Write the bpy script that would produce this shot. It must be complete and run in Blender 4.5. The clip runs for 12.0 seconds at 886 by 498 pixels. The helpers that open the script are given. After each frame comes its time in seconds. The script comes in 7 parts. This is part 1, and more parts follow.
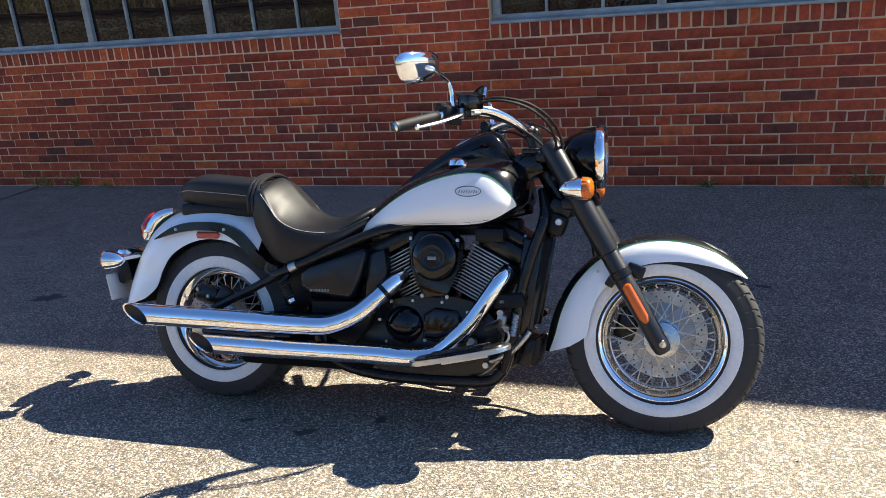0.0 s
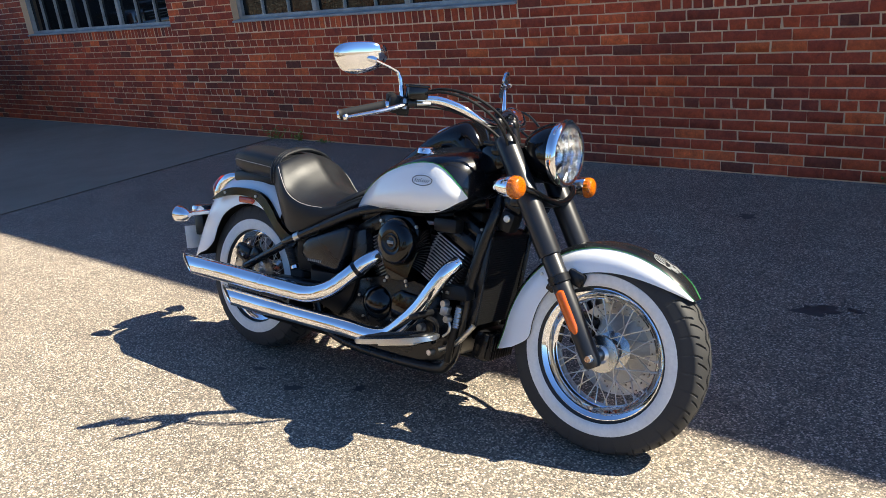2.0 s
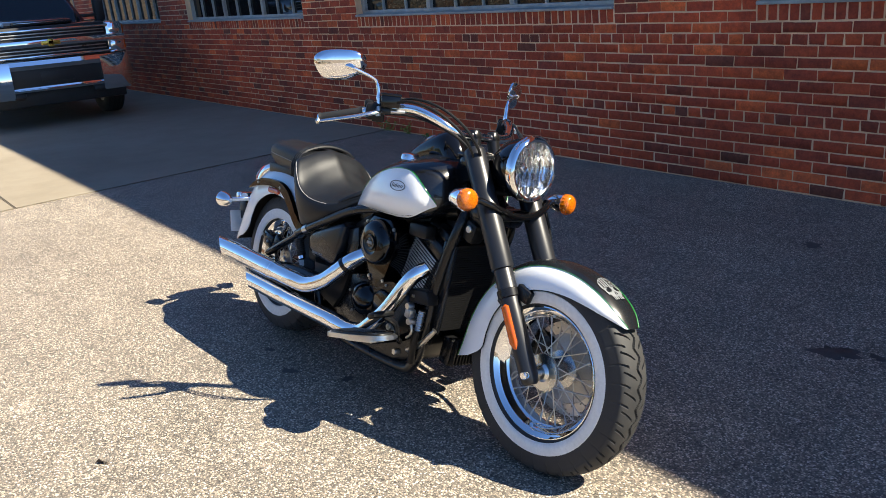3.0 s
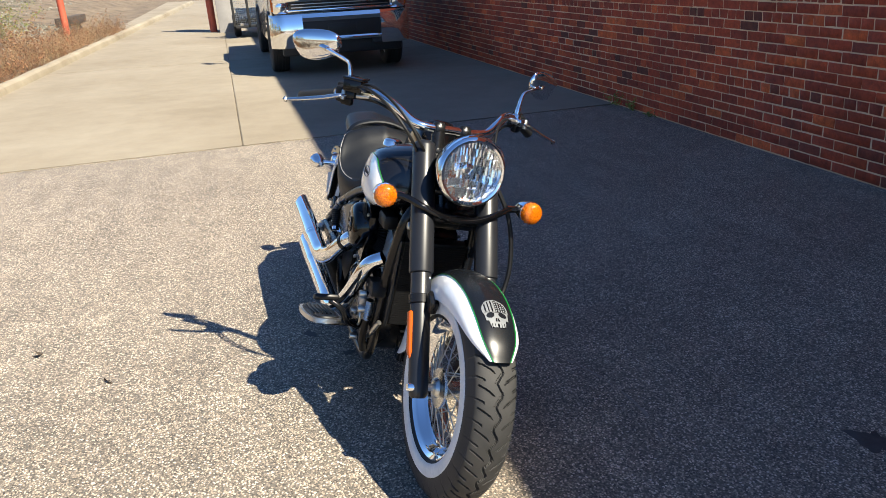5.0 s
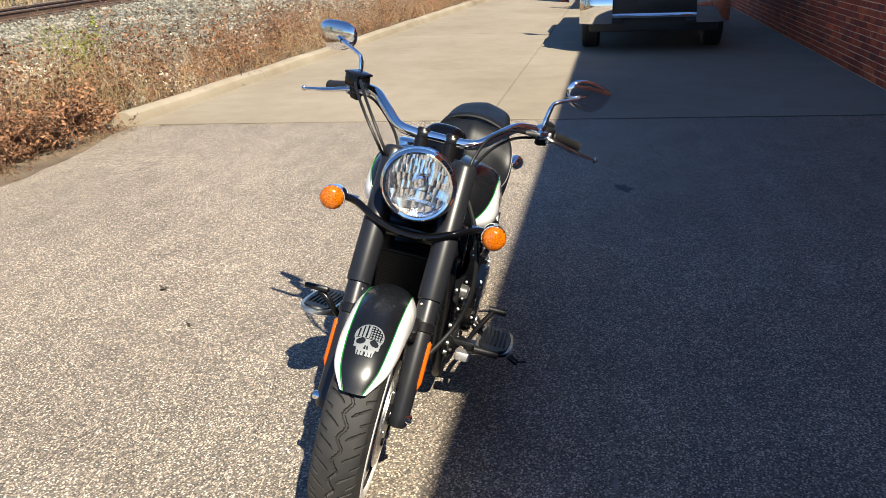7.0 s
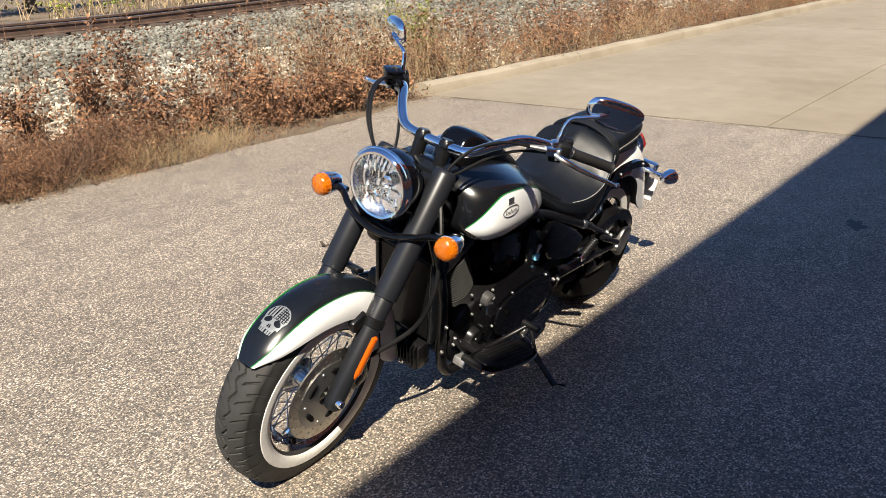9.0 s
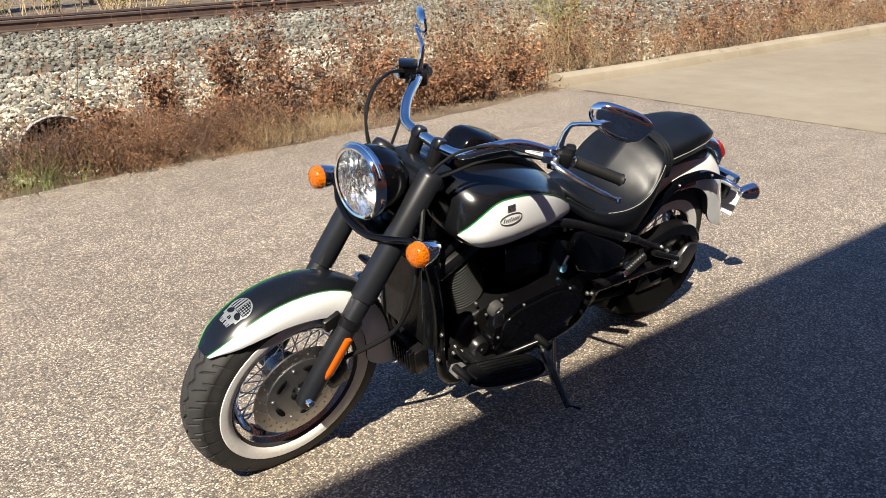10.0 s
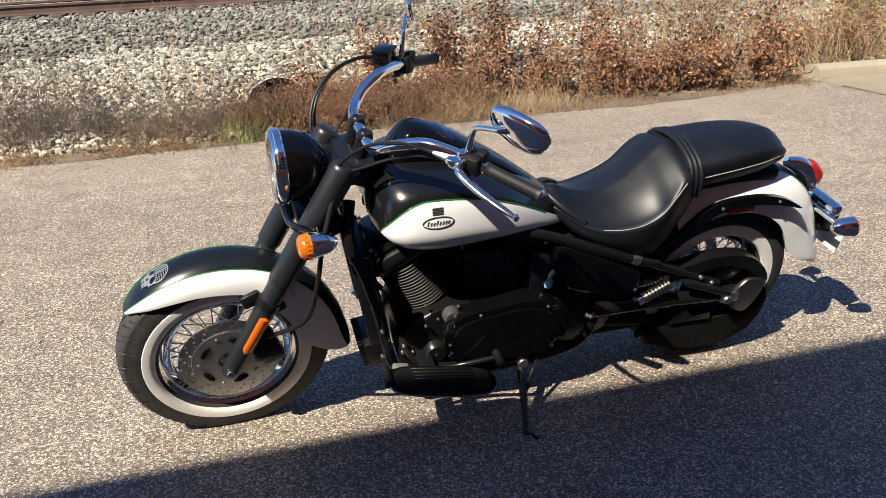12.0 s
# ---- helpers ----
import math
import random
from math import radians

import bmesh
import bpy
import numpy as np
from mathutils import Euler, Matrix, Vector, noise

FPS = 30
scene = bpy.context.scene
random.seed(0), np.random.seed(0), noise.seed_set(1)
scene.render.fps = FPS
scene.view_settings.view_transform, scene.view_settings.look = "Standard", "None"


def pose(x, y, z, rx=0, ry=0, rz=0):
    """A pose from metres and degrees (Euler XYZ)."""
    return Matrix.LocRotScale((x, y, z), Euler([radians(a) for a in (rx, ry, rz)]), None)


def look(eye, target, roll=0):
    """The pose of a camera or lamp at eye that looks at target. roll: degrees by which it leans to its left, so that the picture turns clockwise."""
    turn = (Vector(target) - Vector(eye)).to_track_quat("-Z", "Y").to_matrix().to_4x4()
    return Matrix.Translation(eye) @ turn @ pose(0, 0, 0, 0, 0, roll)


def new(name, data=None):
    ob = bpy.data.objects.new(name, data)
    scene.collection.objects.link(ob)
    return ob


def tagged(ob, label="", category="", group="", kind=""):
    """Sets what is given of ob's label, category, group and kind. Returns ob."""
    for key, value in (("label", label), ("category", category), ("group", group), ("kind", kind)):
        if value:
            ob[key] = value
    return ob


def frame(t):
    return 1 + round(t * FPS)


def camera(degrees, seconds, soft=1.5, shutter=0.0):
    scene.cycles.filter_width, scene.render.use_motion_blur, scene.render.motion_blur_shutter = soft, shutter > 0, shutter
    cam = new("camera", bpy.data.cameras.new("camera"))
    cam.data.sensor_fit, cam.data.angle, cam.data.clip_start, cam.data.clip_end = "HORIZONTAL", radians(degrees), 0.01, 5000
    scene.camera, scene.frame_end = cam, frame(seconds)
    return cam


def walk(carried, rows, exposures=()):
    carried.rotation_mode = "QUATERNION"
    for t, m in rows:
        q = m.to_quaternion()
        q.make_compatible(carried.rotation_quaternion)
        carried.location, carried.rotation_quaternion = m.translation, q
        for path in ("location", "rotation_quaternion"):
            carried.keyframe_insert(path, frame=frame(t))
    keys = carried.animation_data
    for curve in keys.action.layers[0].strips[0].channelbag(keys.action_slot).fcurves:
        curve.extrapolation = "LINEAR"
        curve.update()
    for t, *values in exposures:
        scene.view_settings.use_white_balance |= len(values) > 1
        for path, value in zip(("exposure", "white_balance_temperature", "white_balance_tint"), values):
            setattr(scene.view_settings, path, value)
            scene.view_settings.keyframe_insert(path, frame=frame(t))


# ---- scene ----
cam = camera(56.9, 12.0, soft=0.7)
METRES, EYE, TILT, LEAN, TURN = 7.065, 1.4625, 0.0, 0.0, 19.3
ROWS = [
    (0.0, 0.0, 0.0, 0.0, -1.66, -19.17, 4.79),
    (0.5, 0.0398, 0.0039, -0.0009, 2.85, -19.04, 5.04),
    (1.0, 0.0817, 0.0052, -0.0024, 9.05, -18.83, 4.82),
    (1.5, 0.126, 0.0067, -0.0015, 14.59, -19.29, 5.65),
    (2.0, 0.1618, 0.0251, -0.0019, 20.28, -19.81, 6.49),
    (2.5, 0.2008, 0.0422, -0.0033, 26.62, -19.42, 5.97),
    (3.0, 0.245, 0.0576, -0.0025, 32.26, -18.99, 5.46),
    (5.0, 0.3519, 0.1887, -0.0072, 55.85, -19.61, 4.65),
    (5.5, 0.3714, 0.2274, -0.0098, 63.03, -19.4, 4.9),
    (6.0, 0.3906, 0.2693, -0.0092, 69.6, -19.54, 4.94),
    (6.5, 0.3913, 0.3109, -0.0092, 75.6, -19.67, 4.32),
    (8.5, 0.3763, 0.4733, -0.012, 102.93, -19.26, 3.51),
    (9.0, 0.3676, 0.5133, -0.0097, 109.54, -19.4, 2.88),
    (9.5, 0.3418, 0.5417, -0.0111, 114.7, -19.44, 2.1),
    (10.0, 0.3183, 0.5735, -0.0119, 122.36, -19.68, 2.44),
    (10.5, 0.2952, 0.611, -0.0096, 128.68, -19.76, 2.06),
    (11.0, 0.2603, 0.6319, -0.0121, 133.95, -19.92, 1.76),
    (11.5, 0.2274, 0.6483, -0.0138, 139.53, -20.3, 1.83),
    (12.0, 0.1976, 0.6716, -0.014, 145.5, -20.53, 2.46),
]
walk(cam, [(t, pose(0, 0, EYE, TILT, LEAN, TURN) @ pose(METRES * x, METRES * y, METRES * z, 90 + pitch, roll, yaw)) for t, x, y, z, yaw, pitch, roll in ROWS],
     exposures=[(0.0, 1.74, 6300, 10), (3.0, 1.58, 6280, 10), (6.0, 1.33, 6300, 10), (8.5, 1.11, 6300, 13), (12.0, 1.15, 6200, 13)])

# ---- daylight: a clear sky and one sun above the roof of the brick building ----
SUN_WAY = Vector((0.757, 0.565, 1.0)).normalized()
SUN_EL = math.asin(SUN_WAY.z)
SUN_AZ = math.atan2(SUN_WAY.x, SUN_WAY.y)
world = bpy.data.worlds.new("sky")
scene.world = world
world.use_nodes = True
sky = world.node_tree.nodes.new("ShaderNodeTexSky")
sky.sky_type, sky.sun_disc, sky.sun_elevation, sky.sun_rotation = "NISHITA", False, SUN_EL, SUN_AZ
sky.air_density, sky.dust_density, sky.ozone_density = 1.0, 0.10, 4.5
tint = world.node_tree.nodes.new("ShaderNodeMix")
tint.data_type, tint.blend_type = "RGBA", "MULTIPLY"
tint.inputs[0].default_value, tint.inputs[7].default_value = 1.0, (0.85, 1.0, 1.16, 1.0)
world.node_tree.links.new(sky.outputs[0], tint.inputs[6])
world.node_tree.links.new(tint.outputs[2], world.node_tree.nodes["Background"].inputs[0])
world.node_tree.nodes["Background"].inputs[1].default_value = 0.055
sun = new("sun", bpy.data.lights.new("sun", "SUN"))
sun.data.energy, sun.data.angle, sun.data.color = 5.0, radians(0.53), (1.0, 0.90, 0.71)
sun.matrix_world = look(SUN_WAY * 30, (0, 0, 0))

# ---- materials ----
def nodes_of(name):
    m = bpy.data.materials.new(name)
    m.use_nodes = True
    nt = m.node_tree
    return m, nt, nt.nodes["Principled BSDF"]


def add(nt, kind, **inputs):
    n = nt.nodes.new(kind)
    for k, v in inputs.items():
        n.inputs[k].default_value = v
    return n


def coords(nt, space="Object"):
    return nt.nodes.new("ShaderNodeTexCoord").outputs[space]


def noise_at(nt, where, scale, detail=4.0, rough=0.6):
    n = add(nt, "ShaderNodeTexNoise", Scale=scale, Detail=detail, Roughness=rough)
    nt.links.new(where, n.inputs["Vector"])
    return n.outputs["Fac"]


def ramp(nt, fac, *stops):
    n = nt.nodes.new("ShaderNodeValToRGB")
    while len(n.color_ramp.elements) < len(stops):
        n.color_ramp.elements.new(0.5)
    for e, (p, c) in zip(n.color_ramp.elements, stops):
        e.position = p
        e.color = (*c, 1) if len(c) == 3 else (c[0], c[0], c[0], 1)
    nt.links.new(fac, n.inputs["Fac"])
    return n.outputs["Color"]


def blend(nt, fac, a, b, mode="MIX"):
    n = nt.nodes.new("ShaderNodeMix")
    n.data_type, n.blend_type = "RGBA", mode
    for sock, v in ((n.inputs[0], fac), (n.inputs[6], a), (n.inputs[7], b)):
        if isinstance(v, (int, float)):
            sock.default_value = v
        elif isinstance(v, tuple):
            sock.default_value = (*v, 1)
        else:
            nt.links.new(v, sock)
    return n.outputs[2]


def bump(nt, bsdf, height, strength, distance):
    b = add(nt, "ShaderNodeBump", Strength=strength, Distance=distance)
    nt.links.new(height, b.inputs["Height"])
    nt.links.new(b.outputs["Normal"], bsdf.inputs["Normal"])


def surface(name, a, b, rough=(0.4, 0.6), metal=0.0, big=3.0, fine=60.0, relief=0.0, depth=0.002, coat=0.0, per="", spread=0.0, specular=0.5, grain=0.35):
    """A surface that wanders between colours a and b at two scales, with its roughness and a fine relief."""
    m, nt, bsdf = nodes_of(name)
    where = coords(nt)
    n1, n2 = noise_at(nt, where, big), noise_at(nt, where, fine)
    col = blend(nt, ramp(nt, n1, (0.35, (0,)), (0.65, (1,))), a, b)
    col = blend(nt, grain, col, blend(nt, n2, (0.55, 0.55, 0.55), (1.45, 1.45, 1.45)), "MULTIPLY")
    if per:
        r = nt.nodes.new("ShaderNodeObjectInfo").outputs["Random"] if per == "object" else nt.nodes.new("ShaderNodeNewGeometry").outputs["Random Per Island"]
        lo, hi = 1 - spread, 1 + spread
        col = blend(nt, 1.0, col, ramp(nt, r, (0.0, (lo,)), (1.0, (hi,))), "MULTIPLY")
    nt.links.new(col, bsdf.inputs["Base Color"])
    nt.links.new(ramp(nt, n1, (0.3, (rough[0],)), (0.7, (rough[1],))), bsdf.inputs["Roughness"])
    bsdf.inputs["Metallic"].default_value = metal
    bsdf.inputs["Coat Weight"].default_value = coat
    bsdf.inputs["Coat Roughness"].default_value = 0.03
    bsdf.inputs["Specular IOR Level"].default_value = specular
    if relief:
        bump(nt, bsdf, n2, relief, depth)
    return m


def glass(name, colour=(1, 1, 1), rough=0.0, ior=1.45):
    m, nt, bsdf = nodes_of(name)
    bsdf.inputs["Base Color"].default_value = (*colour, 1)
    bsdf.inputs["Transmission Weight"].default_value = 1.0
    bsdf.inputs["Roughness"].default_value = rough
    bsdf.inputs["IOR"].default_value = ior
    return m


BLACK_GLOSS = surface("black_gloss_paint", (0.002, 0.002, 0.0025), (0.003, 0.003, 0.0035), (0.05, 0.08), coat=0.1, specular=0.36, grain=0.1)
BLACK_SATIN = surface("black_satin_paint", (0.005, 0.006, 0.008), (0.007, 0.0085, 0.011), (0.24, 0.30), coat=0.1, grain=0.1, specular=0.4)
BLACK_METAL = surface("black_coated_metal", (0.0045, 0.0045, 0.005), (0.0075, 0.0075, 0.008), (0.20, 0.32), relief=0.08, depth=0.0006, specular=0.38)
FORK_BLACK = surface("fork_black", (0.009, 0.010, 0.013), (0.012, 0.013, 0.016), (0.30, 0.38), specular=0.45, relief=0.04, depth=0.0005, grain=0.15)
PLASTIC = surface("black_plastic", (0.005, 0.005, 0.0052), (0.008, 0.008, 0.0083), (0.36, 0.46), fine=300, relief=0.15, depth=0.0004, specular=0.26)
RUBBER = surface("tyre_rubber", (0.018, 0.018, 0.018), (0.030, 0.029, 0.028), (0.6, 0.8), big=14, fine=220, relief=0.3, depth=0.0006)
FLAT_BLACK = surface("flat_black", (0.0035, 0.0035, 0.0035), (0.005, 0.005, 0.005), (0.8, 0.9), specular=0.12)
GRIP = surface("grip_rubber", (0.006, 0.006, 0.006), (0.010, 0.010, 0.010), (0.5, 0.65), fine=260, relief=0.3, depth=0.0006)
LEATHER = surface("seat_vinyl", (0.0040, 0.0050, 0.0070), (0.0060, 0.0075, 0.0105), (0.40, 0.52), big=6, fine=420, relief=0.24, depth=0.0007, specular=0.34)
SOOT = surface("soot", (0.010, 0.009, 0.008), (0.022, 0.020, 0.018), (0.6, 0.8), big=12, fine=90)
STITCH = surface("grey_piping", (0.24, 0.235, 0.23), (0.34, 0.33, 0.32), (0.5, 0.6))
WHITE = surface("white_pearl_paint", (0.80, 0.81, 0.815), (0.83, 0.84, 0.845), (0.20, 0.26), fine=600, coat=0.7, grain=0.05)
WHITEWALL = surface("whitewall_rubber", (0.70, 0.69, 0.66), (0.78, 0.77, 0.74), (0.45, 0.6), big=9, fine=90)
CHROME = surface("chrome", (0.86, 0.87, 0.88), (0.90, 0.90, 0.91), (0.03, 0.06), metal=1.0, grain=0.0)
DARK_STEEL = surface("dull_steel", (0.16, 0.16, 0.155), (0.24, 0.235, 0.225), (0.3, 0.45), metal=1.0, fine=200)
CARRIER = surface("carrier_steel", (0.34, 0.335, 0.325), (0.46, 0.455, 0.445), (0.34, 0.46), metal=0.95, fine=160)
LEVER_ALLOY = surface("polished_alloy", (0.66, 0.66, 0.65), (0.74, 0.74, 0.73), (0.14, 0.22), metal=1.0, grain=0.1)
STEEL = surface("brushed_steel", (0.50, 0.49, 0.47), (0.62, 0.61, 0.58), (0.25, 0.4), metal=1.0, fine=200)
ALUMINIUM = surface("cast_aluminium", (0.42, 0.41, 0.39), (0.55, 0.54, 0.52), (0.35, 0.5), metal=0.9, relief=0.1, depth=0.0008)
FIN_GREY = surface("grey_fin", (0.050, 0.050, 0.050), (0.080, 0.080, 0.079), (0.30, 0.42), metal=0.3)
FIN_EDGE = surface("machined_fin", (0.72, 0.70, 0.64), (0.82, 0.80, 0.74), (0.30, 0.42), metal=0.6)
HUB_ALLOY = surface("polished_hub", (0.50, 0.50, 0.49), (0.62, 0.62, 0.60), (0.20, 0.30), metal=1.0, fine=120)
# pale blue paints the sky reflected in a small polished part
REFLECTED_BLUE = surface("painted_reflection_blue", (0.16, 0.42, 0.62), (0.22, 0.50, 0.70), (0.2, 0.3), coat=0.4)
DISC_STEEL = surface("worn_disc_steel", (0.50, 0.47, 0.42), (0.62, 0.58, 0.52), (0.26, 0.38), metal=1.0, big=20, fine=240)
BLACK_TANK = surface("black_tank_paint", (0.004, 0.0045, 0.006), (0.006, 0.0065, 0.008), (0.17, 0.21), coat=0.35, specular=0.5, grain=0.1)
GREEN = surface("green_pinstripe", (0.008, 0.14, 0.02), (0.012, 0.18, 0.03), (0.25, 0.3), coat=0.5)
SILVER_DECAL = surface("silver_decal", (0.19, 0.205, 0.215), (0.27, 0.285, 0.295), (0.32, 0.42), metal=0.4)
DARK_DECAL = surface("dark_decal", (0.03, 0.03, 0.035), (0.05, 0.05, 0.055), (0.4, 0.5))
AMBER_REFLECT = surface("amber_reflector", (0.46, 0.065, 0.003), (0.60, 0.11, 0.004), (0.12, 0.2), fine=400, relief=0.3, depth=0.0008, coat=0.5)
RED_REFLECT = surface("red_reflector", (0.38, 0.04, 0.015), (0.45, 0.06, 0.02), (0.12, 0.2), fine=400, relief=0.3, depth=0.0008, coat=0.5)
CLEAR = glass("clear_lens")
MIRROR = surface("mirror_glass", (0.88, 0.89, 0.90), (0.88, 0.89, 0.90), (0.0, 0.01), metal=1.0, grain=0.0)


def lens_material(name, colour, glow):
    m, nt, bsdf = nodes_of(name)
    n = noise_at(nt, coords(nt), 230, 2)
    spots = ramp(nt, n, (0.36, (0,)), (0.66, (1,)))
    nt.links.new(blend(nt, spots, tuple(c * 0.5 for c in colour), (min(1, colour[0] * 1.2), colour[1] * 1.7, colour[2])), bsdf.inputs["Base Color"])
    bsdf.inputs["Roughness"].default_value = 0.12
    bsdf.inputs["Transmission Weight"].default_value = 0.35
    bsdf.inputs["Coat Weight"].default_value = 0.6
    bump(nt, bsdf, n, 0.4, 0.0015)
    return m


AMBER = lens_material("amber_lens", (0.76, 0.145, 0.003), 0)
RED = lens_material("red_lens", (0.55, 0.02, 0.015), 0)


FACETS = surface("pressed_reflector", (0.90, 0.92, 0.94), (0.90, 0.92, 0.94), (0.10, 0.16), metal=1.0, grain=0.0)


def asphalt():
    """Old pale asphalt: rounded stones from grey to tan in a dark binder, with stains and oil spots."""
    m, nt, bsdf = nodes_of("asphalt")
    where = coords(nt)
    v = add(nt, "ShaderNodeTexVoronoi", Scale=160.0, Randomness=1.0)
    nt.links.new(where, v.inputs["Vector"])
    cell = v.outputs["Color"]
    sep = nt.nodes.new("ShaderNodeSeparateColor")
    nt.links.new(cell, sep.inputs[0])
    stones = ramp(nt, sep.outputs[0], (0.0, (0.06, 0.054, 0.047)), (0.30, (0.158, 0.136, 0.113)), (0.58, (0.278, 0.235, 0.186)), (0.82, (0.44, 0.365, 0.282)), (1.0, (0.72, 0.61, 0.49)))
    edge = ramp(nt, v.outputs["Distance"], (0.40, (1,)), (0.75, (0,)))
    col = blend(nt, edge, (0.126, 0.116, 0.099), stones)
    chip = add(nt, "ShaderNodeTexVoronoi", Scale=105.0, Randomness=1.0)
    nt.links.new(where, chip.inputs["Vector"])
    pick = nt.nodes.new("ShaderNodeSeparateColor")
    nt.links.new(chip.outputs["Color"], pick.inputs[0])
    pale = blend(nt, 1.0, ramp(nt, pick.outputs[1], (0.80, (0,)), (0.86, (1,))), ramp(nt, chip.outputs["Distance"], (0.30, (1,)), (0.48, (0,))), "MULTIPLY")
    col = blend(nt, pale, col, (0.60, 0.54, 0.46))
    dark = blend(nt, 1.0, ramp(nt, pick.outputs[2], (0.78, (0,)), (0.84, (1,))), ramp(nt, chip.outputs["Distance"], (0.30, (0.8,)), (0.50, (0,))), "MULTIPLY")
    col = blend(nt, dark, col, (0.045, 0.042, 0.040))
    fine = noise_at(nt, where, 420, 2)
    col = blend(nt, 0.65, col, blend(nt, fine, (0.45, 0.45, 0.45), (1.55, 1.55, 1.55)), "MULTIPLY")
    wide, mid = noise_at(nt, where, 0.6, 5), noise_at(nt, where, 4.5, 5)
    col = blend(nt, 1.0, col, ramp(nt, wide, (0.3, (0.92, 0.90, 0.88)), (0.7, (1.15, 1.13, 1.10))), "MULTIPLY")
    col = blend(nt, 1.0, col, ramp(nt, mid, (0.25, (0.82,)), (0.6, (1.06,))), "MULTIPLY")
    nt.links.new(col, bsdf.inputs["Base Color"])
    bsdf.inputs["Roughness"].default_value = 0.62
    bsdf.inputs["Specular IOR Level"].default_value = 0.35
    h = blend(nt, 0.4, v.outputs["Distance"], fine)
    bump(nt, bsdf, h, 0.75, -0.005)
    return m


def concrete(name, a, b, c):
    m, nt, bsdf = nodes_of(name)
    where = coords(nt)
    wide, mid, fine = noise_at(nt, where, 0.35, 6, 0.65), noise_at(nt, where, 3.0, 6, 0.65), noise_at(nt, where, 160, 3)
    col = ramp(nt, wide, (0.32, a), (0.5, b), (0.68, c))
    col = blend(nt, 1.0, col, ramp(nt, mid, (0.3, (0.90, 0.89, 0.88)), (0.65, (1.05, 1.05, 1.05))), "MULTIPLY")
    col = blend(nt, 0.3, col, blend(nt, fine, (0.6, 0.6, 0.6), (1.4, 1.4, 1.4)), "MULTIPLY")
    nt.links.new(col, bsdf.inputs["Base Color"])
    bsdf.inputs["Roughness"].default_value = 0.85
    bump(nt, bsdf, fine, 0.25, 0.002)
    return m


def brick_material(name, per):
    """Fired clay, from dark plum to orange red brick by brick, with a sooty bloom."""
    m, nt, bsdf = nodes_of(name)
    where = nt.nodes.new("ShaderNodeNewGeometry").outputs["Position"]
    r = nt.nodes.new("ShaderNodeObjectInfo").outputs["Random"] if per == "object" else nt.nodes.new("ShaderNodeNewGeometry").outputs["Random Per Island"]
    col = ramp(nt, r, (0.0, (0.18, 0.050, 0.026)), (0.10, (0.34, 0.054, 0.022)), (0.45, (0.48, 0.070, 0.023)), (0.85, (0.61, 0.094, 0.026)), (1.0, (0.82, 0.155, 0.036)))
    wide, fine = noise_at(nt, where, 16, 6, 0.75), noise_at(nt, where, 120, 3)
    soot = noise_at(nt, where, 0.9, 5, 0.65)
    col = blend(nt, 1.0, col, ramp(nt, wide, (0.28, (0.50, 0.47, 0.46)), (0.66, (1.22, 1.2, 1.18))), "MULTIPLY")
    col = blend(nt, 1.0, col, ramp(nt, soot, (0.34, (0.66, 0.68, 0.66)), (0.60, (1.08, 1.06, 1.05))), "MULTIPLY")
    col = blend(nt, 0.5, col, blend(nt, fine, (0.5, 0.5, 0.5), (1.5, 1.5, 1.5)), "MULTIPLY")
    nt.links.new(col, bsdf.inputs["Base Color"])
    bsdf.inputs["Roughness"].default_value = 0.82
    bump(nt, bsdf, fine, 0.45, 0.003)
    return m


ASPHALT = asphalt()
SCUFF = surface("scuffed_asphalt", (0.15, 0.14, 0.125), (0.30, 0.275, 0.235), (0.6, 0.8), big=40, fine=160, relief=0.5, depth=0.003)
OIL = surface("oil_stain", (0.018, 0.017, 0.017), (0.07, 0.066, 0.062), (0.45, 0.7), big=14, fine=90, relief=0.5, depth=0.003)
CONCRETE = concrete("concrete_slab", (0.195, 0.162, 0.114), (0.232, 0.198, 0.146), (0.262, 0.229, 0.174))
KERB = concrete("kerb_concrete", (0.20, 0.165, 0.115), (0.27, 0.232, 0.17), (0.33, 0.29, 0.22))
GREY_BLOCK = concrete("grey_concrete", (0.24, 0.23, 0.22), (0.30, 0.29, 0.28), (0.35, 0.34, 0.33))
MORTAR = concrete("mortar", (0.58, 0.335, 0.180), (0.82, 0.505, 0.285), (0.88, 0.60, 0.37))
BRICK = brick_material("brick_clay", "object")
BRICK_FAR = brick_material("brick_clay_far", "island")
FRAME_GREY = surface("window_frame_paint", (0.27, 0.265, 0.25), (0.42, 0.41, 0.385), (0.5, 0.65), big=7, fine=70, relief=0.2, depth=0.002)
# near-black colour stands in for the shade inside the rooms and the culvert
SHADE_DARK = surface("shade_dark_interior", (0.03, 0.03, 0.03), (0.05, 0.045, 0.04), (0.8, 0.9))


def window_pane():
    m, nt, bsdf = nodes_of("window_glass")
    bsdf.inputs["Base Color"].default_value = (0.008, 0.009, 0.009, 1)
    bsdf.inputs["Specular IOR Level"].default_value = 0.35
    bsdf.inputs["Roughness"].default_value = 0.01
    bsdf.inputs["Coat Weight"].default_value = 0.0
    bump(nt, bsdf, noise_at(nt, coords(nt), 3.0, 2), 0.05, 0.01)
    return m


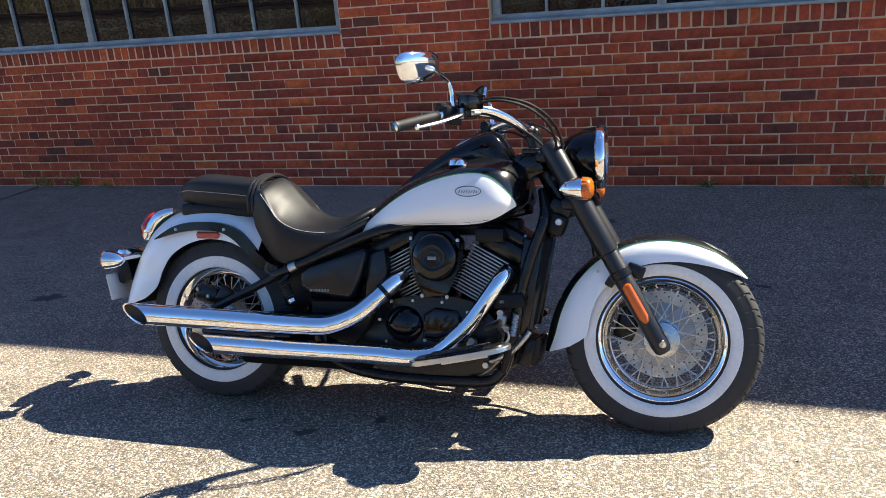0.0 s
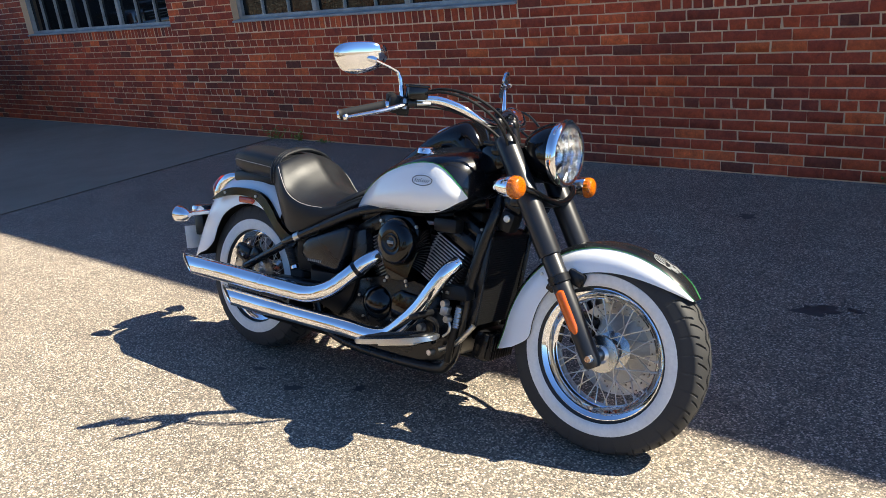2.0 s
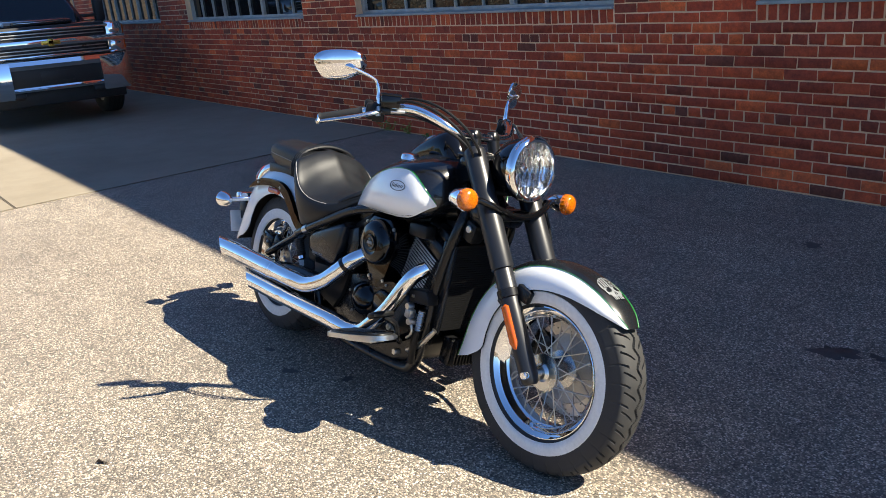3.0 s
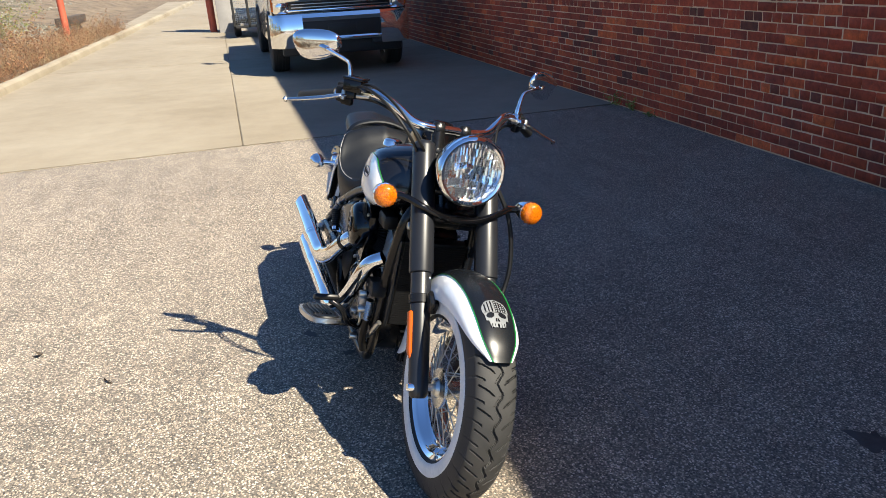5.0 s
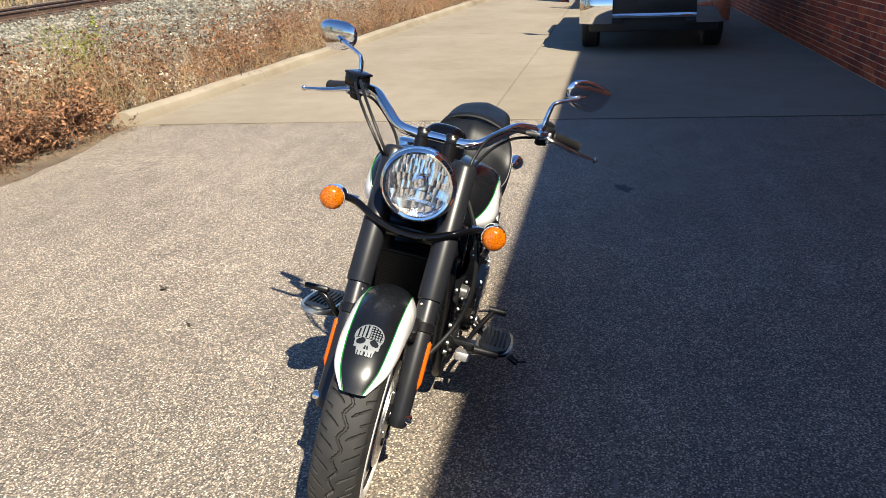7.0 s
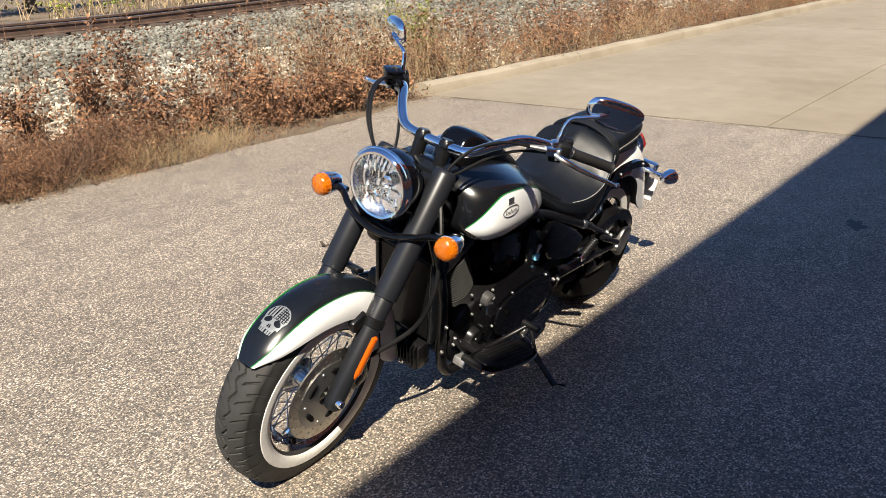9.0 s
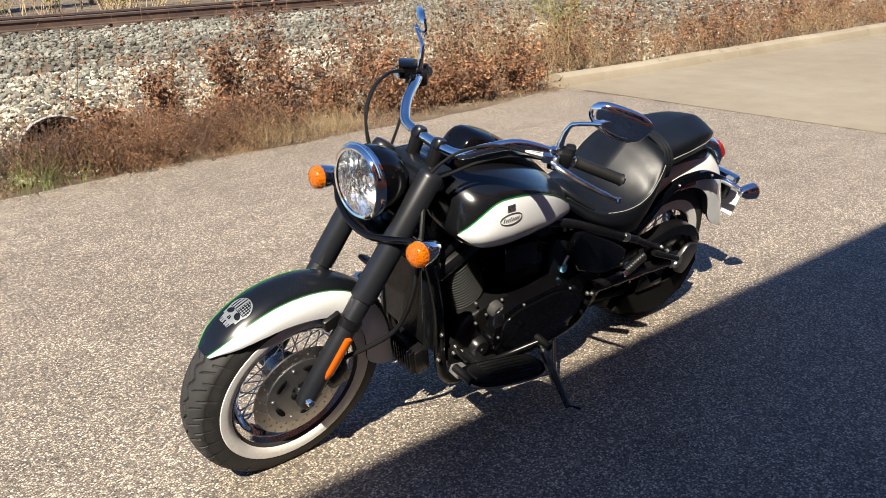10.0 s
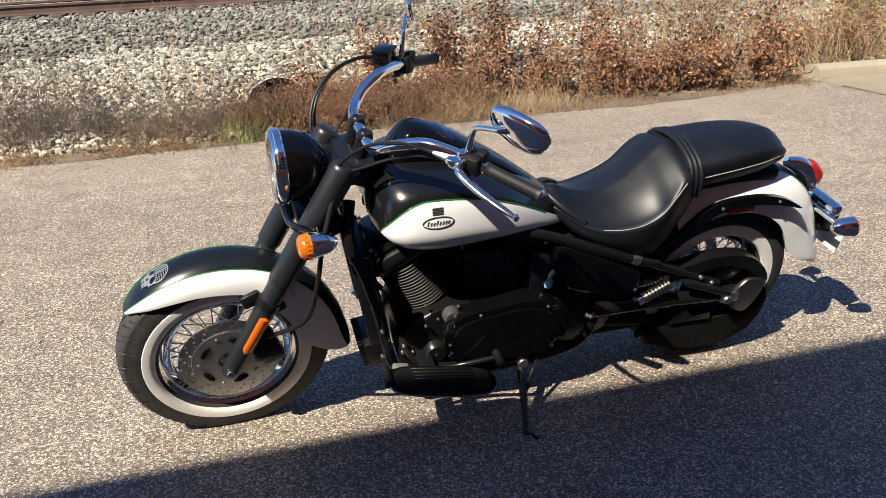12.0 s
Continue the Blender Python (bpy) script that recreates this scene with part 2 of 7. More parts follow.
PANE = window_pane()
SOIL_DARK = surface("joint_dirt", (0.025, 0.020, 0.015), (0.06, 0.048, 0.034), (0.85, 0.95), big=20, fine=90, relief=0.6, depth=0.01)
SOIL = surface("dry_soil", (0.085, 0.062, 0.040), (0.19, 0.145, 0.098), (0.85, 0.95), big=1.5, fine=40, relief=0.6, depth=0.02)
STONES = surface("ballast_stone", (0.098, 0.097, 0.077), (0.235, 0.225, 0.186), (0.75, 0.9), big=0.7, fine=60, relief=0.3, depth=0.004, per="island", spread=0.6)
PALE_STONES = surface("pale_stone", (0.27, 0.24, 0.18), (0.50, 0.455, 0.36), (0.75, 0.9), big=1.7, fine=60, relief=0.3, depth=0.004, per="island", spread=0.6)
RAIL_RUST = surface("rusty_rail", (0.055, 0.034, 0.025), (0.10, 0.058, 0.038), (0.6, 0.8), fine=90, relief=0.2)
TWIG = surface("grey_twig", (0.040, 0.030, 0.022), (0.10, 0.074, 0.053), (0.8, 0.9), big=2.0, fine=40, per="island", spread=0.4)
RAIL_TOP = surface("polished_rail", (0.40, 0.38, 0.35), (0.50, 0.48, 0.45), (0.25, 0.35), metal=0.9)
TIMBER = surface("creosote_timber", (0.045, 0.032, 0.024), (0.085, 0.065, 0.05), (0.8, 0.9), fine=50, relief=0.4, depth=0.006)
WEED_BROWN = surface("dry_weed", (0.085, 0.044, 0.024), (0.25, 0.130, 0.066), (0.7, 0.9), big=1.2, fine=30, per="island", spread=0.45)
WEED_STRAW = surface("straw_weed", (0.21, 0.150, 0.078), (0.42, 0.315, 0.175), (0.7, 0.9), big=1.2, fine=30, per="island", spread=0.35)
LEAF_RUST = surface("rust_leaves", (0.085, 0.042, 0.022), (0.33, 0.165, 0.080), (0.6, 0.8), big=2.0, fine=30, per="island", spread=0.5)
LEAF_GREEN = surface("green_leaves", (0.09, 0.13, 0.02), (0.26, 0.26, 0.04), (0.5, 0.7), big=2.0, fine=30, per="island", spread=0.4)
BARK = surface("bark", (0.09, 0.07, 0.05), (0.16, 0.12, 0.09), (0.8, 0.9), fine=60, relief=0.4, depth=0.004)
RED_POST = surface("red_oxide_paint", (0.34, 0.06, 0.035), (0.46, 0.10, 0.05), (0.5, 0.7), fine=60)
TRUCK_PAINT = surface("truck_grey_paint", (0.016, 0.018, 0.024), (0.024, 0.026, 0.034), (0.2, 0.26), metal=0.5, coat=0.9, grain=0.1)
TRUCK_DARK = surface("truck_dark_plastic", (0.012, 0.012, 0.012), (0.02, 0.02, 0.02), (0.5, 0.65))
GALVANISED = surface("galvanised_steel", (0.28, 0.285, 0.29), (0.46, 0.465, 0.47), (0.4, 0.55), metal=0.4, big=6, fine=40)
PLATE = surface("pale_plate", (0.62, 0.62, 0.60), (0.70, 0.70, 0.68), (0.35, 0.45))
GOLD = surface("gold_badge", (0.60, 0.42, 0.08), (0.68, 0.48, 0.10), (0.25, 0.3), metal=0.8)


# ---- mesh tools ----
def finish(bm, sharp=38):
    bmesh.ops.remove_doubles(bm, verts=bm.verts, dist=1e-6)
    bmesh.ops.recalc_face_normals(bm, faces=bm.faces)
    lim = radians(sharp)
    for f in bm.faces:
        f.smooth = True
    for e in bm.edges:
        if len(e.link_faces) == 2 and e.calc_face_angle(0) > lim:
            e.smooth = False
    return bm


def mesh_of(name, bm, material, sharp=38):
    finish(bm, sharp)
    me = bpy.data.meshes.new(name)
    bm.to_mesh(me)
    bm.free()
    me.materials.append(material)
    return me


def part(name, bm, material, parent=None, label="", m=None, sharp=38):
    ob = new(name, bm if isinstance(bm, bpy.types.Mesh) else mesh_of(name, bm, material, sharp))
    if parent is not None:
        ob.parent = parent
    if m is not None:
        ob.matrix_basis = m
    return tagged(ob, label)


def thing(name, m, label, category, group="", kind=""):
    e = new(name)
    e.empty_display_size = 0.1
    e.matrix_world = m
    return tagged(e, label, category, group, kind)


def spline(pts, n=8, closed=False):
    """A smooth line through points of any dimension, n steps a piece."""
    p = [np.array(q, float) for q in pts]
    k = len(p)
    out = []
    for i in range(k if closed else k - 1):
        a, b, c, d = (p[(i + j) % k] if closed else p[min(max(i + j, 0), k - 1)] for j in (-1, 0, 1, 2))
        for s in range(n):
            t = s / n
            out.append(0.5 * (2 * b + (c - a) * t + (2 * a - 5 * b + 4 * c - d) * t * t + (3 * b - a - 3 * c + d) * t ** 3))
    if not closed:
        out.append(p[-1])
    return out


def skin(bm, rings, closed=True, cap=True):
    vs = [[bm.verts.new(tuple(map(float, p))) for p in r] for r in rings]
    m = len(vs[0])
    for a, b in zip(vs, vs[1:]):
        for j in range(m if closed else m - 1):
            bm.faces.new((a[j], a[(j + 1) % m], b[(j + 1) % m], b[j]))
    if cap and closed:
        bm.faces.new(vs[0][::-1])
        bm.faces.new(vs[-1])
    return vs


def tube(path, radius, seg=10, bm=None, flat=1.0, up=(0, 0, 1)):
    """A round bar along a path; radius may be one number or one a point; flat squeezes it across."""
    bm = bm or bmesh.new()
    p = [Vector(tuple(map(float, q))) for q in path]
    rad = list(radius) if hasattr(radius, "__len__") else [radius] * len(p)
    rings, side = [], None
    for i, q in enumerate(p):
        way = (p[min(i + 1, len(p) - 1)] - p[max(i - 1, 0)]).normalized()
        if side is None:
            ref = Vector(up) if abs(way.dot(Vector(up))) < 0.95 else Vector((1, 0, 0))
            side = way.cross(ref).normalized()
        side = (side - way * side.dot(way)).normalized()
        top = side.cross(way)
        rings.append([q + (side * math.cos(a) + top * math.sin(a) * flat) * rad[i] for a in (2 * math.pi * j / seg for j in range(seg))])
    skin(bm, rings)
    return bm


def lathe(profile, seg=32, axis="y", at=(0, 0, 0), bm=None, closed=False, arc=2 * math.pi):
    """Turns (radius, along) pairs about an axis through at; closed joins the last pair to the first."""
    bm = bm or bmesh.new()
    prof = list(profile) + ([profile[0]] if closed else [])
    c = Vector(at)
    grid = []
    for j in range(seg):
        a = arc * j / seg
        row = []
        for r, h in prof:
            u, v = r * math.cos(a), r * math.sin(a)
            row.append(c + (Vector((u, h, v)) if axis == "y" else Vector((h, u, v)) if axis == "x" else Vector((u, v, h))))
        grid.append(row)
    rings = [[grid[j][i] for j in range(seg)] for i in range(len(prof))]
    skin(bm, rings, cap=False)
    if not closed:
        for i in (0, -1):
            if prof[i][0] > 1e-5:
                vs = [bm.verts.new(q) for q in rings[i]]
                bm.faces.new(vs)
    return bm


def box(size, at=(0, 0, 0), bevel=0.004, turn=(0, 0, 0), bm=None, seg=2):
    tmp = bmesh.new()
    bmesh.ops.create_cube(tmp, size=1.0)
    bmesh.ops.scale(tmp, vec=size, verts=tmp.verts)
    if bevel:
        bmesh.ops.bevel(tmp, geom=tmp.edges[:], offset=min(bevel, 0.45 * min(size)), segments=seg, affect="EDGES", profile=0.5)
    bmesh.ops.transform(tmp, matrix=pose(*at, *turn), verts=tmp.verts)
    return join(bm, tmp)


def join(bm, other):
    if bm is None:
        return other
    me = bpy.data.meshes.new("tmp")
    other.to_mesh(me)
    other.free()
    bm.from_mesh(me)
    bpy.data.meshes.remove(me)
    return bm


def moved(bm, m):
    bmesh.ops.transform(bm, matrix=m, verts=bm.verts)
    return bm


def prism(outline, y0, y1, bevel=0.0, bm=None, seg=2):
    """An outline in x and z, drawn out from y0 to y1."""
    tmp = bmesh.new()
    skin(tmp, [[(x, y0, z) for x, z in outline], [(x, y1, z) for x, z in outline]])
    if bevel:
        es = [e for e in tmp.edges if abs(e.verts[0].co.y - e.verts[1].co.y) < 1e-6]
        bmesh.ops.bevel(tmp, geom=es, offset=bevel, segments=seg, affect="EDGES", profile=0.5)
    return join(bm, tmp)


def round_line(pts, n=6):
    return [tuple(q) for q in spline(pts, n, True)]


def bolt(parent, at, axis=(0, -1, 0), r=0.008, h=0.007, material=None, name="bolt"):
    q = Vector(axis).to_track_quat("Z", "Y").to_matrix().to_4x4()
    if "bolt" not in SHARED:
        SHARED["bolt"] = mesh_of("bolt", lathe([(0.0, 1.0), (0.55, 1.0), (0.62, 0.75), (0.95, 0.75), (1.0, 0.55), (1.0, 0.0)], 10, "z"), STEEL)
    return part(name, SHARED["bolt"], None, parent, m=Matrix.Translation(at) @ q @ Matrix.Diagonal((0.78 * r, 0.78 * r, h, 1)))


SHARED = {}


def slab_mesh(name, verts, faces, material, smooth=False):
    me = bpy.data.meshes.new(name)
    me.from_pydata(verts, [], faces)
    me.update()
    me.materials.append(material)
    if smooth:
        me.polygons.foreach_set("use_smooth", [True] * len(me.polygons))
    return me

# ---- the ground: asphalt lot that falls gently to the building, bank and rail bed on the other side ----
EDGE_Y, WALL_Y = -1.15, 5.94


def gz(y):
    """Height of the ground at y."""
    if y >= EDGE_Y:
        return 0.008 - 0.0325 * min(y, 9.0)
    ys = (-200, -60, -45, -14, -10, -6.4, -3.6, -2.2, EDGE_Y)
    zs = (0.3, 0.4, 0.46, 0.46, 0.46, 0.38, 0.24, 0.09, 0.008 - 0.0325 * EDGE_Y)
    return float(np.interp(y, ys, zs))


def gb(x, y):
    """Height of the bank: the rail bed climbs towards the far end of the drive."""
    return gz(y) + 0.024 * min(max(-8.0 - x, 0.0), 90.0) * min(max((-3.0 - y) / 4.0, 0.0), 1.0)


def sheet(name, xs, ys, lift, material, label, category):
    verts = [(x, y, gb(x, y) + lift) for y in ys for x in xs]
    n = len(xs)
    faces = [(j * n + i, j * n + i + 1, (j + 1) * n + i + 1, (j + 1) * n + i) for j in range(len(ys) - 1) for i in range(n - 1)]
    ob = new(name, slab_mesh(name, verts, faces, material))
    return tagged(ob, label, category, kind="structure")


far = [-600, -98, -60, -30, -20, -12, -8, -6, -3, 0, 3, 6, 12, 30, 600]
sheet("ground", far, [-600, -200, -60, -45, -25, -17, -14, -12, -10, -8, -6.4, -5, -3.6, -2.9, -2.2, -1.6, -1.1, 2, 6, 9, 40, 600], -0.012, SOIL, "bare dry soil bank between the lot and the railway", "ground")


def asphalt_lot():
    """The lot, with an uneven crumbling edge along the weeds and a straight joint against the concrete."""
    rnd = random.Random(4)
    xs = [i * 0.25 - 6.0 for i in range(110)]
    bm = bmesh.new()
    ys = [EDGE_Y, -0.6, 0.5, 2.0, 3.5, 5.0, WALL_Y - 0.01]
    rows = []
    for y in ys:
        row = []
        for x in xs:
            lim = -5.45 - 0.08 * (y + 1.15)
            yy = y + (rnd.uniform(-0.05, 0.05) + 0.05 * math.sin(x * 1.3) - 0.15 * min(1.0, max(0.0, -3.6 - x))) * (y == EDGE_Y)
            xx = max(x, lim)
            row.append((xx, yy, gz(max(yy, EDGE_Y))))
        rows.append(row)
    skin(bm, rows, closed=False)
    bmesh.ops.remove_doubles(bm, verts=bm.verts, dist=1e-4)
    ob = part("asphalt_lot", bm, ASPHALT)
    return tagged(ob, "worn pale grey asphalt lot with coarse stones and oil spots", "asphalt", kind="structure")


asphalt_lot()


def slab(name, x0, x1, y0, y1, slant0, slant1, lift):
    """One bay of the concrete drive, with a rounded arris; slant: how the ends lean along y."""
    bm = bmesh.new()
    pts = []
    for x, y in ((x0, y0), (x1, y0), (x1, y1), (x0, y1)):
        s = slant0 if x == x0 else slant1
        pts.append((x - s * (y - y0), y))
    top = [bm.verts.new((x, y, gz(y) + lift)) for x, y in pts]
    low = [bm.verts.new((x, y, gz(y) - 0.12)) for x, y in pts]
    bm.faces.new(top)
    for i in range(4):
        j = (i + 1) % 4
        bm.faces.new((low[i], low[j], top[j], top[i]))
    bmesh.ops.bevel(bm, geom=[e for e in bm.edges if e.verts[0] in top and e.verts[1] in top], offset=0.008, segments=2, affect="EDGES")
    return bm


drive = thing("pavement", pose(0, 0, 0), "tan concrete drive in jointed slabs beside the asphalt", "pavement", kind="structure")
for i, (a, b) in enumerate(((-5.46, -14.0), (-14.012, -23.0), (-23.012, -34.0), (-34.012, -60.0))):
    for y0, y1 in ((-1.42, 2.07), (2.076, WALL_Y - 0.012)):
        s0 = 0.08 if i == 0 else 0.0
        part("slab", slab("slab", b, a - s0 * (y0 + 1.15), y0, y1, 0.0, s0, 0.004), CONCRETE, drive)


def open_joint():
    """The dark crumbled joint between the asphalt and the drive, with uneven edges."""
    rnd = random.Random(14)
    verts, faces = [], []
    ys = np.linspace(EDGE_Y + 0.04, WALL_Y - 0.02, 120)
    for y in ys:
        x = -5.452 - 0.08 * (y + 1.15)
        for k in (-1, 1):
            verts.append((x + k * rnd.uniform(0.002, 0.011), float(y), gz(y) + 0.0065))
    for i in range(len(ys) - 1):
        faces.append((2 * i, 2 * i + 1, 2 * i + 3, 2 * i + 2))
    tagged(new("joint_filler", slab_mesh("joint_filler", verts, faces, SOIL_DARK)), "dark crumbled joint between the asphalt and the concrete", "joint", kind="structure")


open_joint()


def kerb_stone(x0, x1):
    prof = [(-0.24, -0.15), (-0.238, 0.080), (-0.220, 0.112), (-0.180, 0.126), (-0.110, 0.130), (-0.065, 0.122), (-0.030, 0.096), (-0.010, 0.040), (0.0, -0.15)]
    bm = bmesh.new()
    n = max(2, int(abs(x1 - x0) / 0.5))
    rings = []
    for i in range(n + 1):
        x = x0 + (x1 - x0) * i / n
        foot = -1.365 + 0.040 * (-5.5 - x)
        rings.append([(x, foot + y, gz(EDGE_Y) + z + (0.006 * math.sin(x * 3.1) if z > 0 else 0)) for y, z in prof])
    skin(bm, rings)
    return bm


kerb = thing("kerb", pose(0, 0, 0), "weathered tan concrete kerb edging the drive", "kerb", kind="structure")
xk = -5.44
for k in range(16):
    x2 = xk - 3.0
    part("kerb_stone", kerb_stone(x2 + 0.008, xk), KERB, kerb, sharp=30)
    xk = x2

# ---- the brick building ----
COURSE, PITCH, ROOF = 0.0735, 0.2245, 5.47
BAY, PIER = 4.79, 1.19
BASE_Z = gz(WALL_Y)
SILL_Z = 1.035
WIN_TOP = 3.6
PIERS = [(-2.755 - BAY * k, -1.568 - BAY * k) for k in range(-3, 8)]


def wall_part(name, x0, x1, z0, z1, y0=WALL_Y - 0.001, y1=WALL_Y + 0.32, material=MORTAR):
    return box((x1 - x0, y1 - y0, z1 - z0), ((x0 + x1) / 2, (y0 + y1) / 2, (z0 + z1) / 2), 0)


XL, XR = PIERS[-1][0], PIERS[0][1]
wall = tagged(new("wall_north", mesh_of("wall_north", wall_part("w", XL, XR, BASE_Z - 0.3, SILL_Z - 0.115), MORTAR)),
              "red brick factory wall with pale mortar joints and piers", "wall", kind="structure")
part("wall_top", wall_part("w", XL, XR, WIN_TOP, ROOF), BRICK_FAR, wall)
part("coping", box((XR - XL + 0.1, 0.42, 0.09), ((XL + XR) / 2, WALL_Y + 0.15, ROOF + 0.045), 0.01), GREY_BLOCK, wall)
for (a, b), (c, d) in zip(PIERS[1:], PIERS):
    part("sill_bed", wall_part("bed", b, c, SILL_Z - 0.115, SILL_Z - 0.006), MORTAR, wall)
for a, b in PIERS:
    part("pier", wall_part("pier", a, b, SILL_Z - 0.115, WIN_TOP), MORTAR, wall)
room = thing("building_shell", pose(0, 0, 0), "plain closed body of the brick factory behind its wall", "building", kind="structure")
# unseen walls and floor, with the rooms' shade put into their colour
part("back_wall", box((XR - XL, 0.3, ROOF + 0.6), ((XL + XR) / 2, WALL_Y + 9, (ROOF - 0.6) / 2), 0), SHADE_DARK, room)
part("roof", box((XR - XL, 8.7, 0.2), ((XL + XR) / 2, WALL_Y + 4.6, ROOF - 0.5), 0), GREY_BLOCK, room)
part("room_floor", box((XR - XL, 8.6, 0.1), ((XL + XR) / 2, WALL_Y + 4.6, BASE_Z + 0.0), 0), SHADE_DARK, room)
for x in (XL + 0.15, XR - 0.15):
    part("end_wall", box((0.3, 8.7, ROOF + 0.5), (x, WALL_Y + 4.65, (ROOF - 0.6) / 2), 0), SHADE_DARK, room)


def window(k, a, b):
    """A steel window of three lights, each with thin glazing bars, on a sloping sill."""
    w = thing("window_%d" % k, pose(0, 0, 0), "grey painted steel factory window with small dark panes", "window", kind="structure")
    y = WALL_Y + 0.10
    part("window_sill", box((b - a - 0.004, 0.15, 0.022), ((a + b) / 2, WALL_Y + 0.050, SILL_Z + 0.008), 0.005, (4, 0, 0)), FRAME_GREY, w)
    part("window_frame", box((b - a - 0.004, 0.05, 0.034), ((a + b) / 2, y, SILL_Z + 0.034), 0.004), FRAME_GREY, w)
    part("window_frame", box((b - a - 0.004, 0.05, 0.06), ((a + b) / 2, y, WIN_TOP - 0.03), 0.004), FRAME_GREY, w)
    third = (b - a) / 3
    for i in range(4):
        x = min(max(a + third * i, a + 0.035), b - 0.035)
        part("mullion", box((0.062, 0.06, WIN_TOP - SILL_Z - 0.09), (x, y, (WIN_TOP + SILL_Z) / 2 + 0.005), 0.006), FRAME_GREY, w)
    for i in range(3):
        for j in (1, 2):
            x = a + third * (i + j / 3)
            part("glazing_bar", box((0.020, 0.035, WIN_TOP - SILL_Z - 0.09), (x, y - 0.002, (WIN_TOP + SILL_Z) / 2 + 0.005), 0.003), FRAME_GREY, w)
        z = SILL_Z + 0.09
        for j in range(3):
            x0, x1 = a + third * (i + j / 3), a + third * (i + (j + 1) / 3)
            part("pane", box((x1 - x0 - 0.01, 0.006, WIN_TOP - SILL_Z - 0.09), ((x0 + x1) / 2, y + 0.012, (WIN_TOP + SILL_Z) / 2 + 0.005), 0), PANE, w)
        for zb in (1.62, 2.12, 2.62, 3.12):
            part("glazing_bar", box((third, 0.03, 0.024), (a + third * (i + 0.5), y - 0.003, zb), 0.003), FRAME_GREY, w)
    return w


for k in range(len(PIERS) - 1):
    window(k + 1, PIERS[k + 1][1], PIERS[k][0])

# ---- the motorcycle, in its own upright frame: x ahead from the rear axle, y to its left, z up ----
bike = thing("motorcycle", pose(-1.806, 2.457, -0.080, -15, 0, 0.45), "black and white cruiser motorcycle leaning on its side stand", "motorcycle")
FA, RA = (1.655, 0.0, 0.321), (0.012, 0.0, 0.319)


def tyre_mesh(R, W, bead, pitch, seed):
    """A road tyre with real grooves: a zigzag round the crown and slanting cuts to the shoulders."""
    half = [(bead, 0.33 * W), (bead + 0.006, 0.43 * W), (bead + 0.03, 0.485 * W), (bead + 0.055, 0.5 * W), (R - 0.045, 0.49 * W), (R - 0.028, 0.44 * W)]
    crown = [(R - 0.028 + 0.028 * math.sin(a) ** 0.9, 0.44 * W * math.cos(a)) for a in np.linspace(0.08, math.pi / 2, 32)]
    prof = half + crown
    prof = prof + [(r, -y) for r, y in prof[-2::-1]]
    N = 840
    verts, faces = [], []
    for j in range(N):
        a = 2 * math.pi * j / N
        for r, y in prof:
            cut = 0.0
            if r > R - 0.040:
                s = a * pitch / (2 * math.pi)
                zig = 0.055 * W * math.sin(2 * math.pi * s)
                if abs(y - zig) < 0.0040:
                    cut = 0.007
                side = 1 if y > 0 else -1
                w = abs(y) / W
                u = (s + (0.5 if side > 0 else 0.0) - w * 1.9 + 0.9 * w * w) % 1
                if 0.09 < w < 0.40 and u < 0.090 * min(1.0, (w - 0.07) * 12):
                    cut = 0.007
                u2 = (s + (0.0 if side > 0 else 0.5) - w * 1.2) % 1
                if 0.28 < w < 0.48 and u2 < 0.10:
                    cut = 0.006
            verts.append(((r - cut) * math.cos(a), y, (r - cut) * math.sin(a)))
    m = len(prof)
    for j in range(N):
        k = (j + 1) % N
        for i in range(m - 1):
            faces.append((j * m + i, k * m + i, k * m + i + 1, j * m + i + 1))
    me = slab_mesh("tyre", verts, faces, RUBBER, True)
    for f in me.polygons:
        f.use_smooth = math.hypot(f.center.x, f.center.z) < R - 0.036
    return me


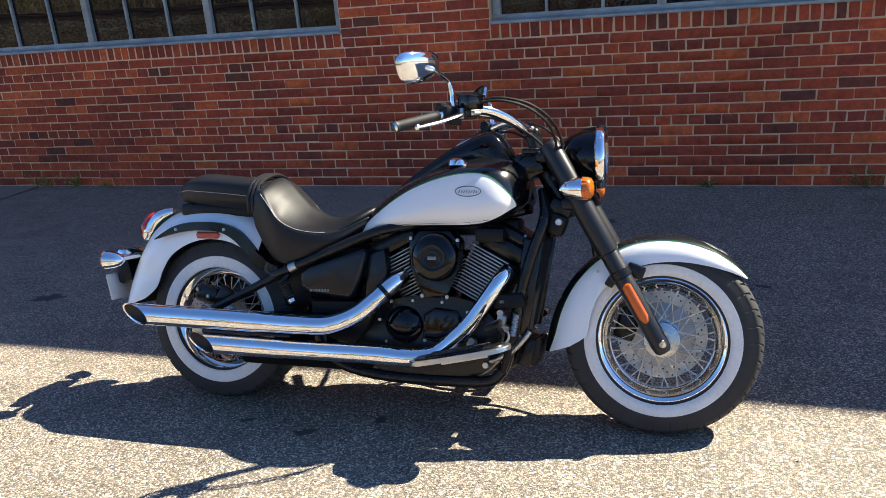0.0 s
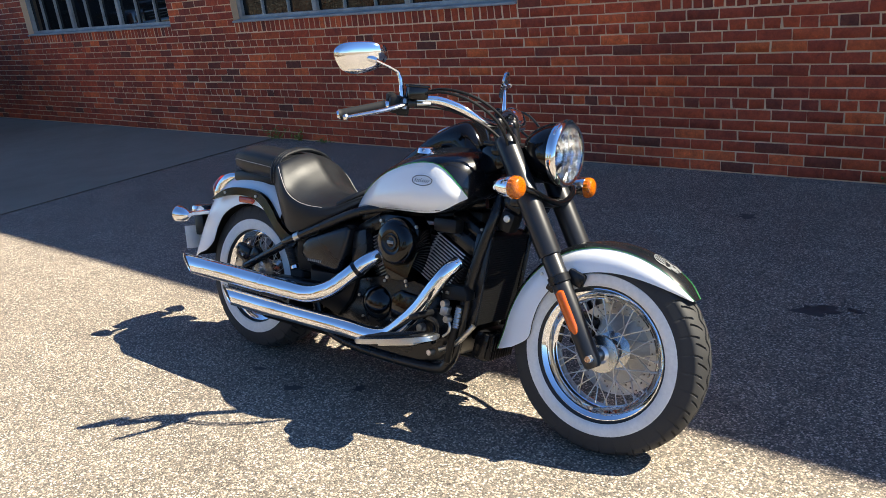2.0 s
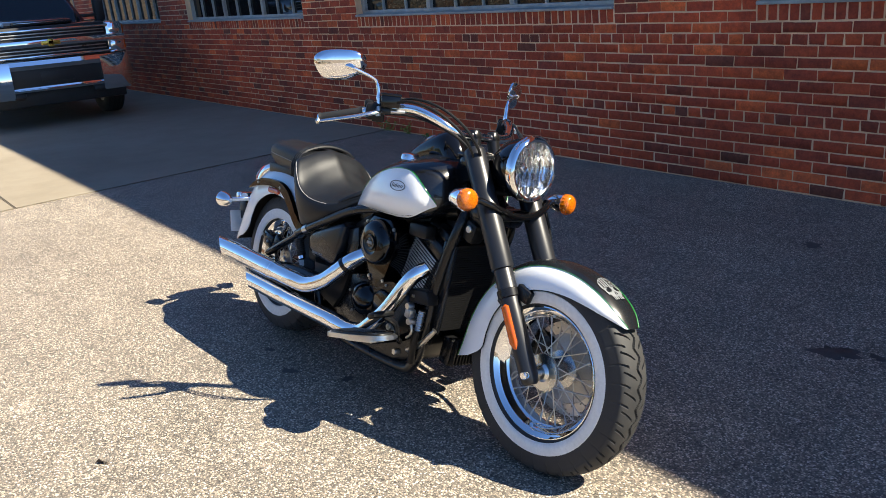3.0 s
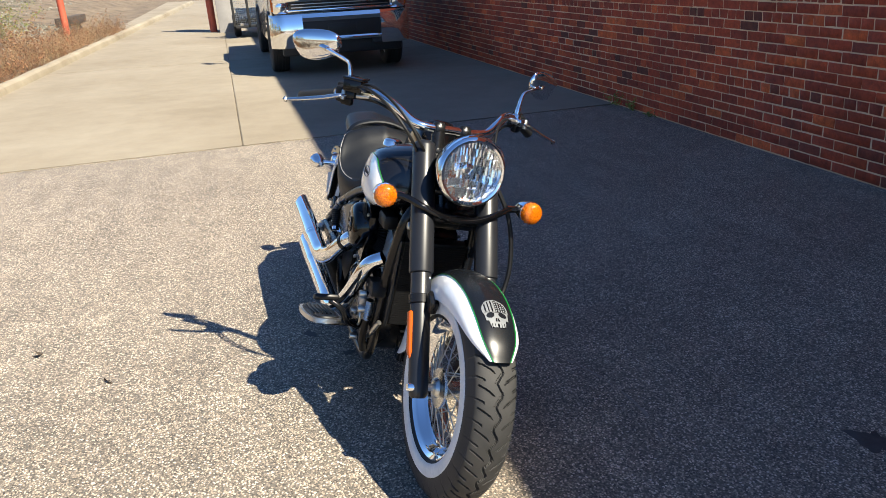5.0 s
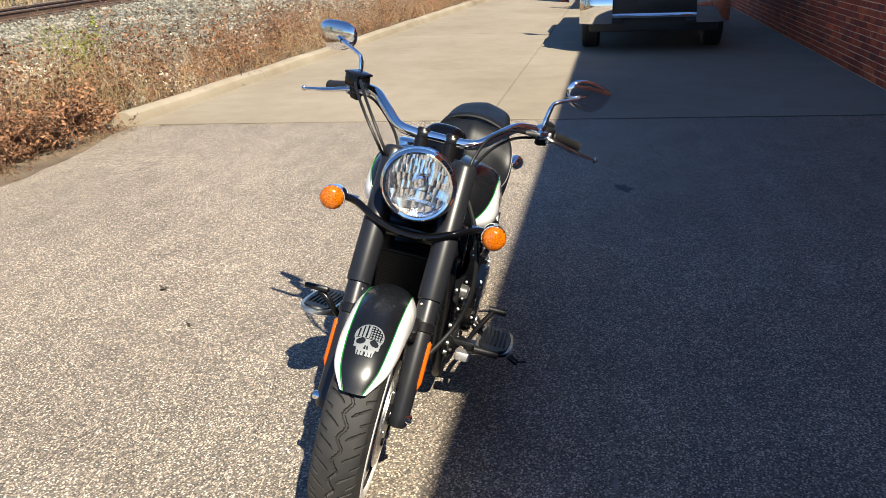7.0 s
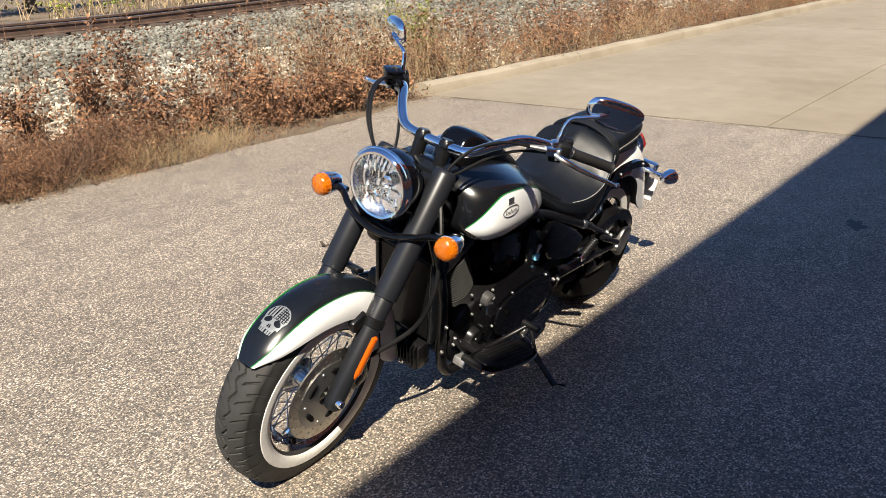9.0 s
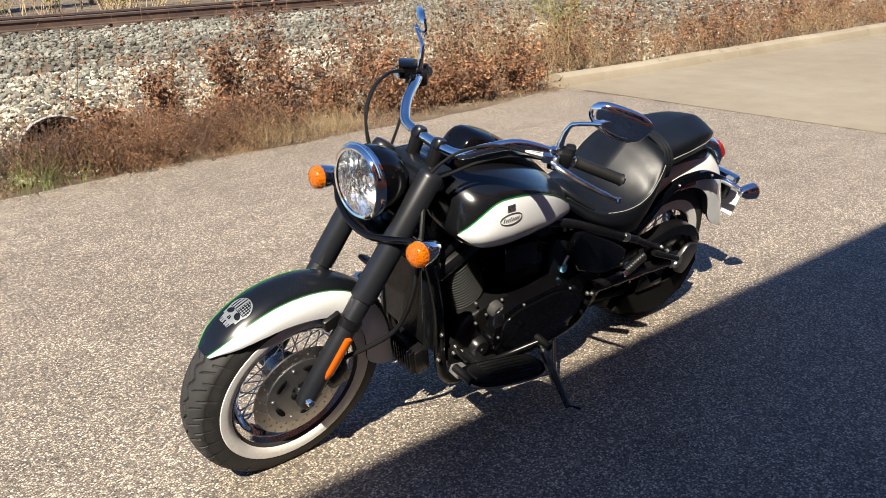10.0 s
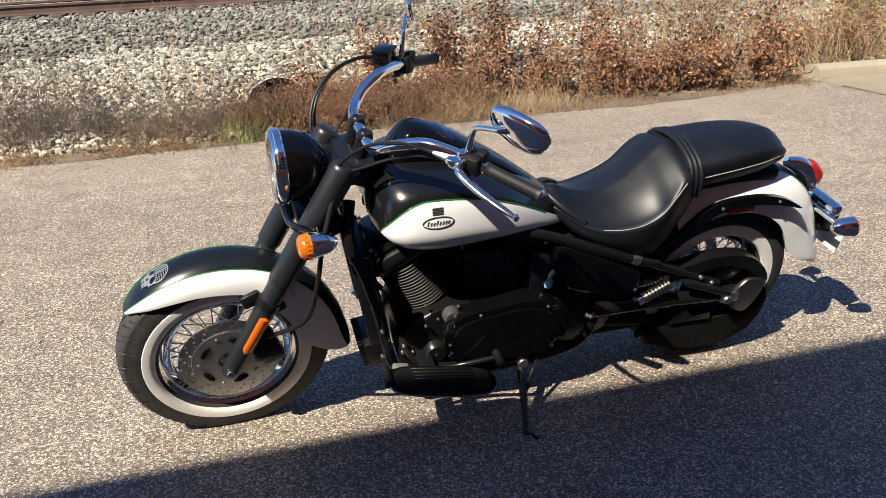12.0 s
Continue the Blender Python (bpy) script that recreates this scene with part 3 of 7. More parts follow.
def disc_mesh(r0, r1, thick, cells, hole):
    """A brake disc drilled through with slanting rows of holes."""
    bm = bmesh.new()
    rows = 3
    seen = {}

    def vert(p):
        k = tuple(round(c, 6) for c in p)
        if k not in seen:
            seen[k] = bm.verts.new(p)
        return seen[k]

    for c in range(cells):
        for q in range(rows):
            ra, rb = r0 + (r1 - r0) * q / rows, r0 + (r1 - r0) * (q + 1) / rows
            a0, a1 = 2 * math.pi * c / cells, 2 * math.pi * (c + 1) / cells
            rm, am = (ra + rb) / 2, (a0 + a1) / 2
            ring = [(r * math.cos(a), r * math.sin(a)) for r, a in ((ra, a0), (ra, am), (ra, a1), (rm, a1), (rb, a1), (rb, am), (rb, a0), (rm, a0))]
            for y in (-thick / 2, thick / 2):
                if (c - q) % 3:
                    bm.faces.new([vert((x, y, z)) for x, z in ring])
                    continue
                cx, cz = rm * math.cos(am), rm * math.sin(am)
                hv = []
                for x, z in ring:
                    d = math.hypot(x - cx, z - cz)
                    hv.append((cx + (x - cx) / d * hole, cz + (z - cz) / d * hole))
                for i in range(8):
                    j = (i + 1) % 8
                    bm.faces.new([vert((x, y, z)) for x, z in (ring[i], ring[j], hv[j], hv[i])])
                    if y > 0:
                        bm.faces.new([vert(p) for p in ((hv[i][0], y, hv[i][1]), (hv[j][0], y, hv[j][1]), (hv[j][0], -y, hv[j][1]), (hv[i][0], -y, hv[i][1]))])
        for r in (r0, r1):
            for a, b in ((a0, am), (am, a1)):
                bm.faces.new([vert((r * math.cos(t), y, r * math.sin(t))) for t, y in ((a, thick / 2), (b, thick / 2), (b, -thick / 2), (a, -thick / 2))])
    bmesh.ops.recalc_face_normals(bm, faces=bm.faces)
    return bm


def wheel(name, at, R, W, rim_r, white, spokes, pitch, label):
    """Spoked wheel with a chrome rim and a whitewall tyre."""
    rim_w = W * 0.36
    prof = [(rim_r + 0.012, rim_w), (rim_r + 0.014, rim_w + 0.006), (rim_r + 0.006, rim_w + 0.008), (rim_r - 0.004, rim_w + 0.001), (rim_r - 0.012, rim_w - 0.006), (rim_r - 0.016, rim_w * 0.55), (rim_r - 0.028, rim_w * 0.35), (rim_r - 0.030, 0.0)]
    full = prof + [(r, -y) for r, y in prof[-2::-1]]
    back = [(rim_r - 0.006, -rim_w * 0.5), (rim_r - 0.006, rim_w * 0.5)]
    w = part(name, lathe(full + back, 96, closed=True), CHROME, bike, label, m=Matrix.Translation(at))
    part("tyre", tyre_mesh(R, W, rim_r + 0.004, pitch, 1), None, w, "black rubber tyre with slanting tread grooves")
    for s in (-1, 1):
        band = [(white[0], s * 0.47 * W), (white[0] + 0.004, s * (0.488 * W + 0.0015)), ((white[0] + white[1]) / 2, s * (0.5 * W + 0.0025)), (white[1] - 0.003, s * (0.5 * W + 0.0015)), (white[1], s * 0.49 * W), ((white[0] + white[1]) / 2, s * 0.47 * W)]
        part("whitewall", lathe(band, 96, closed=True), WHITEWALL, w)
    hub = [(0.0, -0.062), (0.022, -0.062), (0.030, -0.052), (0.058, -0.048), (0.060, -0.040), (0.036, -0.030), (0.030, 0.0), (0.036, 0.030), (0.060, 0.040), (0.058, 0.048), (0.030, 0.052), (0.022, 0.062), (0.0, 0.062)]
    part("hub", lathe(hub, 32), HUB_ALLOY, w)
    kinds = {}
    for s in (-1, 1):
        for lean in (-1, 1):
            a = 0.62 * lean
            p0 = Vector((0.052 * math.cos(0), s * 0.043, 0.0))
            p1 = Vector(((rim_r - 0.028) * math.cos(a), s * 0.012, (rim_r - 0.028) * math.sin(a)))
            bm = tube([p0, p0.lerp(p1, 0.90)], 0.0019, 6)
            tube([p0.lerp(p1, 0.89), p1], 0.0032, 6, bm)
            kinds[(s, lean)] = mesh_of("spoke", bm, STEEL)
    n = spokes // 4
    for i in range(n):
        for s in (-1, 1):
            for lean in (-1, 1):
                ang = 360 / n * (i + (0.5 if s > 0 else 0.0) + (0.25 if lean > 0 else 0.0))
                part("spoke", kinds[(s, lean)], None, w, m=pose(0, 0, 0, 0, ang, 0))
    return w


front = wheel("front_wheel", FA, 0.321, 0.135, 0.196, (0.213, 0.253), 40, 34, "spoked chrome wheel with a whitewall tyre")
part("brake_disc", disc_mesh(0.112, 0.150, 0.005, 60, 0.0037), DISC_STEEL, front, "drilled steel brake disc", m=pose(0, 0.072, 0))
car = lathe([(0.034, 0.058), (0.100, 0.070), (0.111, 0.071), (0.111, 0.077), (0.098, 0.078), (0.060, 0.080), (0.034, 0.080)], 48, closed=True)
for i in range(10):
    join(car, moved(box((0.014, 0.006, 0.012), (0.109, 0.0725, 0), 0.002, seg=1), pose(0, 0, 0, 0, 36 * i + 18, 0)))
carrier = part("disc_carrier", car, CARRIER, front)
slot = [(0.083 + 0.0085 * math.cos(a), 0.024 * math.sin(a)) for a in np.linspace(0, 2 * math.pi, 20, endpoint=False)]
slot_mesh = mesh_of("slot", prism(slot, 0.0770, 0.0835, 0.002), FLAT_BLACK)
for i in range(5):
    part("slot", slot_mesh, None, carrier, "dark oval slot in the disc carrier", m=pose(0, 0, 0, 0, 72 * i + 36, 0))
for i in range(5):
    a = 2 * math.pi * i / 5
    bolt(front, (0.092 * math.cos(a), 0.076, 0.092 * math.sin(a)), (0, 1, 0), 0.008, 0.006)
rear = wheel("rear_wheel", RA, 0.317, 0.180, 0.186, (0.200, 0.246), 40, 30, "spoked chrome wheel with a wide whitewall tyre")
part("brake_disc", disc_mesh(0.090, 0.130, 0.005, 54, 0.0037), DISC_STEEL, rear, "drilled steel brake disc", m=pose(0, -0.088, 0))
part("drive_pulley", lathe([(0.03, 0.085), (0.08, 0.092), (0.118, 0.092), (0.126, 0.100), (0.126, 0.130), (0.118, 0.134), (0.04, 0.126)], 64, closed=True), BLACK_METAL, rear)


# -- fork --
F0, F1 = Vector((1.283, 0, 0.962)), Vector((1.664, 0, 0.290))
FD = (F1 - F0).normalized()


def on_fork(s, y, off=0.0):
    """A point s metres down the fork from its top, off metres ahead of it."""
    n = Vector((-FD.z, 0, FD.x))
    return F0 + FD * s + n * off + Vector((0, y, 0))


FL = (F1 - F0).length
for s in (-1, 1):
    y = s * 0.105
    up = tube([on_fork(-0.004, y), on_fork(0.0, y), on_fork(0.012, y), on_fork(0.40, y), on_fork(0.405, y), on_fork(0.408, y)], [0.026, 0.032, 0.036, 0.037, 0.0365, 0.030], 28)
    leg = part("fork_leg", up, FORK_BLACK, bike, "thick satin black fork leg")
    part("slider", tube([on_fork(0.40, y), on_fork(0.41, y), on_fork(FL - 0.03, y), on_fork(FL - 0.008, y), on_fork(FL, y)], [0.028, 0.031, 0.030, 0.027, 0.020], 28), FORK_BLACK, leg)
    bmx = tube([on_fork(0.470, y), on_fork(0.473, y), on_fork(0.497, y), on_fork(0.500, y)], [0.030, 0.036, 0.036, 0.030], 24)
    box((0.03, 0.03, 0.05), on_fork(0.49, s * 0.085, -0.035), 0.006, (0, 30, 0), bmx)
    box((0.06, 0.026, 0.045), on_fork(0.50, s * 0.085, 0.045), 0.008, (0, 20, 0), bmx)
    part("fork_clamp", bmx, BLACK_METAL, leg)
    part("axle_nut", lathe([(0.0, s * 0.026), (0.010, s * 0.026), (0.0125, s * 0.022), (0.0125, -s * 0.03), (0, -s * 0.03)], 16, at=(FA[0] + 0.003, y + s * 0.012, FA[2])), CHROME, leg)
    ref = [on_fork(0.52, y + s * 0.028), on_fork(0.525, y + s * 0.031), on_fork(0.64, y + s * 0.031), on_fork(0.66, y + s * 0.028)]
    part("reflector", tube(ref, [0.006, 0.0155, 0.0155, 0.006], 12, flat=0.5, up=(0, 1, 0)), AMBER_REFLECT, leg, "long amber side reflector")
part("front_axle", lathe([(0.0, -0.11), (0.011, -0.11), (0.011, 0.11), (0.0, 0.11)], 14, at=FA), STEEL, bike)
for sdist, wdt in ((0.035, 0.245), (0.215, 0.255)):
    c = on_fork(sdist, 0, -0.02)
    part("fork_yoke", box((0.085, wdt, 0.035), c, 0.012, (0, -29.5 + 90 - 60.5, 0)), BLACK_METAL, bike)
part("yoke_plate", box((0.095, 0.19, 0.018), on_fork(-0.004, 0, -0.048), 0.008), BLACK_SATIN, bike)
part("steering_head", tube([on_fork(0.02, 0, -0.06), on_fork(0.23, 0, -0.06)], 0.034, 20), BLACK_METAL, bike)
cal = box((0.075, 0.05, 0.12), (FA[0] - 0.115, 0.078, FA[2] + 0.035), 0.014, (0, 18, 0))
box((0.05, 0.03, 0.07), (FA[0] - 0.095, 0.105, FA[2] + 0.04), 0.010, (0, 18, 0), cal)
part("brake_caliper", cal, BLACK_METAL, bike, "black front brake caliper")


# -- fenders --
def fender_rows(outer, lower, w, n=6, m=18, lift=0.0):
    """Rows of points across a rounded mudguard, from the low edge on one side over the crown to the other."""
    o, l, ww = spline(outer, n), spline(lower, n), spline([(q,) for q in w], n)
    rows = []
    for a, b, q in zip(o, l, ww):
        row = []
        for i in range(2 * m + 1):
            f = math.pi * i / (2 * m)
            sn, cs = math.sin(f), math.cos(f)
            h = abs(sn) ** 0.92
            y = (q[0] + lift) * math.copysign(abs(cs) ** 0.85, cs)
            d = np.array(a) - np.array(b)
            ln = np.linalg.norm(d)
            p = np.array(b) + d * (h * (1 + lift / ln))
            row.append((p[0], -y, p[1]))
        rows.append(row)
    return rows


def shell(rows, i0, i1, inset, thick=0.003):
    """A strip of such rows, with thickness."""
    bm = bmesh.new()
    a = [[Vector(p) for p in r[i0:i1 + 1]] for r in rows]
    skin(bm, a, closed=False)
    bmesh.ops.recalc_face_normals(bm, faces=bm.faces)
    cx = sum((v.co for v in bm.verts), Vector()) / len(bm.verts)
    bmesh.ops.solidify(bm, geom=bm.faces[:], thickness=thick)
    return bm


ring = lambda c, r, a: (c[0] + r * math.cos(radians(a)), c[2] + r * math.sin(radians(a)))
ff_out = [ring(FA, r, a) for r, a in ((0.339, 38), (0.344, 48), (0.346, 62), (0.347, 78), (0.348, 95), (0.350, 112), (0.352, 130), (0.356, 148), (0.364, 165), (0.378, 180), (0.392, 189))]
ff_low = [ring(FA, r, a) for r, a in ((0.331, 39), (0.307, 49), (0.283, 62), (0.266, 78), (0.257, 95), (0.254, 112), (0.252, 130), (0.247, 148), (0.240, 164), (0.243, 178), (0.300, 186))]
ff_w = [0.034, 0.066, 0.079, 0.083, 0.085, 0.084, 0.083, 0.082, 0.082, 0.082, 0.080]
rows = fender_rows(ff_out, ff_low, ff_w)
ffender = part("front_fender", shell(rows, 10, 26, 0), BLACK_SATIN, bike, "satin black fender with white sides and green pinstripe")
part("side_panel", shell(rows, 0, 10, 0), WHITE, ffender, "white painted side panel")
part("side_panel", shell(rows, 26, 36, 0), WHITE, ffender, "white painted side panel")
part("inner_liner", shell(fender_rows(ff_out, ff_low, ff_w, lift=-0.0065), 0, 36, 0, 0.002), PLASTIC, ffender)
out = fender_rows(ff_out, ff_low, ff_w, lift=0.0012)
for k in (10, 26):
    part("pinstripe", tube([r[k] for r in out], 0.0017, 6, flat=0.6), GREEN, ffender, "thin green pinstripe")
for s in (-1, 1):
    for x, z in ((1.512, 0.605), (1.448, 0.545)):
        bolt(ffender, (x, s * 0.0845, z), (0, s, 0), 0.007, 0.006)


def on_fender(u, v):
    """A point on the front fender's crown: u metres along it, v metres to the left."""
    a = radians(61) - u / 0.347
    q = 0.084
    c = min(abs(v) / q, 1) ** (1 / 0.85)
    h = math.sqrt(max(0, 1 - c * c)) ** 0.92
    r = 0.275 + (0.3467 - 0.275) * h + 0.0012
    return (FA[0] + r * math.cos(a), v, FA[2] + r * math.sin(a))


def decal(test, u0, u1, v0, v1, n, lift=0.0):
    bm = bmesh.new()
    grid = {}
    du, dv = (u1 - u0) / n, (v1 - v0) / n

    def vert(i, j):
        if (i, j) not in grid:
            p = Vector(on_fender(u0 + i * du, v0 + j * dv))
            c = Vector((FA[0], p.y, FA[2]))
            grid[(i, j)] = bm.verts.new(p + (p - c).normalized() * lift)
        return grid[(i, j)]
    for i in range(n):
        for j in range(n):
            if test(u0 + (i + 0.5) * du, v0 + (j + 0.5) * dv):
                bm.faces.new((vert(i, j), vert(i + 1, j), vert(i + 1, j + 1), vert(i, j + 1)))
    return bm


def skull(u, v):
    dome = (u + 0.012) ** 2 / 0.030 ** 2 + v * v / 0.0315 ** 2 < 1
    jaw = -0.0 < u < 0.037 and abs(v) < (0.0285 - 0.10 * u if u < 0.019 else 0.0205 - 0.20 * (u - 0.019))
    return dome or jaw


def hollow(u, v):
    a = abs(v)
    eye = (u - 0.004 - 0.22 * (a - 0.014)) ** 2 / 0.0075 ** 2 + (a - 0.0145) ** 2 / 0.0098 ** 2 < 1
    nose = 0.0125 < u < 0.0215 and a < 0.0052 - 0.30 * abs(u - 0.0195) and a > 0.0008
    teeth = u > 0.0265 and (a % 0.0068) < 0.0018
    brow = abs(u + 0.0045) < 0.0011 and a < 0.027
    stripe = u < -0.006 and v < 0.0 and (v % 0.0082) < 0.0030 and skull(u * 1.06, v * 1.06)
    stars = u < -0.006 and v > 0.0 and ((u % 0.0062) - 0.0031) ** 2 + ((v % 0.0062) - 0.0031) ** 2 < 0.0021 ** 2
    field = u < -0.006 and v > 0.0 and not stars and skull(u * 1.08, v * 1.08)
    return skull(u, v) and (eye or nose or teeth or brow or stripe or field)


part("decal", decal(lambda u, v: skull(u / 1.18, v / 1.18) and not hollow(u / 1.18, v / 1.18), -0.053, 0.053, -0.042, 0.042, 100), SILVER_DECAL, ffender, "silver bone and stripe decal", sharp=80)

rf_out = [(0.225, 0.685), (0.170, 0.718), (0.090, 0.746), (0.0, 0.758), (-0.11, 0.752), (-0.215, 0.720), (-0.310, 0.650), (-0.372, 0.560), (-0.412, 0.462), (-0.430, 0.385), (-0.434, 0.350)]
rf_low = [(0.200, 0.560), (0.150, 0.592), (0.085, 0.620), (0.0, 0.630), (-0.09, 0.612), (-0.170, 0.566), (-0.215, 0.505), (-0.245, 0.440), (-0.300, 0.394), (-0.355, 0.372), (-0.400, 0.350)]
rf_w = [0.118, 0.118, 0.118, 0.118, 0.118, 0.118, 0.117, 0.116, 0.114, 0.108, 0.095]
rows = fender_rows(rf_out, rf_low, rf_w)
rfender = part("rear_fender", shell(rows, 14, 22, 0), BLACK_SATIN, bike, "satin black rear fender with white painted sides")
part("side_panel", shell(rows, 0, 14, 0), WHITE, rfender, "white painted side panel")
part("side_panel", shell(rows, 22, 36, 0), WHITE, rfender, "white painted side panel")
part("inner_liner", shell(fender_rows(rf_out, rf_low, rf_w, lift=-0.0065), 0, 36, 0, 0.002), PLASTIC, rfender)
out = fender_rows(rf_out, rf_low, rf_w, lift=0.0012)
for k in (14, 22):
    part("pinstripe", tube([r[k] for r in out], 0.0017, 6, flat=0.6), GREEN, rfender, "thin green pinstripe")
for s in (-1, 1):
    top = [(-0.240, 0.624), (-0.172, 0.666), (-0.098, 0.690), (-0.013, 0.696), (0.070, 0.690), (0.135, 0.664), (0.190, 0.612), (0.230, 0.566), (0.300, 0.530)]
    low = [(-0.236, 0.624), (-0.150, 0.648), (-0.080, 0.660), (-0.013, 0.664), (0.060, 0.656), (0.118, 0.626), (0.168, 0.578), (0.215, 0.530), (0.290, 0.492)]
    outline = [tuple(q) for q in spline(top, 4)] + [tuple(q) for q in spline(low, 4)][::-1]
    strut = part("fender_strut", prism(outline, s * 0.117, s * 0.136, 0.005), BLACK_GLOSS, bike, "glossy black fender strut")
    for x, z in ((-0.135, 0.666), (0.075, 0.668)):
        bolt(strut, (x, s * 0.136, z), (0, s, 0), 0.008, 0.006)
    refl = part("reflector", tube([(-0.075, s * 0.121, 0.632), (-0.068, s * 0.124, 0.633), (0.018, s * 0.124, 0.633), (0.026, s * 0.121, 0.631)], [0.005, 0.013, 0.013, 0.005], 12, flat=0.5, up=(0, 1, 0)), RED_REFLECT, bike, "red side reflector")
    refl.location = (0.020, 0.0, 0.012)


# -- lamps --
lamp_at = Vector((1.366, 0, 0.924))
bowl = part("headlight", lathe([(0.0, -0.055), (0.035, -0.052), (0.065, -0.035), (0.086, -0.005), (0.098, 0.035), (0.1015, 0.068), (0.1015, 0.075), (0.0985, 0.075), (0.0955, 0.050), (0.078, 0.004), (0.040, -0.022), (0.0, -0.030)], 48, "x", lamp_at), BLACK_GLOSS, bike, "round headlight in a black bowl with a chrome rim")
part("rim", lathe([(0.1015, 0.066), (0.106, 0.070), (0.107, 0.084), (0.104, 0.094), (0.097, 0.099), (0.091, 0.097), (0.089, 0.090), (0.095, 0.076)], 64, "x", lamp_at, closed=True), CHROME, bowl)
refl_bm = bmesh.new()
rr_ = random.Random(9)
RL = 0.0885
ROWS_Z = [(-0.0885, -0.058, 5), (-0.058, -0.034, 9), (-0.034, -0.012, 11), (-0.012, 0.012, 12), (0.012, 0.040, 16), (0.040, 0.066, 14), (0.066, 0.0885, 9)]
for z0, z1, cells in ROWS_Z:
    inner = min(abs(z0), abs(z1)) if z0 * z1 > 0 else 0.0
    span = math.sqrt(max(1e-6, RL ** 2 - (0.55 * inner + 0.45 * max(abs(z0), abs(z1))) ** 2))
    cw = 2 * span / cells
    for i in range(cells):
        yc, zm = -span + (i + 0.5) * cw, (z0 + z1) / 2
        tip, tilt, lean = rr_.uniform(-0.0006, 0.0006), rr_.uniform(-0.16, 0.16), rr_.uniform(-0.22, 0.10)
        rows_ = []
        for k in range(4):
            y = yc + cw * (k / 3 - 0.5)
            bow = 0.0009 * (1 - (2 * k / 3 - 1) ** 2)
            row = []
            for z in (z0, zm, z1):
                d = 0.012 + 9.0 * (yc * yc + zm * zm) * 0.85
                row.append(lamp_at + Vector((min(d + tip + bow + tilt * (y - yc) + lean * (z - zm), 0.0885), y, z)))
            rows_.append(row)
        skin(refl_bm, rows_, closed=False)
lathe([(0.0, -0.004), (0.086, 0.030), (0.0915, 0.072), (0.0935, 0.088), (0.096, 0.080), (0.088, 0.024), (0.0, -0.012)], 40, "x", lamp_at, bm=refl_bm)
part("reflector", refl_bm, FACETS, bowl, sharp=30)
part("bulb_shield", lathe([(0.0, 0.056), (0.007, 0.055), (0.009, 0.050), (0.012, 0.052), (0.0175, 0.050), (0.019, 0.044), (0.019, 0.010), (0.0, 0.010)], 24, "x", lamp_at), CHROME, bowl)
lens = part("lens", lathe([(0.0, 0.108), (0.03, 0.107), (0.06, 0.103), (0.082, 0.097), (0.092, 0.092), (0.092, 0.089), (0.08, 0.093), (0.06, 0.099), (0.03, 0.1035), (0.0, 0.1045)], 48, "x", lamp_at), CLEAR, bowl)
lens.visible_shadow = False
part("visor", tube([lamp_at + Vector((0.085, -0.107 * math.sin(a), 0.107 * math.cos(a))) for a in np.linspace(-1.0, 1.0, 15)], 0.004, 8), CHROME, bowl)
part("headlight_bracket", box((0.09, 0.16, 0.02), (1.330, 0, 0.845), 0.008, (0, 15, 0)), BLACK_METAL, bike)


def signal(at, way, stalk, lens_mat, name):
    """A bullet turn signal: chrome cup, ribbed lens."""
    q = Vector(way).to_track_quat("X", "Z").to_matrix().to_4x4()
    m = Matrix.Translation(at) @ q
    body = part(name, moved(lathe([(0.0, -0.075), (0.010, -0.074), (0.022, -0.062), (0.031, -0.040), (0.0355, -0.012), (0.0365, 0.0), (0.033, 0.001)], 32, "x"), m), CHROME, bike, "chrome bullet turn signal")
    bm = lathe([(0.034, -0.002), (0.035, 0.010), (0.032, 0.022), (0.024, 0.029), (0.012, 0.032), (0.0, 0.033)], 36, "x")
    if way[0] < 0:
        bmesh.ops.scale(bm, vec=(0.35, 1, 1), verts=bm.verts)
    for v in bm.verts:
        rr = math.hypot(v.co.y, v.co.z)
        if rr > 0.02:
            f = 1 + 0.03 * math.cos(18 * math.atan2(v.co.z, v.co.y))
            v.co.y, v.co.z = v.co.y * f, v.co.z * f
    part("lens", moved(bm, m), lens_mat, body, "orange ribbed lens" if lens_mat is AMBER else "red ribbed lens")
    part("stalk", tube(stalk, 0.011, 12), CHROME, body)
    return body


for s in (-1, 1):
    signal((1.412, s * 0.237, 0.815), (1, s * 0.12, 0.03), [(1.385, s * 0.225, 0.815), (1.380, s * 0.17, 0.813)], AMBER, "turn_signal")
    signal((-0.432, s * 0.170, 0.545), (-1, s * 0.12, 0.0), [(-0.395, s * 0.160, 0.545), (-0.385, s * 0.10, 0.55), (-0.375, s * 0.02, 0.555)], AMBER, "rear_turn_signal")
half_bar = [(1.385, 0.205, 0.815), (1.400, 0.165, 0.812), (1.424, 0.120, 0.797), (1.436, 0.060, 0.776), (1.438, 0.0, 0.768)]
part("signal_bar", tube(spline([(x, -y, z) for x, y, z in half_bar] + half_bar[-2::-1], 5), 0.0105, 12), BLACK_GLOSS, bike)
tail = part("tail_lamp", tube(spline([(-0.235, 0, 0.728), (-0.285, 0, 0.712), (-0.325, 0, 0.682), (-0.350, 0, 0.640), (-0.358, 0, 0.615)], 5), list(np.interp(range(21), [0, 6, 14, 20], [0.016, 0.030, 0.036, 0.028])), 20), CHROME, bike, "chrome tail lamp with a red lens")
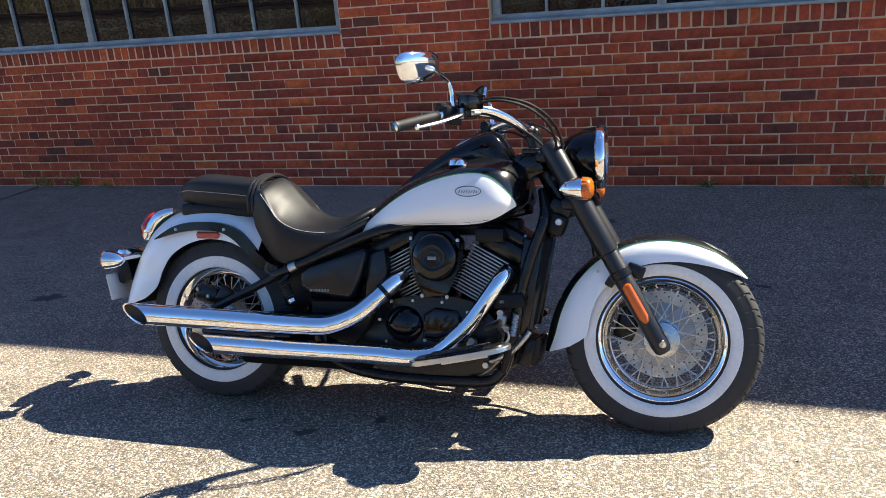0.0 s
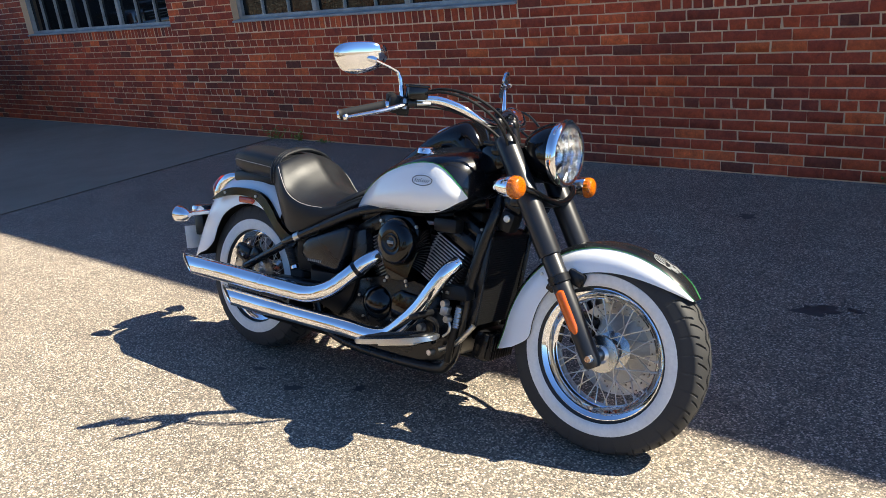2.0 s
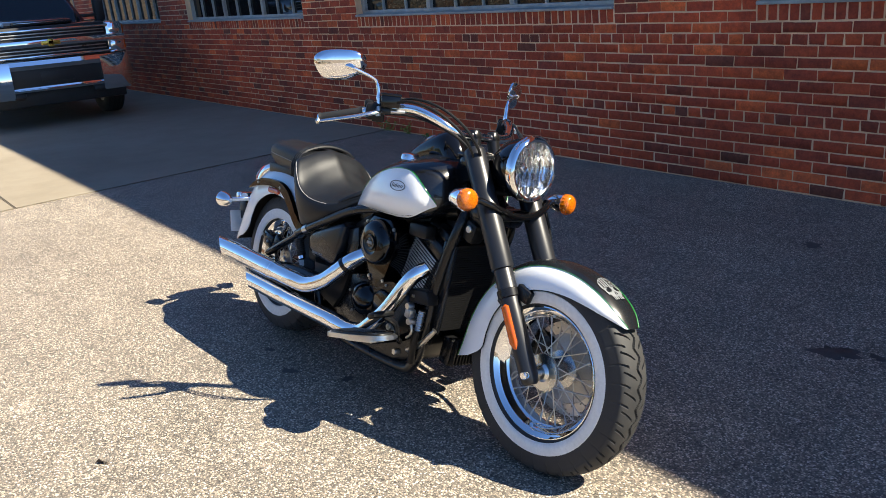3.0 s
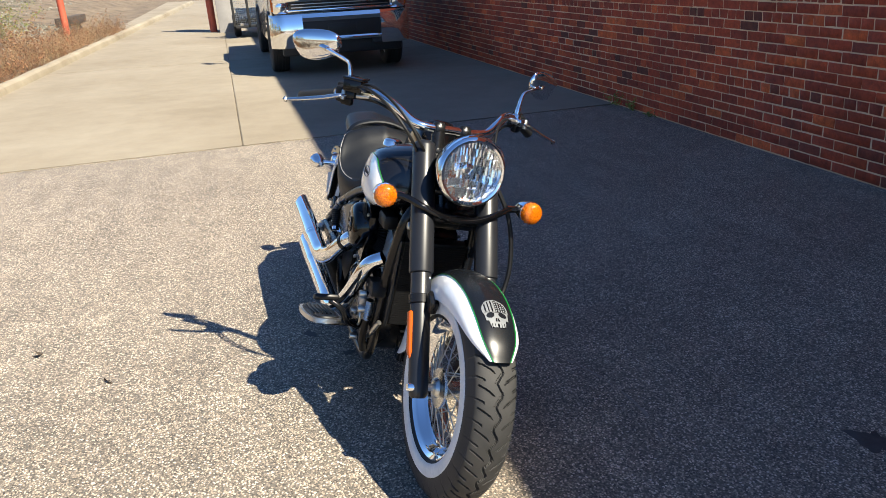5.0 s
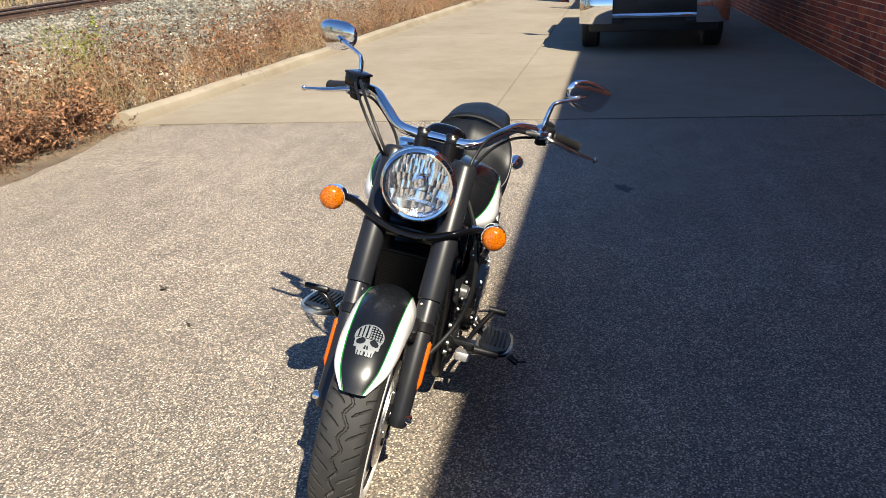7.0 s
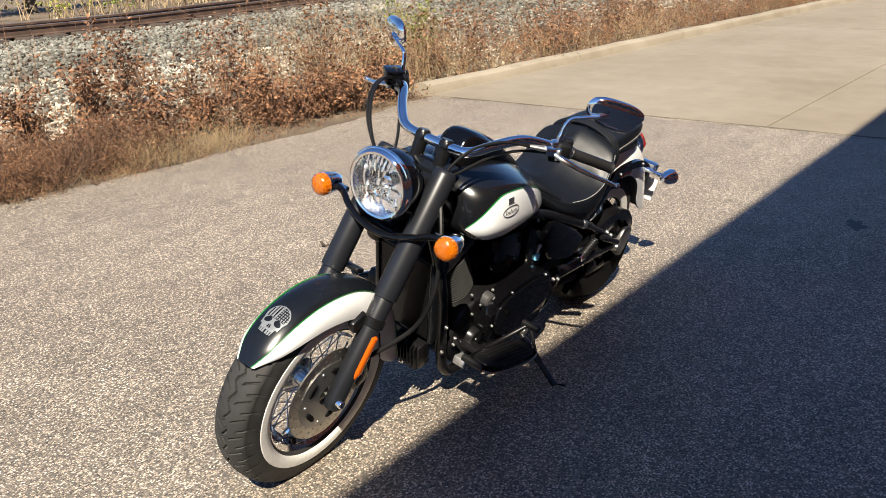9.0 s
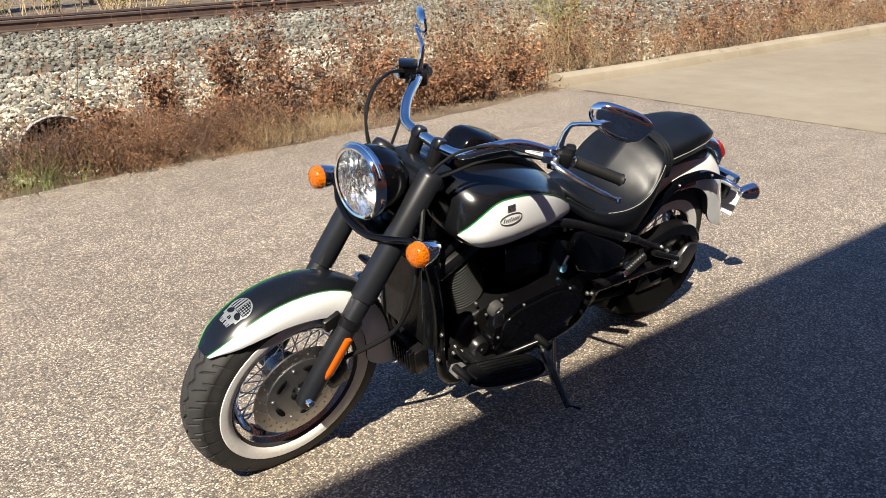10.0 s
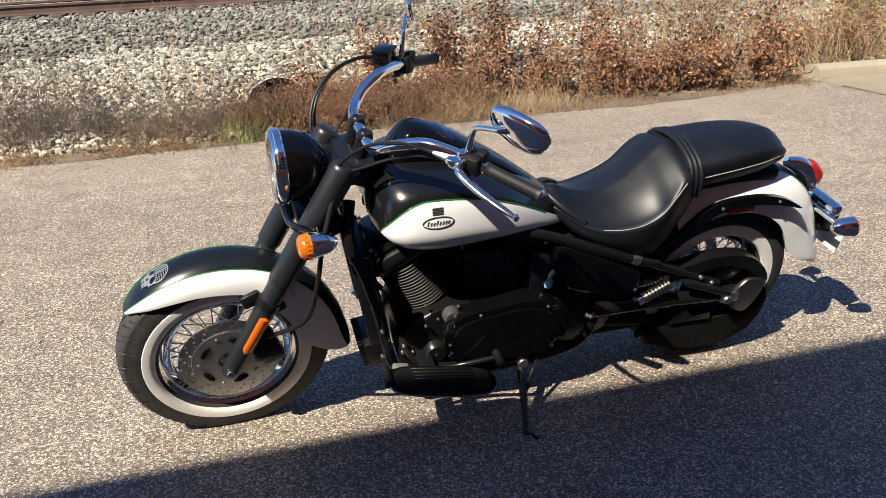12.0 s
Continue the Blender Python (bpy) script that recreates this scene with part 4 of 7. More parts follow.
part("lens", tube(spline([(-0.305, 0, 0.712), (-0.340, 0, 0.690), (-0.362, 0, 0.655), (-0.368, 0, 0.618)], 5), list(np.interp(range(16), [0, 3, 9, 15], [0.010, 0.027, 0.036, 0.020])), 20), RED, tail, "red tail lens")
plate = part("number_plate", box((0.006, 0.185, 0.105), (-0.492, 0, 0.425), 0.003, (0, -14, 0)), PLATE, bike, "pale number plate on a black bracket")
for i in range(5):
    part("plate_bar", box((0.004, 0.016, 0.045), (-0.497, -0.056 + 0.028 * i, 0.422), 0.001, (0, -14, 0)), DARK_DECAL, plate)
part("plate_bracket", box((0.07, 0.10, 0.09), (-0.455, 0, 0.485), 0.012, (0, -14, 0)), PLASTIC, bike)
part("signal_bracket", box((0.05, 0.20, 0.045), (-0.420, 0, 0.560), 0.014), CHROME, bike)


# -- tank --
TX = [0.600, 0.660, 0.740, 0.830, 0.940, 1.045, 1.130, 1.180, 1.206, 1.214]
T_ZT = [0.715, 0.765, 0.822, 0.866, 0.905, 0.928, 0.926, 0.902, 0.862, 0.825]
T_ZL = [0.672, 0.716, 0.770, 0.818, 0.856, 0.872, 0.862, 0.838, 0.812, 0.805]
T_ZM = [0.660, 0.690, 0.722, 0.748, 0.772, 0.784, 0.788, 0.788, 0.788, 0.790]
T_W = [0.070, 0.112, 0.152, 0.184, 0.208, 0.219, 0.212, 0.180, 0.120, 0.060]
T_ZB = [0.650, 0.668, 0.680, 0.685, 0.687, 0.690, 0.706, 0.730, 0.755, 0.775]
tank_keys = spline(list(zip(TX, T_ZT, T_ZL, T_ZM, T_W, T_ZB)), 6)


def tank_half(k):
    """Half a cross-section of the tank, from under its belly over the paint line to the crown."""
    x, zt, zl, zm, w, zb = k
    wl = w * 0.90
    pts = [(0.0, zb + 0.035), (0.45 * w, zb + 0.012), (0.78 * w, zb + 0.006), (0.955 * w, zb + (zm - zb) * 0.42), (w, zm), (wl, zl), (0.68 * w, zl + (zt - zl) * 0.56), (0.36 * w, zl + (zt - zl) * 0.9), (0.0, zt)]
    return [(x, q[0], q[1]) for q in spline(pts, 4)]


halves = [tank_half(k) for k in tank_keys]
LINE = 20
M = len(halves[0])


def tank_strip(i0, i1, sign):
    bm = bmesh.new()
    skin(bm, [[(x, sign * y, z) for x, y, z in h[i0:i1 + 1]] for h in halves], closed=False)
    return bm


bm = bmesh.new()
for s in (-1, 1):
    join(bm, tank_strip(0, M - 1, s))
    bm.faces.new([bm.verts.new((x, s * y, z)) for x, y, z in halves[-1]])
    bm.faces.new([bm.verts.new((x, s * y, z)) for x, y, z in halves[0]])
tank = part("fuel_tank", bm, BLACK_TANK, bike, "black and white teardrop fuel tank with a green pinstripe")


def tank_y(x, z):
    """Half width of the tank at x and height z, below its shoulder."""
    def at(h):
        sd = h[8:LINE + 3]
        for (xa, ya, za), (xb, yb, zb) in zip(sd, sd[1:]):
            if za <= z <= zb:
                return ya + (yb - ya) * (z - za) / max(zb - za, 1e-6)
        return sd[0][1] if z < sd[0][2] else sd[-1][1]
    i = max(0, min(len(halves) - 2, int(np.searchsorted([k[0] for k in tank_keys], x)) - 1))
    xa, xb = tank_keys[i][0], tank_keys[i + 1][0]
    t = (x - xa) / (xb - xa)
    return at(halves[i]) * (1 - t) + at(halves[i + 1]) * t


key_x = [k[0] for k in tank_keys]
white = []
for x in np.concatenate((np.linspace(0.612, 1.07, 40), 1.07 + 0.123 * np.sin(np.linspace(0.06, math.pi / 2, 18)))):
    hi = float(np.interp(x, key_x, [h[LINE][2] for h in halves]))
    lo = float(np.interp(x, key_x, [h[9][2] for h in halves])) + 0.001
    if x > 1.07:
        f = math.sqrt(max(0.0, 1 - ((x - 1.07) / 0.1235) ** 2))
        mid = 0.765
        hi, lo = mid + (hi - mid) * f + 0.0005, mid - (mid - lo) * f - 0.0005
    white.append((x, lo, hi))
for s in (-1, 1):
    bm = bmesh.new()
    skin(bm, [[(x, s * (tank_y(x, z) + 0.0012), z) for z in np.linspace(lo, hi, 16)] for x, lo, hi in white], closed=False)
    part("side_panel", bm, WHITE, tank, "white painted tank side")
    part("pinstripe", tube([(x, s * (tank_y(x, hi) + 0.0016), hi) for x, lo, hi in white[6:]], 0.0018, 6), GREEN, tank, "thin green pinstripe")
    # an oval badge with plain script bars
    def on_tank(x, z, lift=0.0022):
        return (x, s * (tank_y(x, z) + lift), z)

    c = (1.045, 0.812)
    badge = part("badge", tube([on_tank(c[0] + 0.044 * math.cos(a), c[1] + 0.0165 * math.sin(a)) for a in np.linspace(0, 2 * math.pi, 40)], 0.0013, 6), DARK_DECAL, tank, "thin dark oval badge")
    for u, hgt in ((-0.030, 0.013), (-0.0215, 0.009), (-0.013, 0.009), (-0.0045, 0.013), (0.004, 0.009), (0.0125, 0.009), (0.021, 0.009), (0.029, 0.009)):
        p = [on_tank(c[0] - s * (u + 0.0030), c[1] - 0.006 + hgt), on_tank(c[0] - s * (u - 0.0015), c[1] - 0.006)]
        part("badge_bar", tube(p, 0.0011, 6), DARK_DECAL, badge)
    if s > 0:
        for i in range(5):
            part("flag_bar", tube([on_tank(1.031, 0.8525 - 0.0040 * i), on_tank(1.061, 0.8525 - 0.0040 * i)], 0.0016, 6), DARK_DECAL, badge)

con = [(0.700, 0.800, 0.030, 0.02), (0.780, 0.862, 0.048, 0.03), (0.870, 0.922, 0.060, 0.035), (0.945, 0.968, 0.068, 0.045), (1.030, 1.006, 0.072, 0.06), (1.085, 1.014, 0.070, 0.08), (1.125, 0.980, 0.066, 0.10), (1.160, 0.925, 0.055, 0.08), (1.185, 0.885, 0.035, 0.05)]
rings = []
for x, z, w, d in spline(con, 5):
    rings.append([(x, w * math.copysign(abs(math.cos(a)) ** 0.7, math.cos(a)), z - d + d * math.copysign(abs(math.sin(a)) ** 0.8, math.sin(a))) for a in (2 * math.pi * j / 24 for j in range(24))])
bm = bmesh.new()
skin(bm, rings)
console = part("console", bm, BLACK_GLOSS, bike, "glossy black instrument console on the tank")
dm = pose(0.975, 0, 0.972, 0, -27, 0)
part("speedometer_ring", moved(lathe([(0.047, -0.004), (0.051, 0.003), (0.049, 0.006), (0.046, 0.005)], 40, "z", closed=True), dm), CHROME, console)
part("speedometer_face", moved(lathe([(0.0, 0.003), (0.047, 0.003), (0.047, 0.0)], 32, "z"), dm), DARK_DECAL, console)
part("speedometer_glass", moved(lathe([(0.0, 0.010), (0.03, 0.009), (0.047, 0.006), (0.047, 0.005), (0.0, 0.008)], 32, "z"), dm), CLEAR, console)
cap = part("fuel_cap", lathe([(0.0, 0.024), (0.022, 0.023), (0.030, 0.018), (0.033, 0.008), (0.034, 0.0)], 28, "z", (0.985, -0.128, 0.898)), CHROME, tank)


# -- seat --
def seat_mesh(keys, dish):
    """keys: x, crown, rim height, rim half width, widest half width and its height, foot height and half width."""
    rings = []
    for x, zc, zr, wr, wm, zx, zb, wb in spline(keys, 6):
        half = spline([(0.0, zc), (0.55 * wr, zc + (zr - zc) * 0.42), (wr, zr), (wr + 0.6 * (wm - wr) + 0.008, zr - 0.30 * (zr - zx)), (wm, zx), (wm * 0.5 + wb * 0.5 + 0.006, zx * 0.5 + zb * 0.5), (wb, zb)], 4)
        rings.append([(x, y, z) for y, z in half] + [(x, -y, z) for y, z in half[::-1]][:-1])
    bm = bmesh.new()
    skin(bm, rings)
    return bm


rider = [(0.655, 0.724, 0.712, 0.030, 0.040, 0.702, 0.692, 0.034), (0.636, 0.746, 0.722, 0.056, 0.076, 0.706, 0.684, 0.066), (0.604, 0.750, 0.706, 0.084, 0.106, 0.690, 0.662, 0.096), (0.560, 0.730, 0.684, 0.108, 0.134, 0.664, 0.632, 0.126), (0.500, 0.714, 0.672, 0.130, 0.162, 0.646, 0.602, 0.148),
         (0.440, 0.718, 0.676, 0.146, 0.180, 0.648, 0.578, 0.160), (0.380, 0.748, 0.692, 0.156, 0.190, 0.660, 0.560, 0.166), (0.328, 0.798, 0.724, 0.158, 0.192, 0.686, 0.552, 0.162), (0.288, 0.840, 0.778, 0.152, 0.186, 0.722, 0.570, 0.152), (0.248, 0.860, 0.820, 0.136, 0.168, 0.756, 0.612, 0.140), (0.205, 0.852, 0.818, 0.120, 0.146, 0.760, 0.680, 0.130)]
seat = part("seat", seat_mesh(rider, 1), LEATHER, bike, "wide black vinyl rider seat with grey piping", sharp=70)
rim_line = [(k[0], k[3] + 0.6 * (k[4] - k[3]) + 0.0088, k[2] - 0.30 * (k[2] - k[5]) + 0.0005) for k in spline([k for k in rider[4:10]], 6)]
for s in (-1, 1):
    part("piping", tube([(x, s * y, z) for x, y, z in rim_line], 0.0013, 6), STITCH, seat)
part("nose_roll", tube(spline([(0.552, -0.124, 0.678), (0.604, -0.092, 0.712), (0.640, -0.046, 0.738), (0.648, 0, 0.742), (0.640, 0.046, 0.738), (0.604, 0.092, 0.712), (0.552, 0.124, 0.678)], 5), 0.012, 10), LEATHER, seat)
pad_keys = [(0.235, 0.852, 0.842, 0.112, 0.136, 0.782, 0.742, 0.104), (0.150, 0.860, 0.848, 0.112, 0.134, 0.792, 0.745, 0.104), (0.050, 0.868, 0.856, 0.106, 0.128, 0.800, 0.752, 0.098), (-0.050, 0.876, 0.858, 0.092, 0.114, 0.806, 0.758, 0.086), (-0.112, 0.870, 0.850, 0.072, 0.094, 0.808, 0.764, 0.066), (-0.156, 0.842, 0.826, 0.050, 0.070, 0.802, 0.770, 0.052), (-0.178, 0.808, 0.802, 0.028, 0.042, 0.792, 0.776, 0.036)]
pad = part("passenger_seat", seat_mesh(pad_keys, 0), LEATHER, bike, "black vinyl passenger seat pad", sharp=70)
for s in (-1, 1):
    part("piping", tube([(k[0], s * (k[4] + 0.001), k[5] + 0.004) for k in spline(pad_keys[:-1], 5)], 0.0015, 6), STITCH, pad)
for x in (0.190, 0.206, 0.222):
    part("seat_strap", tube(spline([(x, -0.142, 0.735), (x, -0.146, 0.790), (x, -0.118, 0.838), (x, -0.06, 0.862), (x, 0, 0.870), (x, 0.06, 0.862), (x, 0.118, 0.838), (x, 0.146, 0.790), (x, 0.142, 0.735)], 4), 0.0085, 8), LEATHER, seat)
part("seat_pan", box((0.40, 0.17, 0.05), (0.05, 0, 0.738), 0.015), PLASTIC, bike)


# -- handlebar --
HB = [(1.214, 0.0, 1.004), (1.213, 0.070, 1.004), (1.202, 0.125, 1.012), (1.160, 0.176, 1.044), (1.095, 0.226, 1.066), (1.028, 0.284, 1.056), (0.960, 0.344, 1.034), (0.872, 0.420, 1.003)]
bar_path = [(x, -y, z) for x, y, z in HB[::-1]] + HB[1:]
hbar = part("handlebar", tube(spline(bar_path, 6), 0.0155, 16), CHROME, bike, "wide pulled-back chrome handlebar")
G0, G1 = Vector((0.972, 0.334, 1.038)), Vector((0.862, 0.428, 0.999))
for s in (-1, 1):
    f = lambda p: Vector((p[0], s * p[1], p[2]))
    g0, g1 = f(G0), f(G1)
    path = [g0.lerp(g1, t) for t in np.linspace(0, 1, 25)]
    part("grip", tube(path, [0.019 if i in (0, 24) else 0.0172 if i % 2 else 0.0162 for i in range(25)], 18), GRIP, hbar, "black rubber handgrip")
    part("bar_end", tube([g1, g1.lerp(g0, -0.05)], [0.016, 0.012], 14), CHROME, hbar)
    sw = box((0.050, 0.050, 0.056), f((0.996, 0.312, 1.045)), 0.012, (0, 10, s * 40))
    box((0.032, 0.030, 0.034), f((0.978, 0.318, 1.064)), 0.008, (0, 10, s * 40), sw)
    box((0.022, 0.040, 0.030), f((1.018, 0.306, 1.026)), 0.006, (0, 10, s * 40), sw)
    part("switch_housing", sw, PLASTIC, hbar)
    tip = f((0.952, 0.494, 0.990))
    lev = spline([f((1.046, 0.318, 1.046)), f((1.040, 0.352, 1.036)), f((1.018, 0.396, 1.020)), f((0.990, 0.440, 1.006)), f((0.956, 0.489, 0.991))], 5)
    part("lever", tube(lev, [0.010] * 3 + [0.0125] * 5 + [0.0115] * 6 + [0.0100] * 4 + [0.009, 0.008, 0.0075], 12, flat=0.62), LEVER_ALLOY, hbar, "polished alloy lever")
    part("lever_ball", lathe([(0, -0.0095), (0.005, -0.008), (0.0095, 0), (0.005, 0.008), (0, 0.0095)], 12, "z", tip), LEVER_ALLOY, hbar)
    perch = box((0.034, 0.050, 0.026), f((1.042, 0.306, 1.050)), 0.007, (0, 0, s * 40))
    box((0.030, 0.022, 0.036), f((1.022, 0.296, 1.058)), 0.007, (0, 0, s * 40), perch)
    part("lever_bracket", perch, CHROME if s > 0 else BLACK_METAL, hbar)
    part("pivot_bolt", lathe([(0, 0.016), (0.005, 0.016), (0.008, 0.012), (0.008, -0.016), (0, -0.016)], 12, "z", f((1.044, 0.326, 1.046))), STEEL, hbar)
    part("cable_adjuster", tube([f((1.052, 0.290, 1.050)), f((1.075, 0.262, 1.052)), f((1.085, 0.250, 1.053))], [0.009, 0.007, 0.005], 12), STEEL, hbar)
    stem = spline([f((1.011, 0.302, 1.066)), f((1.008, 0.305, 1.100)), f((1.002, 0.312, 1.136)), f((0.994, 0.328, 1.152)), f((0.968, 0.392, 1.174))], 5)
    mir = part("mirror", tube(stem, [0.0095] * 5 + [0.0078] * 5 + [0.0062] * 11, 12), CHROME, hbar, "chrome mirror on a bent stem")
    outline = [(-0.078, 0.004), (-0.074, 0.032), (-0.045, 0.047), (0.0, 0.050), (0.042, 0.046), (0.068, 0.030), (0.074, 0.0), (0.060, -0.026), (0.028, -0.044), (-0.015, -0.052), (-0.056, -0.040)]
    ol = [(s * -u * 1.12, v * 0.98) for u, v in round_line(outline, 5)]
    mm = Matrix.Translation(f((0.930, 0.412, 1.180))) @ pose(0, 0, 0, 0, 0, s * 32) @ pose(0, 0, 0, -s * 8, 12, 0)
    part("mirror_knuckle", tube([f((0.972, 0.388, 1.173)), f((0.956, 0.398, 1.177)), f((0.940, 0.406, 1.180))], [0.008, 0.011, 0.012], 12), CHROME, mir)
    bm = bmesh.new()
    rr = []
    for k, dx in ((0.25, 0.019), (0.55, 0.0175), (0.80, 0.0135), (0.94, 0.0075), (1.0, 0.0), (0.985, -0.005), (0.95, -0.006)):
        rr.append([(dx, k * u, k * v) for u, v in ol])
    skin(bm, rr)
    part("mirror_shell", moved(bm, mm), CHROME, mir)
    bm = bmesh.new()
    skin(bm, [[(-0.0065, 0.94 * u, 0.94 * v) for u, v in ol], [(-0.0085, 0.94 * u, 0.94 * v) for u, v in ol]])
    part("mirror_glass", moved(bm, mm), MIRROR, mir)
    riser = tube([(1.232, s * 0.044, 0.945), (1.216, s * 0.044, 0.996), (1.210, s * 0.044, 1.016), (1.208, s * 0.044, 1.024)], [0.020, 0.022, 0.022, 0.017], 20)
    box((0.046, 0.034, 0.030), (1.214, s * 0.044, 1.004), 0.010, (0, -20, 0), riser)
    part("riser", riser, BLACK_METAL, hbar)
res = box((0.055, 0.064, 0.040), (1.066, -0.298, 1.082), 0.006, (0, 4, -38))
box((0.060, 0.069, 0.008), (1.066, -0.298, 1.104), 0.003, (0, 4, -38), res)
part("brake_reservoir", res, BLACK_GLOSS, hbar, "square black brake fluid reservoir")
CABLES = [
    [(1.075, -0.285, 1.082), (1.150, -0.270, 1.098), (1.240, -0.232, 1.080), (1.305, -0.180, 1.030), (1.330, -0.130, 0.965), (1.318, -0.100, 0.925)],
    [(1.070, -0.300, 1.074), (1.150, -0.285, 1.088), (1.235, -0.248, 1.068), (1.296, -0.195, 1.018), (1.315, -0.140, 0.950), (1.300, -0.110, 0.900)],
    [(1.030, -0.300, 1.040), (1.100, -0.232, 1.044), (1.175, -0.170, 1.022), (1.235, -0.120, 0.985), (1.290, -0.085, 0.930)],
    [(1.085, 0.250, 1.053), (1.150, 0.200, 1.062), (1.225, 0.150, 1.040), (1.285, 0.125, 0.995), (1.306, 0.118, 0.958), (1.290, 0.100, 0.915)],
    [(1.030, 0.285, 1.034), (1.100, 0.220, 1.030), (1.170, 0.165, 1.000), (1.250, 0.130, 0.962), (1.300, 0.116, 0.950)],
    [(1.300, 0.10, 0.930), (1.365, 0.185, 0.790), (1.400, 0.215, 0.640), (1.435, 0.190, 0.520), (1.535, 0.115, 0.420)],
]
part("cable_guide", tube([(1.306 + 0.012 * math.cos(a), 0.118, 0.955 + 0.012 * math.sin(a)) for a in np.linspace(0, 6.0, 14)], 0.003, 6), CHROME, bike)
for i, c in enumerate(CABLES):
    part("cable", tube(spline(c, 8), 0.0075 if i == 5 else 0.0046, 8), PLASTIC, bike)
part("neck_cover", box((0.10, 0.13, 0.10), (1.215, 0, 0.90), 0.025, (0, -25, 0)), BLACK_GLOSS, bike)


# -- frame --
for s in (-1, 1):
    part("down_tube", tube(spline([(1.262, s * 0.045, 0.810), (1.279, s * 0.112, 0.722), (1.238, s * 0.126, 0.595), (1.200, s * 0.132, 0.455), (1.172, s * 0.135, 0.290), (1.135, s * 0.135, 0.195), (1.050, s * 0.135, 0.160), (0.700, s * 0.135, 0.160), (0.520, s * 0.140, 0.210), (0.470, s * 0.145, 0.330)], 6), 0.019, 14), BLACK_METAL, bike)
    part("seat_rail", tube(spline([(1.200, s * 0.055, 0.745), (1.000, s * 0.100, 0.712), (0.850, s * 0.125, 0.700), (0.690, s * 0.145, 0.668), (0.520, s * 0.158, 0.600), (0.340, s * 0.162, 0.524), (0.290, s * 0.155, 0.505)], 6), 0.017, 14), BLACK_METAL, bike)
    part("rail_collar", tube([(0.390, s * 0.161, 0.546), (0.362, s * 0.162, 0.534)], 0.019, 14), STEEL, bike)
    part("swingarm", tube(spline([(0.500, s * 0.150, 0.350), (0.300, s * 0.150, 0.345), (0.120, s * 0.142, 0.325), (-0.060, s * 0.140, 0.315)], 5), [0.032] * 8 + [0.028] * 8, 14, flat=0.9), BLACK_METAL, bike)
    part("swingarm_brace", tube([(0.030, s * 0.146, 0.370), (0.335, s * 0.156, 0.520)], 0.016, 12), BLACK_METAL, bike)
    part("rear_axle_nut", lathe([(0, s * 0.020), (0.014, s * 0.020), (0.018, s * 0.012), (0.018, -s * 0.01), (0, -s * 0.01)], 16, at=(-0.005, s * 0.165, 0.315)), STEEL, bike)
    part("axle_adjuster", box((0.07, 0.012, 0.04), (-0.02, s * 0.165, 0.315), 0.005), STEEL, bike)
for s in (-1, 1):
    a0, a1 = (Vector((0.330, s * 0.172, 0.374)), Vector((0.232, s * 0.172, 0.424))) if s > 0 else (Vector((0.372, s * 0.172, 0.420)), Vector((0.335, s * 0.172, 0.492)))
    ribs = [a0.lerp(a1, t) for t in np.linspace(0.05, 1.0, 27)]
    peg = part("passenger_peg", tube(ribs, [0.014 if i in (0, 26) else (0.0185, 0.0185, 0.0145)[i % 3] for i in range(27)], 16), DARK_STEEL if s > 0 else GRIP, bike, "ribbed passenger footpeg folded up")
    part("peg_end", tube([a0.lerp(a1, -0.12), a0.lerp(a1, -0.10), a0.lerp(a1, 0.06), a0.lerp(a1, 0.08)], [0.010, 0.0155, 0.0155, 0.012], 14), CHROME, peg)
    part("peg_bracket", tube([a0.lerp(a1, 0.9), a1 + Vector((0.01, -s * 0.02, 0.02))], [0.012, 0.014], 12), BLACK_METAL, peg)

# -- engine: V-twin with finned cylinders --
CR = (0.930, 0.250)
case = prism(round_line([(0.62, 0.24), (0.70, 0.18), (0.86, 0.155), (1.04, 0.17), (1.13, 0.24), (1.14, 0.34), (1.07, 0.42), (0.93, 0.455), (0.78, 0.44), (0.66, 0.40), (0.60, 0.33)], 4), -0.135, 0.150, 0.018)
crank = part("crankcase", case, BLACK_METAL, bike, "black engine crankcase")
part("gearbox", prism(round_line([(0.44, 0.24), (0.56, 0.19), (0.66, 0.20), (0.68, 0.34), (0.62, 0.43), (0.50, 0.43), (0.43, 0.36)], 4), -0.12, 0.13, 0.015), BLACK_METAL, bike)
fin_big = mesh_of("fin", box((0.140, 0.030, 0.0042), (0, -0.088, 0), 0.0016, seg=1), FIN_EDGE)
fin_left = mesh_of("fin", lathe([(0.060, -0.0020), (0.092, -0.0020), (0.0940, 0.0), (0.092, 0.0020), (0.060, 0.0020)], 40, "z", at=(0, 0.016, 0), closed=True), FIN_GREY)
fin_dark = mesh_of("fin", box((0.160, 0.115, 0.0050), (0, -0.0425, 0), 0.0016, seg=1), BLACK_METAL)
